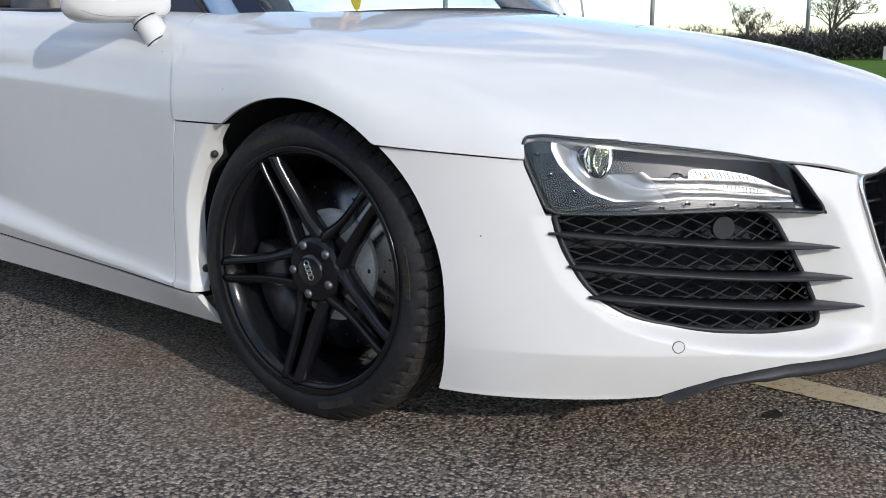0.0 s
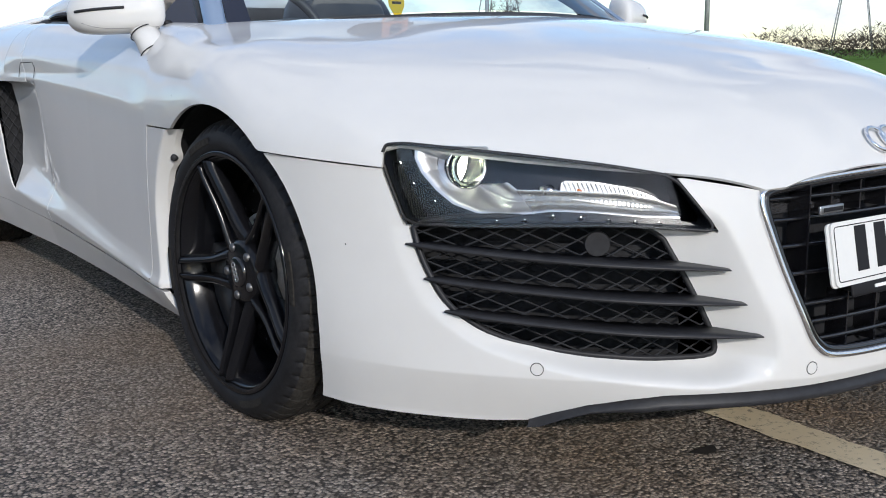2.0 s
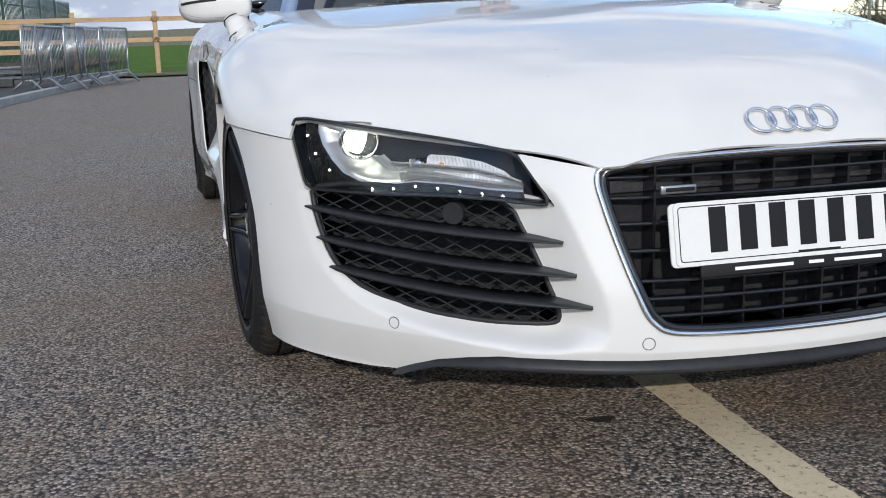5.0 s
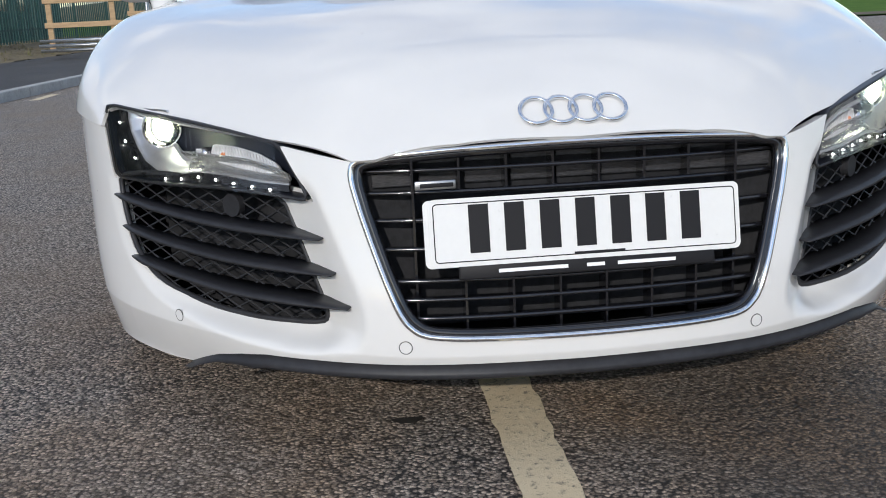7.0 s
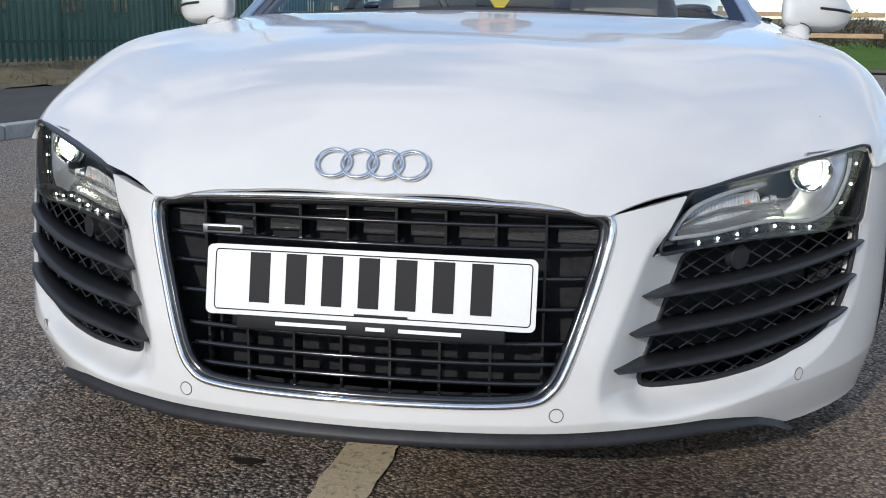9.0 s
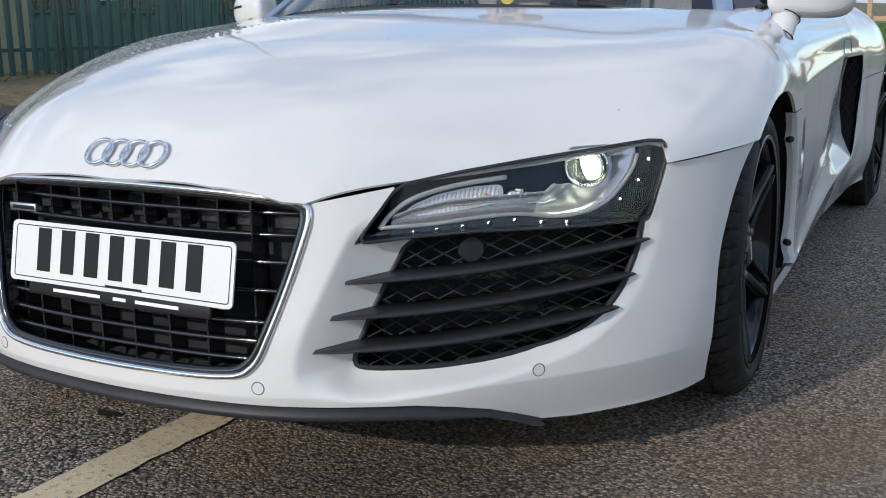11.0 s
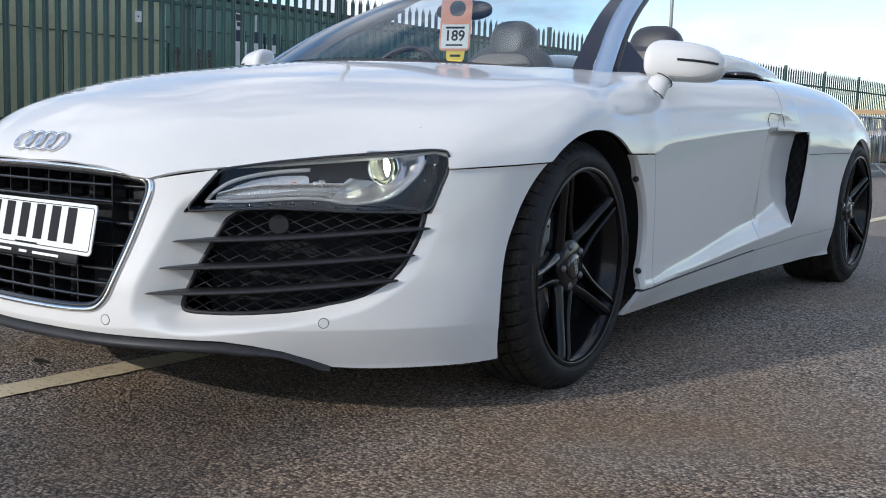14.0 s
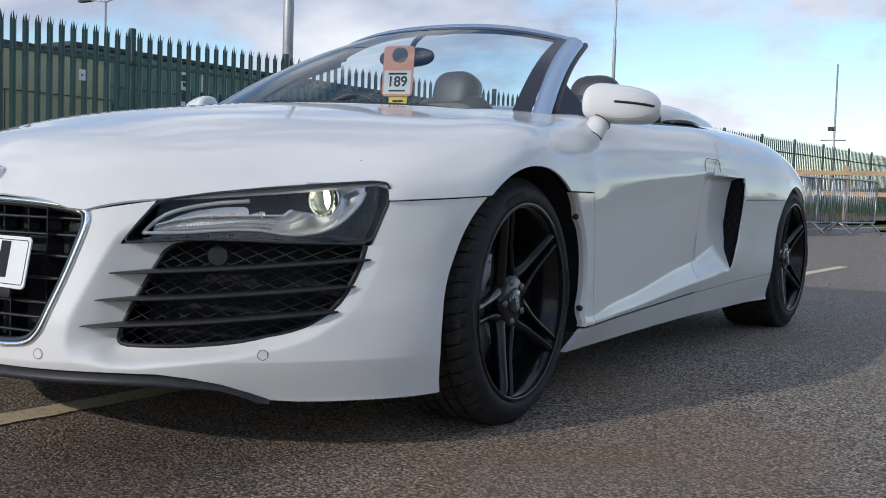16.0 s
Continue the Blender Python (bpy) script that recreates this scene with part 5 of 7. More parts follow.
# door mirrors
SEAM = material("fine_shut_line", (0.25, 0.25, 0.26), 0.6)
for side in (1, -1):
    mirror = thing("door_mirror", "white door mirror with a slim black indicator strip", "")
    mirror.parent = car
    bm, rings = bmesh.new(), []
    nu, na = 26, 32

    def housing(u, a):
        """A point of the mirror housing: u from its inner to its outer end, a round it from the front over the top."""
        cap = max(0.01, 1 - abs(2 * u - 1) ** (7.0 if u < 0.5 else 3.4)) ** 0.5
        c, sn = math.cos(a), math.sin(a)
        up = (0.070 * (1 - 0.30 * u ** 1.8)) if sn > 0 else 0.056
        dz = up * cap * abs(sn) ** (0.95 if sn > 0 else 0.55) * (1 if sn > 0 else -1)
        deep = 0.088 * (1 - 0.32 * u ** 2)
        dy = -deep * abs(c) ** 0.75 * cap if c > 0 else 0.055 * abs(c) ** 0.4 * cap
        return Vector((side * (0.809 + 0.200 * u + 0.20 * dy), 0.612 + dy + 0.058 * u, 0.880 - 0.008 * u + dz))

    for i in range(nu + 1):
        u = 0.5 - 0.5 * math.cos(math.pi * i / nu)
        rings.append([bm.verts.new(housing(u, 2 * math.pi * k / na)) for k in range(na)])
    for a, b in zip(rings, rings[1:]):
        for k in range(na):
            bm.faces.new((a[k], a[(k + 1) % na], b[(k + 1) % na], b[k]))
    bm.faces.new(rings[0])
    bm.faces.new(rings[-1])
    bmesh.ops.recalc_face_normals(bm, faces=bm.faces)
    part("mirror_housing", bm, PAINT, mirror)
    seam = [housing(0.06 + 0.88 * i / 16, -0.62) for i in range(17)]
    part("housing_seam", tube(seam, 0.0007, 4), SEAM, mirror)
    foot, neck = Vector((side * 0.838, 0.548, 0.772)), Vector((side * 0.853, 0.588, 0.834))
    axis = (neck - foot).normalized()
    part("mirror_stalk", tube([foot - axis * 0.03, foot, foot.lerp(neck, 0.5), neck], [0.040, 0.038, 0.0355, 0.037], 20, flat=0.9), PAINT, mirror)
    p1 = Vector((side, 0, 0)) - axis * (Vector((side, 0, 0)).dot(axis))
    p1.normalize()
    p2 = axis.cross(p1)
    for c, r in ((foot + axis * 0.004, 0.0385), (neck - axis * 0.012, 0.0372)):
        ring = [c + r * (math.cos(q) * p1 + math.sin(q) * p2) for q in (2 * math.pi * k / 28 for k in range(28))]
        part("stalk_seal", tube(ring, 0.0016, 6, True), BLACK_TRIM, mirror)
    pts = [housing(0.56 + 0.42 * i / 13, 0.13) + Vector((0, -0.0008, 0)) for i in range(14)]
    part("indicator_strip", tube(pts, 0.0048, 6, flat=0.8), BLACK_TRIM, mirror, "slim black indicator strip")
    bm = bmesh.new()
    bmesh.ops.create_circle(bm, cap_ends=True, radius=1, segments=28, matrix=pose(0, 0, 0, 90))
    for v in bm.verts:
        v.co = Vector((0.900 * side + v.co.x * 0.072, 0.682 + 0.018 * v.co.x * side, 0.880 + v.co.z * 0.048))
    part("mirror_glass", bm, CHROME, mirror, "mirror glass", smooth=False)

# cabin
part("cabin_floor", block((-0.70, 0.35, 0.20), (0.70, 2.02, 0.26), 0.02), DASH, car, "dark cabin floor")
bm = bmesh.new()
rows = []
for u in np.linspace(-1, 1, 31):
    a = abs(u)
    y0 = 0.20 + 0.29 * a ** 2.2
    brow = 0.030 * math.exp(-((u + 0.52) / 0.22) ** 2)
    rows.append([bm.verts.new((0.72 * u, y, z)) for y, z in ((y0, 0.826), (y0 + 0.10, 0.832 + brow * 0.4), (0.66, 0.838 + brow), (0.71, 0.826 + brow), (0.74, 0.78), (0.74, 0.50))])
for a, b in zip(rows, rows[1:]):
    for j in range(5):
        bm.faces.new((a[j], a[j + 1], b[j + 1], b[j]))
bmesh.ops.recalc_face_normals(bm, faces=bm.faces)
part("dashboard", bm, DASH, car, "dark moulded dashboard")
bm = tube([(-0.36 + 0.185 * math.cos(a), 0.865 + 0.075 * math.sin(a), 0.80 + 0.17 * math.sin(a)) for a in (2 * math.pi * i / 40 for i in range(40))], 0.015, 10, True)
wheel_s = part("steering_wheel", bm, LEATHER, car, "dark leather steering wheel")
part("steering_boss", block((-0.43, 0.82, 0.74), (-0.29, 0.87, 0.84), 0.02), LEATHER, wheel_s)
for dx, dz in ((0.16, 0.02), (-0.16, 0.02), (0, -0.15)):
    part("steering_spoke", tube([(-0.36, 0.855, 0.79), (-0.36 + dx, 0.86 + 0.4 * dz, 0.80 + dz)], 0.012, 8, flat=0.6), LEATHER, wheel_s)


def rounded_block(sx, sy, sz, m, power=3.2, bm=None):
    """A soft cushion: a rounded cube of half sizes sx, sy, sz."""
    bm = bm or bmesh.new()
    made = bmesh.ops.create_uvsphere(bm, u_segments=28, v_segments=18, radius=1.0)["verts"]
    for v in made:
        d = v.co
        k = 1.0 / (abs(d.x) ** power + abs(d.y) ** power + abs(d.z) ** power) ** (1 / power)
        v.co = Vector((d.x * k * sx, d.y * k * sy, d.z * k * sz))
    bmesh.ops.transform(bm, matrix=m, verts=made)
    return bm


for sx, top in ((-0.36, 1.045), (0.332, 1.003)):
    seat = thing("car_seat", "dark leather sports seat with beige shoulder panel", "car seat", "pair of car seats")
    seat.parent = car
    part("seat_base", rounded_block(0.25, 0.28, 0.09, pose(sx, 1.18, 0.42)), LEATHER, seat)
    part("backrest", rounded_block(0.255, 0.085, 0.36, pose(sx, 1.60, 0.70, -18)), LEATHER, seat)
    part("shoulder_panel", rounded_block(0.165, 0.03, 0.10, pose(sx, 1.585, 0.90, -18)), TAN, seat, "beige leather panel")
    head = part("headrest", rounded_block(0.112, 0.062, 0.105, pose(sx, 1.70, top, -12), 3.0), LEATHER, seat, "dark grey leather headrest")
    part("headrest_back", rounded_block(0.106, 0.05, 0.095, pose(sx, 1.735, top, -12), 3.0), TAN, head)
part("rear_bulkhead", block((-0.74, 1.92, 0.25), (0.74, 2.03, 0.905), 0.03), DASH, car, "dark panel behind the seats")
part("wind_deflector", block((-0.55, 1.90, 0.90), (0.55, 1.915, 0.955), 0.006), DASH, car, "low dark wind deflector")
for side in (1, -1):
    part("door_card", block((side * 0.70 - 0.03, 0.55, 0.30), (side * 0.70 + 0.03, 1.90, 0.862), 0.02), DASH, car, "dark inner door panel")
    belt = [Vector((side * 0.775, y, z)) for y, z in ((0.62, 0.850), (0.9, 0.860), (1.3, 0.866), (1.66, 0.878))]
    part("belt_seal", tube(belt, 0.012, 8, flat=0.6), BLACK_TRIM, car, "black belt line seal")
    # humps of the roof cover behind the seats
    part("deck_hump", rounded_block(0.20, 0.46, 0.075, pose(side * 0.36, 2.42, 0.945, -4), 2.6), PAINT, car, "white hump behind the seat")
    vent = rounded_block(0.08, 0.10, 0.022, pose(side * 0.64, 1.90, 0.905, -6), 2.6)
    part("deck_vent", vent, GLOSS_BLACK, car, "gloss black deck corner piece")
# the body's true width along its length: the flanks draw in behind the front wheels
FLANK = {"door", "wing_end", "rear_quarter", "side_scoop", "intake_mesh", "intake_backing", "sill", "sill_seal", "panel_gap", "fuel_flap_gap", "wheel_well", "liner_bolt"}
for ob in [o for o in bpy.data.objects if o.type == "MESH" and (o.parent == car or (o.parent and o.parent.parent == car))]:
    kind = ob.name.split(".")[0]
    if kind == "wheel" or (ob.parent.name.split(".")[0] == "wheel"):
        continue
    co = np.empty(len(ob.data.vertices) * 3)
    ob.data.vertices.foreach_get("co", co)
    co = co.reshape(-1, 3)
    k = np.interp(co[:, 1], (-0.2, 0.1, 0.4, 0.7), (1.009, 1.009, 1.007, 1.005))
    if kind in FLANK:
        low = np.where(co[:, 1] < 1.8, np.clip((0.87 - co[:, 2]) / 0.15, 0, 1), 1.0)
        k = 1 + (np.interp(co[:, 1], (-0.2, 0.1, 0.4, 0.9, 1.45, 1.9, 2.6), (1.010, 1.009, 1.004, 0.985, 0.970, 0.977, 0.988)) - 1) * low
    co[:, 0] *= k
    ob.data.vertices.foreach_set("co", co.ravel())
    ob.data.update()

# interior mirror, with the hanging card and the small yellow tag
im = part("interior_mirror", rounded_block(0.120, 0.022, 0.036, pose(-0.02, 0.80, 1.085), 2.6), BLACK_TRIM, car, "dark interior mirror")
part("mirror_stem", tube([(-0.02, 0.80, 1.09), (-0.01, 0.84, 1.15), (0, 0.90, 1.195)], 0.010, 8), BLACK_TRIM, im)
tag = thing("hanging_card", "orange card hanging from the interior mirror, marked 189", "tag")


def card_mesh(w, h, t, r, notch=0.0):
    bm = bmesh.new()
    ring = [(sx * (w / 2 - r) + r * math.cos(a), sz * (h / 2 - r) + r * math.sin(a)) for sx, sz, a0 in ((1, 1, 0), (-1, 1, 90), (-1, -1, 180), (1, -1, 270)) for a in (radians(a0 + 15 * k) for k in range(7))]
    f, b = [bm.verts.new((x, -t, z)) for x, z in ring], [bm.verts.new((x, 0, z)) for x, z in ring]
    bm.faces.new(f)
    bm.faces.new(b[::-1])
    for k in range(len(ring)):
        j = (k + 1) % len(ring)
        bm.faces.new((f[k], b[k], b[j], f[j]))
    bmesh.ops.recalc_face_normals(bm, faces=bm.faces)
    return bm


tag.matrix_basis = pose(-0.010, 0.735, 1.028, -6, 0, 14)
card = part("card", card_mesh(0.118, 0.185, 0.002, 0.014), ORANGE_CARD, tag, smooth=False)
o = part("card_hole", card_mesh(0.060, 0.055, 0.001, 0.026), BLACK_TRIM, card, smooth=False)
o.location = (0.004, -0.002, 0.058)
lab = part("card_label", card_mesh(0.104, 0.086, 0.0008, 0.004), WHITE_PRINT, card, "white printed label", smooth=False)
lab.location = (0, -0.0022, -0.042)
cv = bpy.data.curves.new("number", "FONT")
cv.body, cv.size, cv.align_x, cv.align_y, cv.extrude = "189", 0.052, "CENTER", "CENTER", 0.0004
cv.offset = 0.0011
num = new("number", cv)
num.data.materials.append(PLATE_BLACK)
num.parent = lab
num.matrix_basis = pose(0, -0.0014, 0.001, 90) @ Matrix.Diagonal((1.0, 1.0, 1.0, 1))
part("text_bar", block((-0.036, -0.0016, 0.028), (0.036, -0.0006, 0.035)), PLATE_BLACK, lab, smooth=False)
part("text_bar", block((-0.032, -0.0016, -0.034), (0.032, -0.0006, -0.028)), PLATE_BLACK, lab, smooth=False)
bm = bmesh.new()
ring = [(-0.036, 0.0), (0.036, 0.0), (0.034, -0.028), (0.014, -0.056), (0.0, -0.062), (-0.014, -0.056), (-0.034, -0.028)]
f = [bm.verts.new((x, -0.001, z)) for x, z in ring]
b = [bm.verts.new((x, 0.001, z)) for x, z in ring]
bm.faces.new(f)
bm.faces.new(b[::-1])
for k in range(7):
    bm.faces.new((f[k], b[k], b[(k + 1) % 7], f[(k + 1) % 7]))
bmesh.ops.recalc_face_normals(bm, faces=bm.faces)
y_tag = part("yellow_tag", bm, YELLOW_CARD, tag, "small yellow shield-shaped tag", smooth=False)
y_tag.location = (0.004, 0.004, -0.092)
part("text_bar", block((-0.020, -0.0022, -0.022), (0.020, -0.0008, -0.014)), PLATE_BLACK, y_tag, smooth=False)

# ---- ground ----
def rise(x, y):
    """The ground's height: level round the car, climbing gently away behind it."""
    return 0.0 * np.asarray(x, float) + 0.0 * np.asarray(y, float)


def sheet(name, xs, ys, mat, lift=0.0, label="", kind="structure", skew=0.0):
    P = [(x + skew * y, y, float(rise(x, y)) + lift) for y in ys for x in xs]
    w = len(xs)
    F = [(i * w + j, i * w + j + 1, (i + 1) * w + j + 1, (i + 1) * w + j) for i in range(len(ys) - 1) for j in range(w - 1)]
    return tagged(from_lists(name, P, F, mat, None, label), label, name.replace("_", " "), kind=kind)


def asphalt(name, dark, light, brown, spread=None):
    m = bpy.data.materials.new(name)
    m.use_nodes = True
    n, l = m.node_tree.nodes, m.node_tree.links
    p = n["Principled BSDF"]
    c = n.new("ShaderNodeTexCoord")
    chips = n.new("ShaderNodeTexVoronoi")
    chips.inputs["Scale"].default_value = 130
    fine = n.new("ShaderNodeTexNoise")
    fine.inputs["Scale"].default_value, fine.inputs["Detail"].default_value, fine.inputs["Roughness"].default_value = 95, 6, 0.75
    wide = n.new("ShaderNodeTexNoise")
    wide.inputs["Scale"].default_value, wide.inputs["Detail"].default_value = 1.1, 6
    for t in (chips, fine, wide):
        l.new(c.outputs["Object"], t.inputs["Vector"])
    sep = n.new("ShaderNodeSeparateColor")
    l.new(chips.outputs["Color"], sep.inputs["Color"])
    ramp = n.new("ShaderNodeValToRGB")
    e = ramp.color_ramp.elements
    e[0].position, e[0].color = 0.0, (*dark, 1)
    e[1].position, e[1].color = 1.0, (*light, 1)
    mid = ramp.color_ramp.elements.new(0.62)
    mid.color = tuple(0.55 * a + 0.45 * b for a, b in zip(dark, light)) + (1,)
    l.new(sep.outputs["Red"], ramp.inputs["Fac"])
    mix = n.new("ShaderNodeMix")
    mix.data_type, mix.blend_type = "RGBA", "MULTIPLY"
    mix.inputs["Factor"].default_value = 0.75
    # dark gaps between the chippings
    gaps, sunk = n.new("ShaderNodeMix"), n.new("ShaderNodeMapRange")
    gaps.data_type = "RGBA"
    sunk.inputs["From Min"].default_value, sunk.inputs["From Max"].default_value = 0.42, 0.74
    gaps.inputs["B"].default_value = (0.035, 0.031, 0.028, 1)
    l.new(chips.outputs["Distance"], sunk.inputs["Value"])
    l.new(sunk.outputs["Result"], gaps.inputs["Factor"])
    l.new(ramp.outputs["Color"], gaps.inputs["A"])
    l.new(gaps.outputs["Result"], mix.inputs["A"])
    fr = n.new("ShaderNodeValToRGB")
    fr.color_ramp.elements[0].position, fr.color_ramp.elements[1].position = 0.36, 0.62
    fr.color_ramp.elements[0].color = (0.30, 0.29, 0.28, 1)
    l.new(fine.outputs["Fac"], fr.inputs["Fac"])
    l.new(fr.outputs["Color"], mix.inputs["B"])
    stain = n.new("ShaderNodeMix")
    stain.data_type = "RGBA"
    st = n.new("ShaderNodeValToRGB")
    st.color_ramp.elements[0].position, st.color_ramp.elements[1].position = 0.40, 0.68
    st.color_ramp.elements[1].color = (0.55, 0.55, 0.55, 1)
    l.new(wide.outputs["Fac"], st.inputs["Fac"])
    l.new(st.outputs["Color"], stain.inputs["Factor"])
    l.new(mix.outputs["Result"], stain.inputs["A"])
    stain.inputs["B"].default_value = (*brown, 1)
    out = stain.outputs["Result"]
    if spread:
        # a broad brown tint, strongest round one spot and broken up by noise
        far_off, fall, patch, brown_mix = n.new("ShaderNodeVectorMath"), n.new("ShaderNodeMapRange"), n.new("ShaderNodeTexNoise"), n.new("ShaderNodeMix")
        far_off.operation = "DISTANCE"
        far_off.inputs[1].default_value = (spread[0], spread[1], 0)
        fall.inputs["From Min"].default_value, fall.inputs["From Max"].default_value = spread[2], spread[3]
        fall.inputs["To Min"].default_value, fall.inputs["To Max"].default_value = 1.0, 0.0
        patch.inputs["Scale"].default_value, patch.inputs["Detail"].default_value = 2.6, 7
        amount, span = n.new("ShaderNodeMath"), n.new("ShaderNodeMapRange")
        amount.operation = "MULTIPLY"
        span.inputs["From Min"].default_value, span.inputs["From Max"].default_value = 0.34, 0.60
        brown_mix.data_type, brown_mix.blend_type = "RGBA", "MULTIPLY"
        brown_mix.inputs["B"].default_value = (1.0, 0.86, 0.70, 1)
        l.new(c.outputs["Object"], far_off.inputs[0])
        l.new(far_off.outputs["Value"], fall.inputs["Value"])
        l.new(c.outputs["Object"], patch.inputs["Vector"])
        l.new(patch.outputs["Fac"], span.inputs["Value"])
        l.new(fall.outputs["Result"], amount.inputs[0])
        l.new(span.outputs["Result"], amount.inputs[1])
        l.new(amount.outputs["Value"], brown_mix.inputs["Factor"])
        l.new(out, brown_mix.inputs["A"])
        out = brown_mix.outputs["Result"]
        # darker patch beside the bay line, its edge broken up by noise
        squash, off, edge, dark_patch = n.new("ShaderNodeMapping"), n.new("ShaderNodeVectorMath"), n.new("ShaderNodeMapRange"), n.new("ShaderNodeMix")
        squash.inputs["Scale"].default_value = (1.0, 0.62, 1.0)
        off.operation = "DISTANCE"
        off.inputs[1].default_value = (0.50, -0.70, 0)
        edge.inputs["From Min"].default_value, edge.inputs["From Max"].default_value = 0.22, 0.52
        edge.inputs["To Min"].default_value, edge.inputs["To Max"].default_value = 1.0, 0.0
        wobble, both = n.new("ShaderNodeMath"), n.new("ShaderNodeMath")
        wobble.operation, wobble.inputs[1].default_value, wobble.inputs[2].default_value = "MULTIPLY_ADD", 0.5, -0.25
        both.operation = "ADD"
        dark_patch.data_type, dark_patch.blend_type = "RGBA", "MULTIPLY"
        dark_patch.inputs["B"].default_value = (0.50, 0.48, 0.46, 1)
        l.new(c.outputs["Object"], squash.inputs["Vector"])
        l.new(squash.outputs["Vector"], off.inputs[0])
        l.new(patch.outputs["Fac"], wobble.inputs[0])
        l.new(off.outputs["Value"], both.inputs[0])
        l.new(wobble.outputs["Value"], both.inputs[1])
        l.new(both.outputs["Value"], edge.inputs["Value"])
        l.new(edge.outputs["Result"], dark_patch.inputs["Factor"])
        l.new(out, dark_patch.inputs["A"])
        out = dark_patch.outputs["Result"]
    l.new(out, p.inputs["Base Color"])
    p.inputs["Roughness"].default_value = 0.72
    bp = n.new("ShaderNodeBump")
    bp.inputs["Strength"].default_value, bp.inputs["Distance"].default_value = 1.0, 0.010
    h = n.new("ShaderNodeMath")
    h.operation = "SUBTRACT"
    l.new(fine.outputs["Fac"], h.inputs[0])
    l.new(chips.outputs["Distance"], h.inputs[1])
    l.new(h.outputs["Value"], bp.inputs["Height"])
    l.new(bp.outputs["Normal"], p.inputs["Normal"])
    return m


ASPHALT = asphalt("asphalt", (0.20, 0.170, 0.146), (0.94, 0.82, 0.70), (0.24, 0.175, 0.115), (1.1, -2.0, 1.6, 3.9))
PATH_ASPHALT = asphalt("path_asphalt", (0.07, 0.068, 0.066), (0.15, 0.145, 0.14), (0.10, 0.09, 0.08))
GRASS = material("field_grass", (0.075, 0.175, 0.020), 0.95, spec=0.05, noise_scale=0.6, spread=0.4, tint=(0.11, 0.18, 0.03), bump=0.2, bump_scale=30)
DRY = material("dry_bank", (0.13, 0.10, 0.055), 0.95, noise_scale=2.0, spread=0.45, tint=(0.20, 0.16, 0.085), bump=0.6, bump_scale=25)
CONCRETE = material("kerb_concrete", (0.36, 0.36, 0.35), 0.85, noise_scale=6, spread=0.2, bump=0.25, bump_scale=150)

far = [-900, -300, -120, -60, -30, -16, -8, 0, 8, 16, 30, 60, 120, 300, 900]
sheet("ground", far, [-900, -300, -100, -40, -12, 0, 8, 16, 24, 34, 50, 80, 130, 250, 600, 1500], GRASS, -0.03, "flat green field of short grass")
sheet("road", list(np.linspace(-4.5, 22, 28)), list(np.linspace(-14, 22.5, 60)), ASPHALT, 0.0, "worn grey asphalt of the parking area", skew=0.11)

# ---- verge, kerb and road markings ----
SKEW = 0.11                                     # the road runs at a slight angle to the car
FENCE_GREEN = material("green_fence_paint", (0.009, 0.050, 0.045), 0.42, coat=0.2, noise_scale=5, spread=0.25, random_tint=0.15)
HUT_GREEN = material("khaki_cladding", (0.42, 0.42, 0.26), 0.5, noise_scale=1.5, spread=0.12)
sheet("footpath", list(np.linspace(-7.6, -4.60, 4)), list(np.linspace(-14, 24, 40)), PATH_ASPHALT, 0.10, "grey asphalt footpath", skew=SKEW)
kerb = thing("kerb", "pale concrete kerb stones along the footpath", "kerb", kind="structure")
stone = part("kerb_stone", block((-0.065, 0.003, -0.12), (0.065, 0.912, 0.105), 0.012), CONCRETE, None, smooth=False)
for k in range(42):
    y = -14 + 0.915 * k
    again(stone, "kerb_stone", pose(-4.53 + SKEW * y, y, float(rise(0, y)), math.degrees(math.atan((float(rise(0, y + 0.915)) - float(rise(0, y))) / 0.915)), 0, -math.degrees(math.atan(SKEW))), kerb)
bpy.data.objects.remove(stone)


def marking(name, x0, y0, y1, width, seed, label, mat):
    """A worn painted line that runs along the road, with ragged edges."""
    rnd = random.Random(seed)
    n = max(6, int((y1 - y0) / 0.05))
    P, F = [], []
    for i in range(n + 1):
        y = y0 + (y1 - y0) * i / n
        x = x0 + 0.026 * y
        P += [(x - width / 2 + rnd.gauss(0, 0.003), y, float(rise(x, y)) + 0.004), (x + width / 2 + rnd.gauss(0, 0.003), y, float(rise(x, y)) + 0.004)]
        if i:
            F.append((2 * i - 2, 2 * i - 1, 2 * i + 1, 2 * i))
    return tagged(from_lists(name, P, F, mat, None, label, smooth=False), label, "road marking", kind="structure")


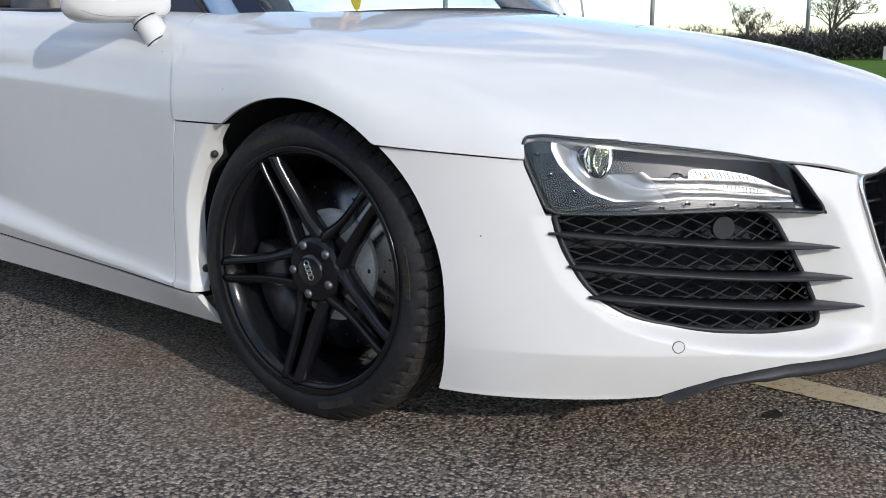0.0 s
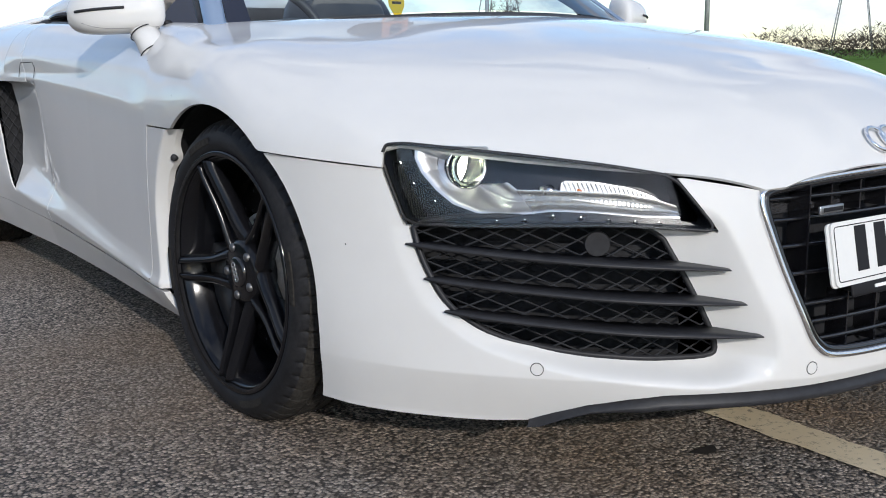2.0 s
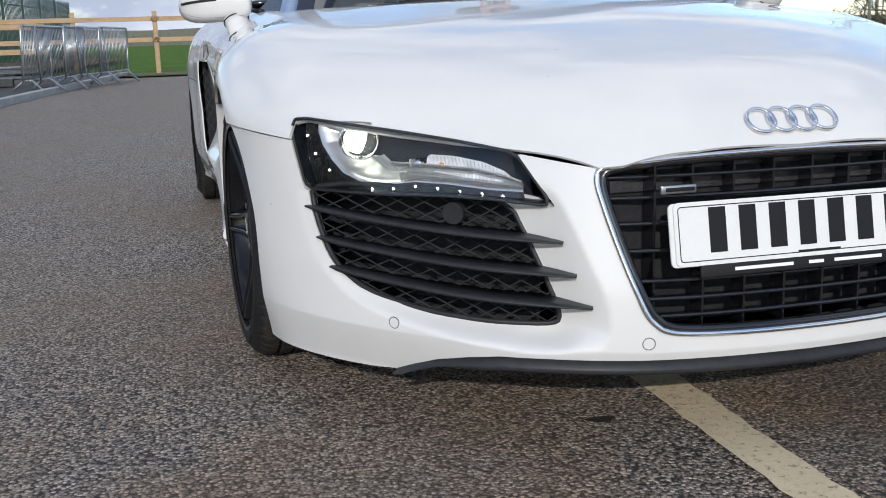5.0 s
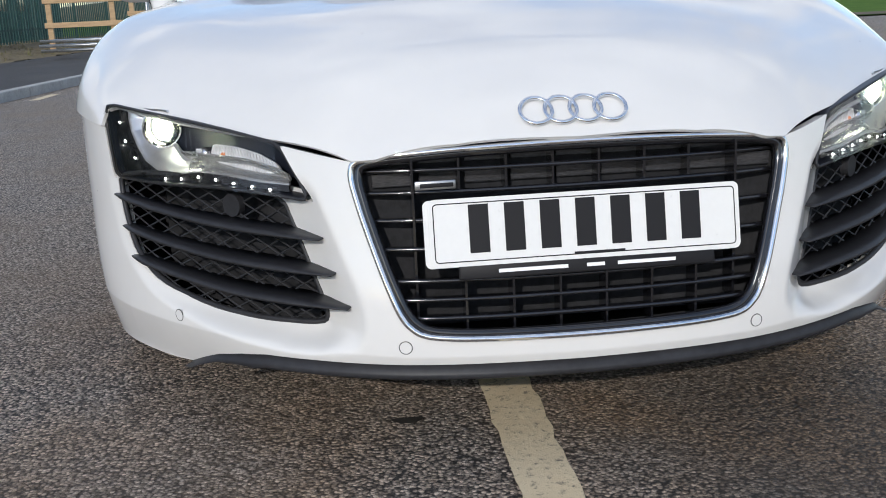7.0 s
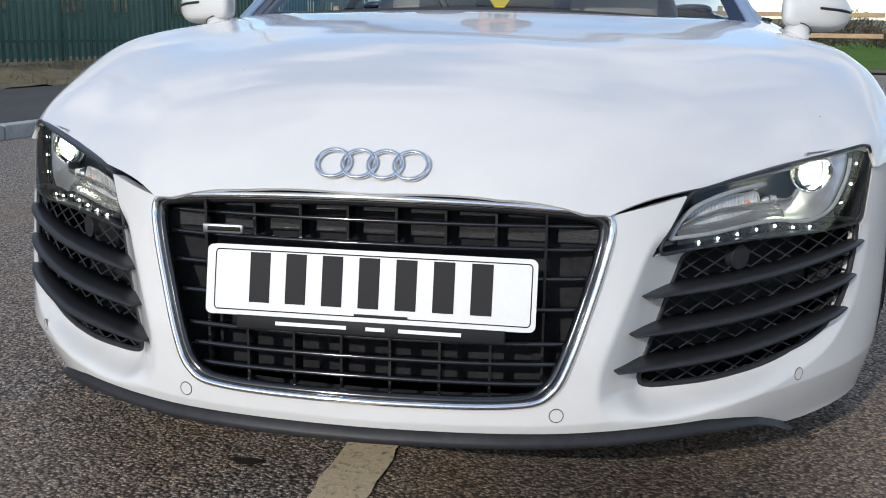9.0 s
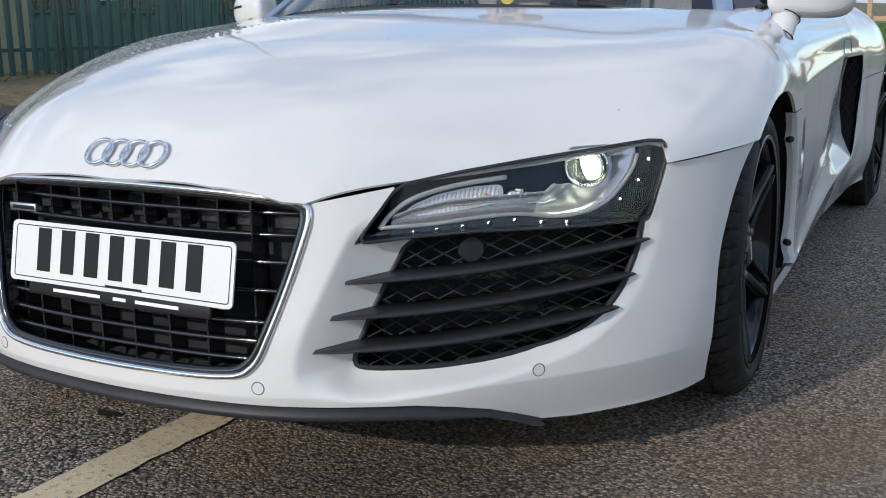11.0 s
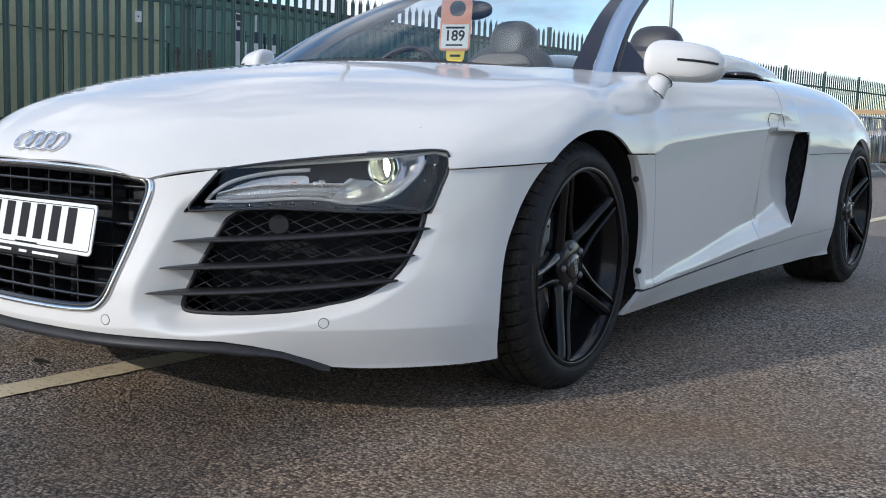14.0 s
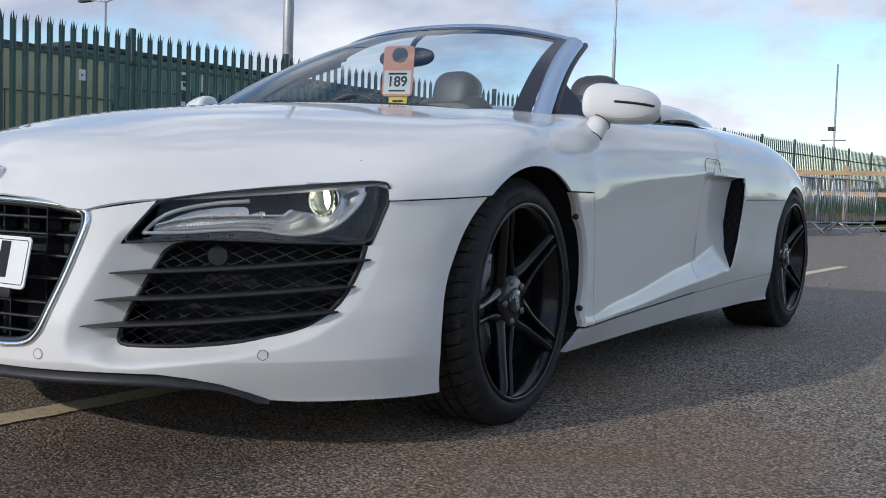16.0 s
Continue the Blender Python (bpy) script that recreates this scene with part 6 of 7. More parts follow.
def worn_paint(name, paint, dirt, bare):
    m = bpy.data.materials.new(name)
    m.use_nodes = True
    n, l = m.node_tree.nodes, m.node_tree.links
    p = n["Principled BSDF"]
    c = n.new("ShaderNodeTexCoord")
    a, b = n.new("ShaderNodeTexNoise"), n.new("ShaderNodeTexNoise")
    a.inputs["Scale"].default_value, a.inputs["Detail"].default_value = 5.0, 8
    b.inputs["Scale"].default_value, b.inputs["Detail"].default_value, b.inputs["Roughness"].default_value = 60, 6, 0.75
    l.new(c.outputs["Object"], a.inputs["Vector"])
    l.new(c.outputs["Object"], b.inputs["Vector"])
    m1, m2 = n.new("ShaderNodeMix"), n.new("ShaderNodeMix")
    m1.data_type = m2.data_type = "RGBA"
    m1.inputs["A"].default_value, m1.inputs["B"].default_value, m2.inputs["B"].default_value = (*paint, 1), (*dirt, 1), (*bare, 1)
    l.new(a.outputs["Fac"], m1.inputs["Factor"])
    r = n.new("ShaderNodeValToRGB")
    r.color_ramp.elements[0].position, r.color_ramp.elements[1].position = 0.54, 0.66
    l.new(b.outputs["Fac"], r.inputs["Fac"])
    l.new(r.outputs["Color"], m2.inputs["Factor"])
    l.new(m1.outputs["Result"], m2.inputs["A"])
    l.new(m2.outputs["Result"], p.inputs["Base Color"])
    p.inputs["Roughness"].default_value = 0.75
    bp = n.new("ShaderNodeBump")
    bp.inputs["Strength"].default_value, bp.inputs["Distance"].default_value = 0.6, 0.004
    l.new(b.outputs["Fac"], bp.inputs["Height"])
    l.new(bp.outputs["Normal"], p.inputs["Normal"])
    return m


LINE_WORN = worn_paint("worn_line_paint", (0.74, 0.64, 0.45), (0.56, 0.44, 0.27), (0.16, 0.14, 0.11))
marking("bay_line", -0.057, -9.0, 8.0, 0.104, 3, "worn cream bay line on the asphalt", LINE_WORN)
for y0, y1 in ((1.15, 1.95), (4.9, 5.55), (6.0, 6.9), (8.2, 9.0)):
    marking("lane_dash", -3.50, y0, y1, 0.11, int(y0 * 10), "short worn cream dash beside the kerb", LINE_WORN)


def bank_height(x, y):
    return 0.10 + 0.16 * max(0.0, min(1.0, (-7.55 - x) / 1.2)) + 0.05 * noise.noise((x * 1.7, y * 1.7, 0.3)) + 0.03 * noise.noise((x * 6, y * 6, 1.3))


xs, yb = np.linspace(-11.2, -7.5, 34), np.linspace(-8, 46, 260)
P = [(x + SKEW * y, y, float(rise(x, y)) + bank_height(x, y) * min(1, (x + 11.3) / 0.1 + 0.2)) for y in yb for x in xs]
F = [(i * 34 + j, i * 34 + j + 1, (i + 1) * 34 + j + 1, (i + 1) * 34 + j) for i in range(len(yb) - 1) for j in range(33)]
tagged(from_lists("verge", P, F, DRY, None, "rough verge of dry grass and soil"), "rough verge of dry grass and soil", "verge", kind="structure")
STRAW = material("dry_straw", (0.22, 0.17, 0.09), 0.9, noise_scale=3, spread=0.4, tint=(0.14, 0.15, 0.05))
rnd = random.Random(7)
P, F = [], []
for k in range(5200):
    x, y = rnd.uniform(-9.5, -7.6), rnd.uniform(-2, 28)
    if noise.noise((x * 0.9, y * 0.9, 4.0)) < -0.1:
        continue
    z = float(rise(x, y)) + bank_height(x, y) - 0.01
    a, h, w = rnd.uniform(0, 6.28), rnd.uniform(0.04, 0.15), rnd.uniform(0.004, 0.010)
    lx, ly = rnd.gauss(0, 0.06), rnd.gauss(0, 0.06)
    n = len(P)
    xx = x + SKEW * y
    P += [(xx - w * math.cos(a), y - w * math.sin(a), z), (xx + w * math.cos(a), y + w * math.sin(a), z), (xx + lx, y + ly, z + h)]
    F.append((n, n + 1, n + 2))
tagged(from_lists("dry_grass", P, F, STRAW, None, smooth=False), "tufts of dry straw-coloured grass on the verge", "grass", kind="stuff")

# ---- palisade fence ----
FX, FS = -9.65, 0.11      # the fence's line: x = FX + FS * y


def pale_mesh(h):
    """One W-section steel pale with a three-pointed, outward bent head."""
    bm = bmesh.new()
    w = 0.043
    prof = [(-w, 0.0), (-w * 0.45, 0.016), (0, 0.010), (w * 0.45, 0.016), (w, 0.0)]
    rows = [[bm.verts.new((d, y, z)) for y, d in prof] for z in (0.05, h - 0.20, h - 0.12)]
    for a, b in zip(rows, rows[1:]):
        for j in range(4):
            bm.faces.new((a[j], a[j + 1], b[j + 1], b[j]))
    top = rows[-1]
    for j, (yy, zz) in enumerate(((-0.030, h - 0.02), (0.0, h), (0.030, h - 0.02))):
        a, b = ((0, 1), (1, 3), (3, 4))[j]
        tip = bm.verts.new((0.03 if j != 1 else 0.005, yy * 1.3, zz))
        ring = top[a:b + 1]
        for u, v in zip(ring, ring[1:]):
            bm.faces.new((u, v, tip))
    return bm


pale = part("pale", pale_mesh(2.40), FENCE_GREEN, None, smooth=False)
post = part("fence_post", block((-0.09, -0.035, 0.0), (-0.02, 0.035, 2.42), 0.006), FENCE_GREEN, None, smooth=False)
rail = part("rail", block((-0.045, 0.0, -0.022), (-0.002, 2.75, 0.022), 0.004), FENCE_GREEN, None, smooth=False)
BAY = 2.75
for k in range(-3, 14):
    y = 7.14 + BAY * k
    bay = thing("palisade_fence", "green steel palisade fence panel with spiked pales", "fence", "palisade fence panels")
    bay.matrix_basis = pose(FX + FS * y, y, float(rise(0, y)) + 0.24, 0, 0, -math.degrees(math.atan(FS)))
    for i in range(17):
        again(pale, "pale", pose(0, 0.08 + i * 0.1615, 0), bay)
    again(post, "post", pose(0, 0, 0), bay)
    for z in (0.35, 1.95):
        again(rail, "rail", pose(0, 0, z), bay)
for o in (pale, post, rail):
    bpy.data.objects.remove(o)

# ---- low buildings behind the fence ----
DARK_ROOF = material("dark_roof_edge", (0.03, 0.033, 0.036), 0.6, noise_scale=3, spread=0.2)
PALE_WALL = material("pale_grey_green_wall", (0.10, 0.19, 0.155), 0.6, noise_scale=2, spread=0.12)
PANE = material("dark_window_pane", (0.02, 0.025, 0.03), 0.08, coat=0.5, noise_scale=2, spread=0.2)


def hut(name, x, y0, y1, depth, h, mat, label, windows):
    b = thing(name, label, "building")
    b.matrix_basis = pose(x, y0, float(rise(x, y0)) + 0.05, 0, 0, -2.5)
    ln = y1 - y0
    bm, n = bmesh.new(), int(ln / 0.5) * 4
    prof = []
    for i in range(n + 1):
        y = ln * i / n
        prof.append((0.03 if i % 4 in (1, 2) else 0.0, y))
    lo, hi = [bm.verts.new((d, y, 0)) for d, y in prof], [bm.verts.new((d, y, h)) for d, y in prof]
    for i in range(n):
        bm.faces.new((lo[i], lo[i + 1], hi[i + 1], hi[i]))
    part("wall", bm, mat, b, "ribbed cladding wall", smooth=False)
    part("core", block((-depth, 0, 0), (-0.01, ln, h - 0.02)), mat, b, smooth=False)
    part("roof", block((-depth - 0.1, -0.1, h - 0.02), (0.06, ln + 0.1, h + 0.07), 0.02), DARK_ROOF, b, "dark roof edge", smooth=False)
    for k in range(int(ln / 1.25)):                                  # joints between the cladding sheets
        part("panel_joint", block((0.030, 1.25 * k + 0.6, 0.05), (0.036, 1.25 * k + 0.615, h - 0.62)), DARK_ROOF, b, smooth=False)
    part("panel_joint", block((0.030, 0.0, h - 0.63), (0.037, ln, h - 0.612)), DARK_ROOF, b, smooth=False)
    for wy in windows:
        wnd = part("window", block((0.02, wy, 1.05), (0.06, wy + 1.0, 1.95), 0.01), PALE_WALL, b, smooth=False)
        for k in range(2):
            part("pane", block((0.05, wy + 0.06 + k * 0.47, 1.11), (0.068, wy + 0.47 + k * 0.47, 1.89)), PANE, wnd, smooth=False)
    return b


hut("site_cabin", -11.4, -4.0, 8.4, 5.0, 2.42, HUT_GREEN, "khaki green clad site cabin behind the fence", [])
hut("site_office", -12.8, 9.2, 44.0, 6.0, 2.85, PALE_WALL, "pale grey-green site office with dark windows", [0.8, 2.8, 5.4, 7.6, 10.4, 12.6, 16.0, 18.2, 21.5, 23.7, 27.0, 29.2])
SIGN_WHITE = material("sign_white", (0.7, 0.7, 0.7), 0.5)
sg = thing("fence_sign", "small white sign on the fence", "sign")
sg.matrix_basis = pose(FX + FS * 6.35 - 0.01, 6.35, 1.95, 0, 0, -3)
part("sign_plate", block((0.03, -0.05, -0.07), (0.036, 0.05, 0.07), 0.002), SIGN_WHITE, sg, smooth=False)
part("sign_dot", block((0.036, -0.012, -0.012), (0.038, 0.012, 0.012)), PLATE_BLACK, sg, smooth=False)
ban = thing("site_banner", "pale banner with red mark and grey bars on the cabin wall", "sign")
ban.matrix_basis = pose(-12.74, 11.30, 0, 0, 0, -2.5)
part("banner_sheet", block((0.03, 0, 2.38), (0.04, 0.80, 2.76), 0.003), SIGN_WHITE, ban, smooth=False)
part("banner_mark", block((0.04, 0.03, 2.44), (0.045, 0.15, 2.66), 0.003), material("banner_red", (0.55, 0.03, 0.05), 0.5), ban, smooth=False)
for k, (a, b) in enumerate(((0.22, 0.74), (0.30, 0.62))):
    part("text_bar", block((0.04, a, 2.55 - 0.10 * k), (0.044, b, 2.67 - 0.14 * k)), DARK_ROOF, ban, smooth=False)

NAVY = material("navy_frame", (0.015, 0.022, 0.06), 0.5, noise_scale=4, spread=0.2)
wd = thing("office_window", "navy framed office window with pale curtains", "window")
wd.matrix_basis = pose(-12.74, 11.42, 0, 0, 0, -2.5)
part("window_frame", block((0.03, 0.0, 1.25), (0.06, 1.35, 2.38), 0.01), NAVY, wd, smooth=False)
for k in range(3):
    part("curtain", block((0.055, 0.08 + 0.42 * k, 1.32), (0.068, 0.42 + 0.42 * k, 2.16), 0.004), SIGN_WHITE, wd, "pale curtain", smooth=False)

# ---- timber rails, barriers and stacked rails at the end of the road ----
TIMBER = material("pale_timber", (0.42, 0.29, 0.16), 0.7, noise_scale=4, spread=0.25, stretch=(1, 1, 6), bump=0.2, bump_scale=60)
GALV = material("galvanised_steel", (0.42, 0.43, 0.44), 0.38, metal=0.85, noise_scale=12, spread=0.25)


def timber_fence(points, label, rails, top, lift):
    for (x0, y0), (x1, y1) in zip(points, points[1:]):
        f = thing("timber_fence", label, "fence", "timber rail fence sections")
        d = Vector((x1 - x0, y1 - y0, 0))
        a = math.degrees(math.atan2(d.y, d.x))
        f.matrix_basis = pose(x0, y0, float(rise(x0, y0)) + lift, 0, 0, a)
        ln = d.length
        up = float(rise(x1, y1)) - float(rise(x0, y0))
        part("post", block((-0.055, -0.055, -0.1), (0.055, 0.055, top), 0.008), TIMBER, f, smooth=False)
        for z in rails:
            m = Matrix.Translation((0, -0.07, z)) @ Matrix.Rotation(-math.atan2(up, ln), 4, "Y")
            part("rail", block((-0.1, -0.022, -0.055), (ln + 0.1, 0.022, 0.055), 0.006, m), TIMBER, f, smooth=False)


timber_fence([(-5.95, 20.2), (-4.68, 20.3), (-3.4, 20.4)], "pale timber post and rail fence", (0.62, 1.12), 1.30, 0.05)
timber_fence([(-4.9, 24.0), (-3.0, 24.0), (-1.1, 24.1), (0.8, 24.2), (2.7, 24.3), (4.6, 24.4), (6.5, 24.5)], "pale timber post and rail fence", (0.72, 1.22), 1.40, 0.14)


def barrier(x, y, turn, lean):
    b = thing("crowd_barrier", "galvanised steel crowd barrier with upright bars", "barrier", "crowd barriers")
    b.matrix_basis = pose(x, y, float(rise(x, y)) + 0.02, lean, 0, turn)
    frame = [(-1.08, 0, 0.22), (-1.08, 0, 1.0), (-1.02, 0, 1.08), (1.02, 0, 1.08), (1.08, 0, 1.0), (1.08, 0, 0.22)]
    part("frame", tube(frame, 0.019, 8, True), GALV, b)
    for i in range(19):
        xx = -0.97 + 1.94 * i / 18
        part("bar", tube([(xx, 0, 0.23), (xx, 0, 1.07)], 0.0075, 6), GALV, b)
    for xx in (-0.75, 0.75):
        part("foot", tube([(xx, -0.30, 0.0), (xx, -0.06, 0.22), (xx, 0.06, 0.22), (xx, 0.30, 0.0)], 0.019, 8), GALV, b)


for k, (x, y, tn, ln) in enumerate(((-3.05, 15.9, 84, 3), (-2.80, 16.6, 82, -2), (-2.55, 17.4, 85, 2), (-2.25, 18.4, 80, -3), (-1.95, 19.4, 78, 2))):
    barrier(x, y, tn, ln)
stack = thing("stacked_steel_rails", "stack of long galvanised rails lying on dark blocks", "steel rails")
stack.matrix_basis = pose(-4.25, 16.6, float(rise(0, 16.6)) + 0.11, 0, 0, 3)
for k in range(9):
    part("steel_rail", tube([(-0.85 - 0.2 * (k % 2), 0.12 * (k % 3), 0.14 + 0.085 * (k // 3)), (0.95 + 0.1 * (k % 3), 0.12 * (k % 3), 0.14 + 0.085 * (k // 3))], 0.032, 8, flat=0.8), GALV, stack)
for k in range(3):
    part("block", block((0.05 + 0.24 * k, -0.15, 0.0), (0.25 + 0.24 * k, 0.20, 0.13), 0.01), DARK_ROOF, stack, smooth=False)

# ---- lamp columns, masts and a pylon ----
MAST = material("grey_mast_steel", (0.36, 0.37, 0.38), 0.5, metal=0.5, noise_scale=3, spread=0.15)


def column(x, y, h, r, heads, label, camera_box=0.0):
    c = thing("lamp_column", label, "lamp post", "lamp columns")
    c.matrix_basis = pose(x, y, float(rise(x, y)))
    part("shaft", tube([(0, 0, 0), (0, 0, h * 0.45), (0, 0, h * 0.46), (0, 0, h)], [r, r * 0.95, r * 0.62, r * 0.45], 10), MAST, c)
    for s in heads:
        arm = part("arm", tube([(0, 0, h - 0.05), (s * 0.5, 0, h + 0.05), (s * 0.9, 0, h + 0.07)], r * 0.35, 6), MAST, c)
        part("lantern", block((min(s * 0.8, s * 1.45), -0.10, h + 0.03), (max(s * 0.8, s * 1.45), 0.10, h + 0.12), 0.02), DARK_ROOF, arm)
    if camera_box:
        part("camera", block((-0.35, -0.12, camera_box), (0.0, 0.12, camera_box + 0.22), 0.03), DARK_ROOF, c)
        part("bracket", block((-0.7, -0.05, camera_box - 0.55), (0.6, 0.05, camera_box - 0.48)), MAST, c)


column(-16.3, 18.7, 14.0, 0.15, (), "tall stepped grey steel lamp column")
column(-28.9, 23.0, 7.2, 0.08, (1, -1), "slim double-headed street lamp")
column(-17.7, 43.7, 18.0, 0.085, (), "slim tall grey steel mast")
column(-10.1, 56.4, 8.2, 0.10, (), "grey camera mast with brackets", 4.6)
for x, y, h, r in ((41, 34, 11, 0.13), (62, 33, 12, 0.15), (72, 26, 12, 0.15), (80, 18, 12, 0.15), (36, 46, 9, 0.10), (55, 70, 12, 0.14), (30, 80, 12, 0.14)):
    column(x, y, h, r, (), "slim grey line mast beyond the field")


def pylon(x, y, h):
    p = thing("pylon", "distant grey lattice power pylon", "pylon")
    p.matrix_basis = pose(x, y, float(rise(x, y)), 0, 0, 30)
    def width(z):
        return float(np.interp(z, (0, h * 0.6, h), (3.2, 0.9, 0.25)))
    for sx in (1, -1):
        for sy in (1, -1):
            part("leg", tube([(sx * width(z), sy * width(z), z) for z in np.linspace(0, h, 6)], 0.10, 4), MAST, p)
    for k in range(9):
        z0, z1 = h * k / 9, h * (k + 1) / 9
        for s in (1, -1):
            part("brace", tube([(-s * width(z0), -width(z0), z0), (s * width(z1), -width(z1), z1)], 0.06, 4), MAST, p)
    for z, w in ((h * 0.62, 5.5), (h * 0.78, 4.6), (h * 0.92, 3.6)):
        part("cross_arm", tube([(-w, 0, z), (0, 0, z + 0.6), (w, 0, z)], 0.09, 4), MAST, p)


pylon(95, 118, 27)
pylon(150, 96, 27)

# ---- bare trees and hedges beyond the field ----
BARK = material("grey_brown_bark", (0.10, 0.085, 0.07), 0.9, noise_scale=3, spread=0.3)
TWIG = material("twig_brown", (0.075, 0.060, 0.045), 0.95, noise_scale=0.6, spread=0.4, tint=(0.12, 0.10, 0.07))
IVY = material("evergreen_leaf", (0.050, 0.046, 0.036), 0.8, noise_scale=0.8, spread=0.4)


def tree_mesh(seed, h):
    """A bare tree: a tapered trunk and limbs in one bmesh, fine twigs in another."""
    rnd = random.Random(seed)
    wood, fine = ([], []), ([], [])

    def limb(p, d, ln, r, level):
        store = wood if level < 3 else fine
        n = 4 if level < 3 else 2
        q, pts = p.copy(), [p.copy()]
        for i in range(n):
            d = (d + Vector((rnd.gauss(0, 0.13), rnd.gauss(0, 0.13), rnd.gauss(0.05, 0.08)))).normalized()
            q = q + d * (ln / n)
            pts.append(q.copy())
        segs = 6 if level == 0 else 4 if level < 3 else 3
        P, F = store
        side = d.orthogonal().normalized()
        other = d.cross(side)
        base = len(P)
        for i, c in enumerate(pts):
            rr = r * (1 - 0.45 * i / n)
            for k in range(segs):
                a = 2 * math.pi * k / segs
                P.append(tuple(c + rr * (math.cos(a) * side + math.sin(a) * other)))
        for i in range(n):
            for k in range(segs):
                F.append((base + i * segs + k, base + i * segs + (k + 1) % segs, base + (i + 1) * segs + (k + 1) % segs, base + (i + 1) * segs + k))
        if level == 5:
            return
        for j in range((5, 5, 4, 4, 4)[level]):
            t = rnd.uniform(0.35, 1.0)
            i = min(n - 1, int(t * n))
            start = pts[i].lerp(pts[i + 1], t * n - i)
            out = Vector((rnd.gauss(0, 1), rnd.gauss(0, 1), rnd.gauss(0.25, 0.5))).normalized()
            nd = (d * rnd.uniform(0.5, 0.9) + out * rnd.uniform(0.55, 0.95)).normalized()
            limb(start, nd, ln * rnd.uniform(0.45, 0.72), max(0.012, r * rnd.uniform(0.36, 0.52)), level + 1)

    limb(Vector((0, 0, -0.2)), Vector((0, 0, 1)), h * 0.42, h * 0.022, 0)
    return wood, fine


def bare_tree(x, y, h, seed, label):
    t = thing("bare_tree", label, "tree", "bare trees")
    t.matrix_basis = pose(x, y, float(rise(x, y)) - 0.1, 0, 0, seed * 40)
    wood, fine = tree_mesh(seed, h)
    from_lists("trunk", *wood, BARK, t, "grey-brown trunk and limbs")
    from_lists("crown", *fine, TWIG, t, "leafless crown of fine twigs", smooth=False)


bare_tree(72, 24, 8.6, 1, "leafless round-crowned tree beyond the field")
bare_tree(72, 30, 6.5, 2, "leafless small tree beyond the field")
bare_tree(84, 14, 8.0, 3, "leafless tree beyond the field")
bare_tree(50, 62, 7.5, 4, "leafless tree beyond the field")
bare_tree(30, 78, 6.5, 5, "leafless small tree beyond the field")


def hedge(name, points, h, wide, count, seed, mat, label):
    """A ragged hedge of thousands of short twigs and leaf flakes in clumps."""
    rnd = random.Random(seed)
    P, F = [], []
    pts = [Vector((*p, 0)) for p in points]
    for k in range(count):
        i = rnd.randrange(len(pts) - 1)
        t = rnd.random()
        c = pts[i].lerp(pts[i + 1], t)
        top = h * (0.55 + 0.55 * noise.noise((c.x * 0.25, c.y * 0.25, seed))) * (0.75 + 0.5 * noise.noise((c.x * 1.1, c.y * 1.1, seed + 5)))
        top = max(0.5, top)
        z = top * rnd.random() ** 0.7
        w = wide * (1 - 0.6 * (z / (h + 0.1)) ** 2)
        p = Vector((c.x + rnd.uniform(-w, w), c.y + rnd.uniform(-w, w), float(rise(c.x, c.y)) + z))
        d = Vector((rnd.gauss(0, 0.4), rnd.gauss(0, 0.4), rnd.uniform(0.2, 1))).normalized() * rnd.uniform(0.25, 0.7)
        s = d.orthogonal().normalized() * rnd.uniform(0.02, 0.075)
        n = len(P)
        P += [tuple(p - s), tuple(p + s), tuple(p + d)]
        F.append((n, n + 1, n + 2))
    tagged(from_lists(name, P, F, mat, None, smooth=False), label, "hedge", kind="stuff")


hedge("hedge", [(95, 2), (78, 22), (70, 36), (60, 55), (42, 72), (25, 84), (5, 90)], 3.2, 1.8, 42000, 11, TWIG, "ragged brown winter hedge beyond the field")
hedge("bushes", [(62, 30), (66, 26), (70, 20), (76, 12)], 3.4, 2.2, 24000, 12, IVY, "dark evergreen bushes in the hedge")
CONC_WALL = material("weathered_panel", (0.30, 0.30, 0.29), 0.85, noise_scale=0.8, spread=0.2)
wl_ = thing("panel_wall", "low weathered grey panel wall beyond the field", "wall")
for k in range(5, 16):
    a = Vector((60.0, 26.5, 0)).lerp(Vector((82.0, 3.0, 0)), k / 16)
    part("panel", block((0.02, -0.05, 0), (1.98, 0.05, 0.85), 0.01, pose(a.x, a.y, float(rise(a.x, a.y)), 0, 0, -46.9)), CONC_WALL, wl_, smooth=False)

# far rising fields
HILL = material("far_winter_fields", (0.20, 0.165, 0.095), 0.95, noise_scale=0.02, spread=0.35, tint=(0.16, 0.17, 0.08))
xs, yh = np.linspace(-700, 500, 60), np.linspace(230, 900, 24)
P = [(x, y, float(rise(x, y)) - 6 + 20 * float(smooth_step((y - 240) / 420)) * (0.75 + 0.35 * noise.noise((x * 0.004, y * 0.004, 2))) + 8 * noise.noise((x * 0.006, 0, 5)) * float(smooth_step((y - 240) / 300))) for y in yh for x in xs]
F = [(i * 60 + j, i * 60 + j + 1, (i + 1) * 60 + j + 1, (i + 1) * 60 + j) for i in range(23) for j in range(59)]
tagged(from_lists("far_fields", P, F, HILL, None, "far rising fields in winter brown"), "far rising fields in winter brown", "fields", kind="structure")
hedge("far_hedge", [(-260, 226), (-120, 222), (0, 224), (140, 220), (230, 214)], 5.0, 3.0, 5000, 14, TWIG, "far dark hedge line")
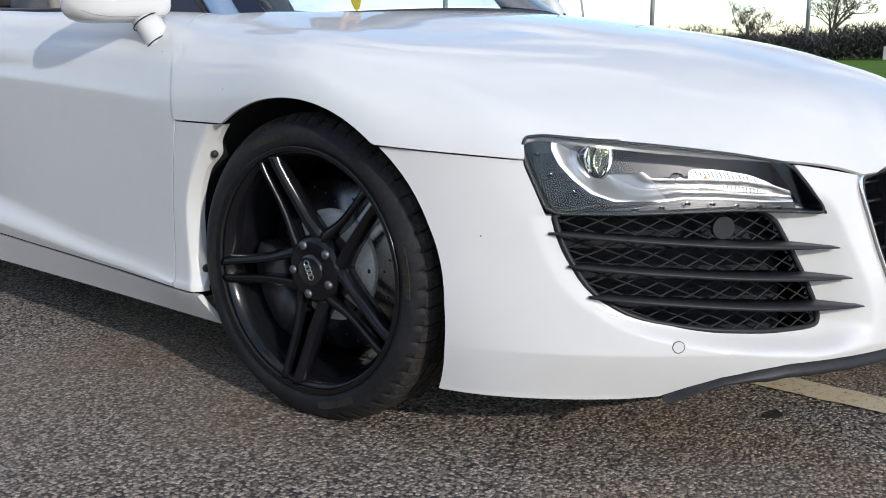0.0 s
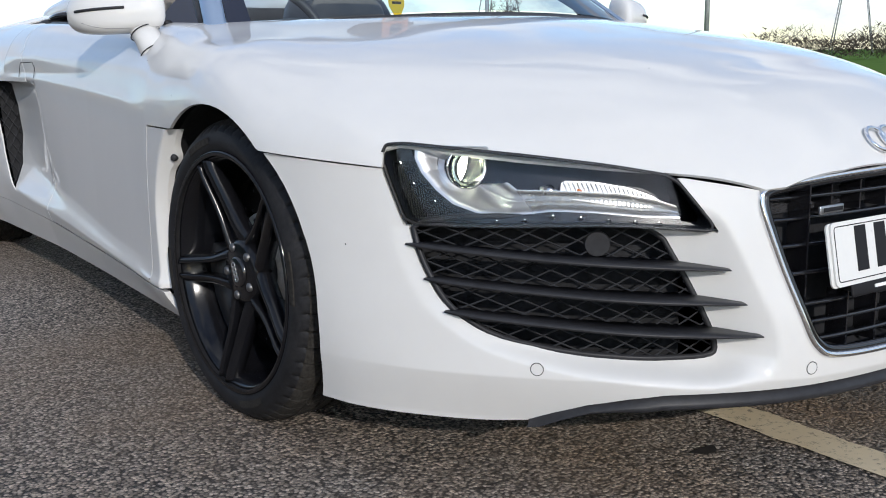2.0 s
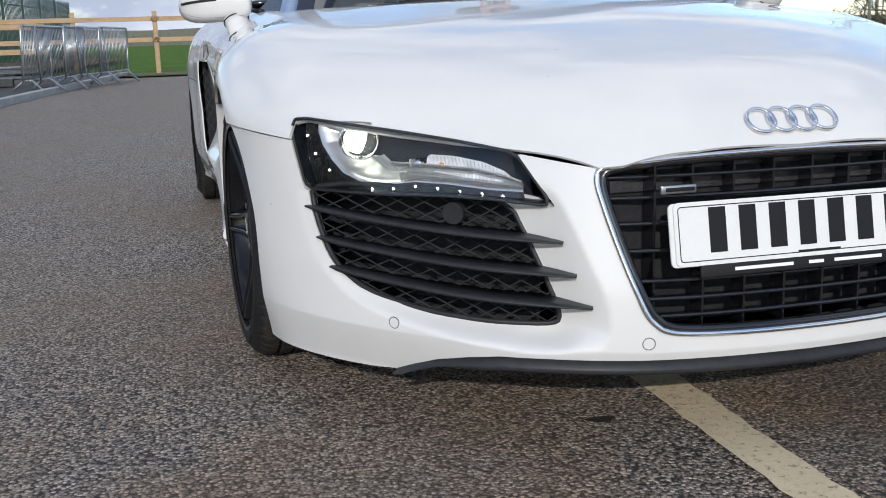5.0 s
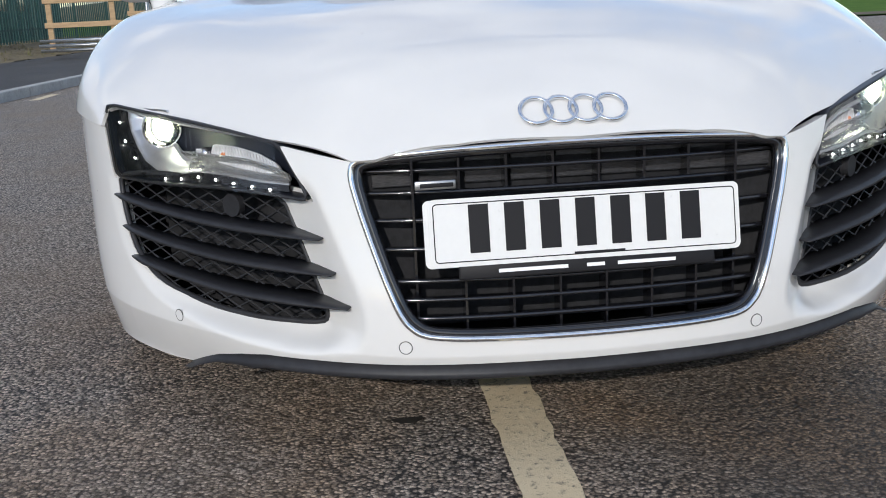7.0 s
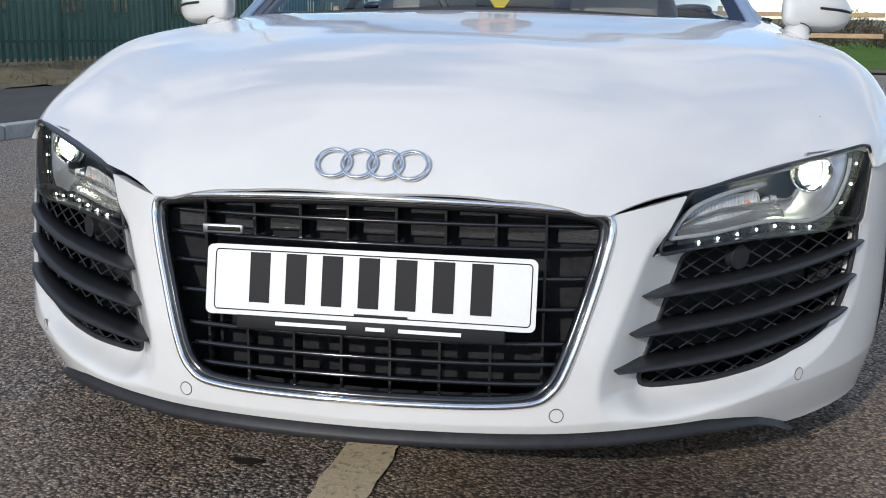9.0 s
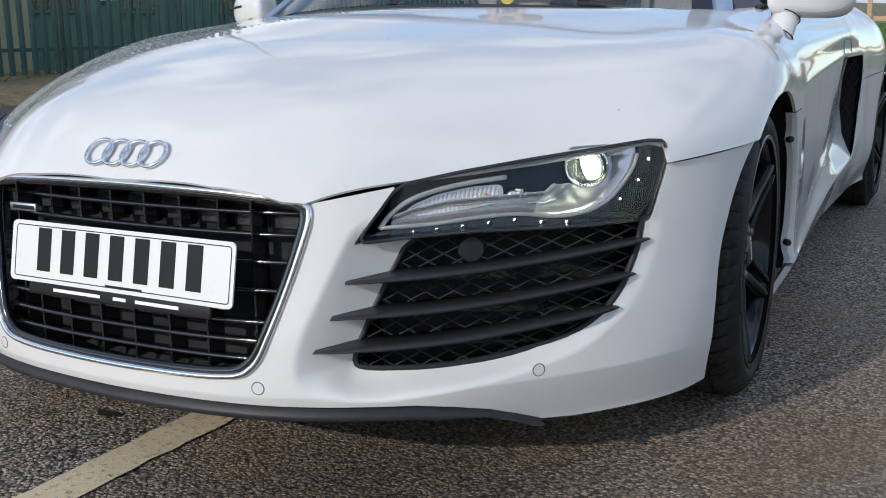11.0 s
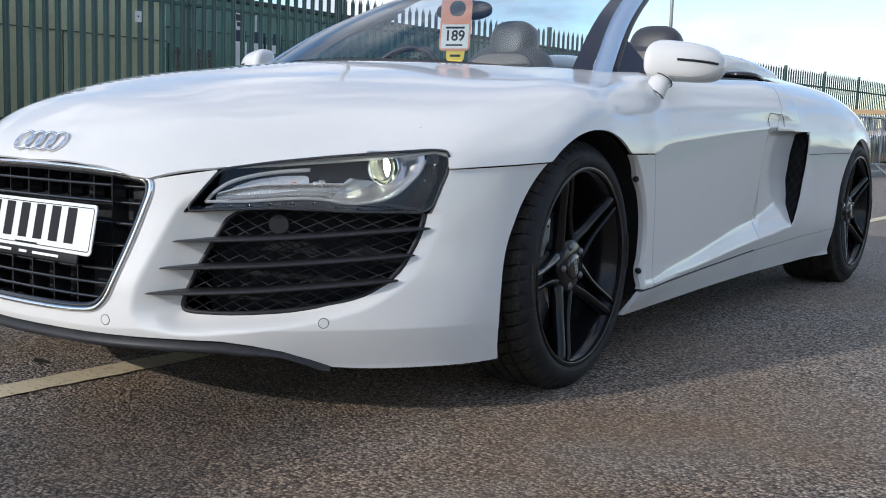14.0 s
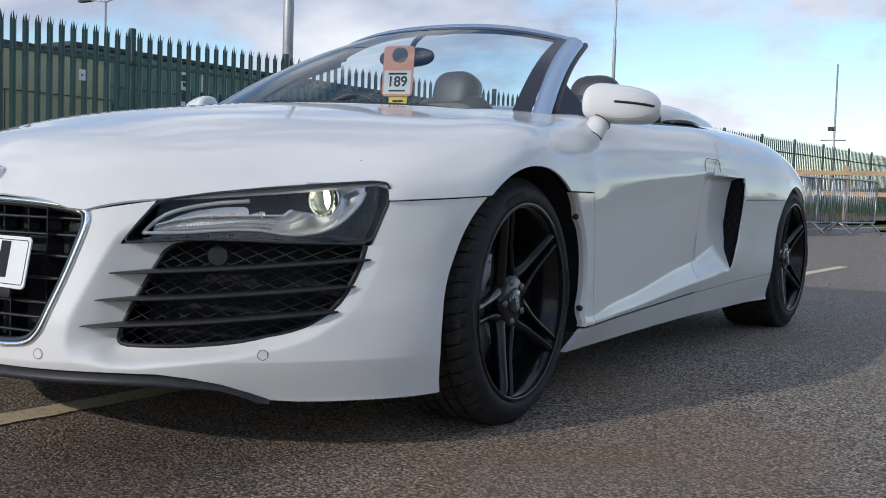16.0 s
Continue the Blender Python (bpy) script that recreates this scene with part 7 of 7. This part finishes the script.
SOIL = material("bare_soil", (0.10, 0.07, 0.045), 0.95, noise_scale=2, spread=0.4, bump=0.6, bump_scale=12)
sheet("soil_edge", list(np.linspace(-3, 26, 12)), [22.4, 23.1, 23.9, 24.7], SOIL, 0.05, "strip of bare soil at the asphalt's end")
# small oil spot on the asphalt and a fallen leaf or two
OIL = material("oil_stain", (0.03, 0.027, 0.024), 0.5, noise_scale=40, spread=0.3)
bm = bmesh.new()
ring = [bm.verts.new((-0.29 + 0.028 * (1 + 0.3 * math.sin(3 * a)) * math.cos(a), -0.76 + 0.020 * (1 + 0.3 * math.cos(2 * a)) * math.sin(a), 0.004)) for a in (2 * math.pi * i / 20 for i in range(20))]
bm.faces.new(ring)
tagged(part("oil_spot", bm, OIL, None, "small dark oil spot on the asphalt", smooth=False), "small dark oil spot on the asphalt", "stain")

rnd = random.Random(5)
cord = []
for i in range(40):
    a = i * 0.55
    x, y = -5.55 + 0.36 * math.sin(a * 0.9) * (0.6 + 0.4 * math.sin(a * 0.23)), 13.2 + 0.045 * i + 0.35 * math.cos(a)
    cord.append((x, y, float(rise(x, y)) + 0.116))
tagged(part("white_cord", tube(cord, 0.014, 6), SIGN_WHITE, None, "loose coil of white cord on the footpath"), "loose coil of white cord on the footpath", "cord")

# overhead cables between the line masts
CABLE = material("dark_cable", (0.05, 0.05, 0.055), 0.6)
tops = [(36, 46, 8.6), (41, 34, 10.6), (62, 33, 11.4), (72, 26, 11.4), (80, 18, 11.4)]
for drop in (0.0, 0.9, 2.6):
    for (x0, y0, z0), (x1, y1, z1) in zip(tops, tops[1:]):
        pts = []
        for i in range(9):
            t = i / 8
            x, y = x0 + (x1 - x0) * t, y0 + (y1 - y0) * t
            g0, g1 = float(rise(x0, y0)), float(rise(x1, y1))
            pts.append((x, y, (g0 + z0) * (1 - t) + (g1 + z1) * t - drop - 1.2 * t * (1 - t)))
        tagged(part("overhead_cable", tube(pts, 0.022, 4), CABLE, None), "thin dark overhead cable strung between masts", "cable", "overhead cables")
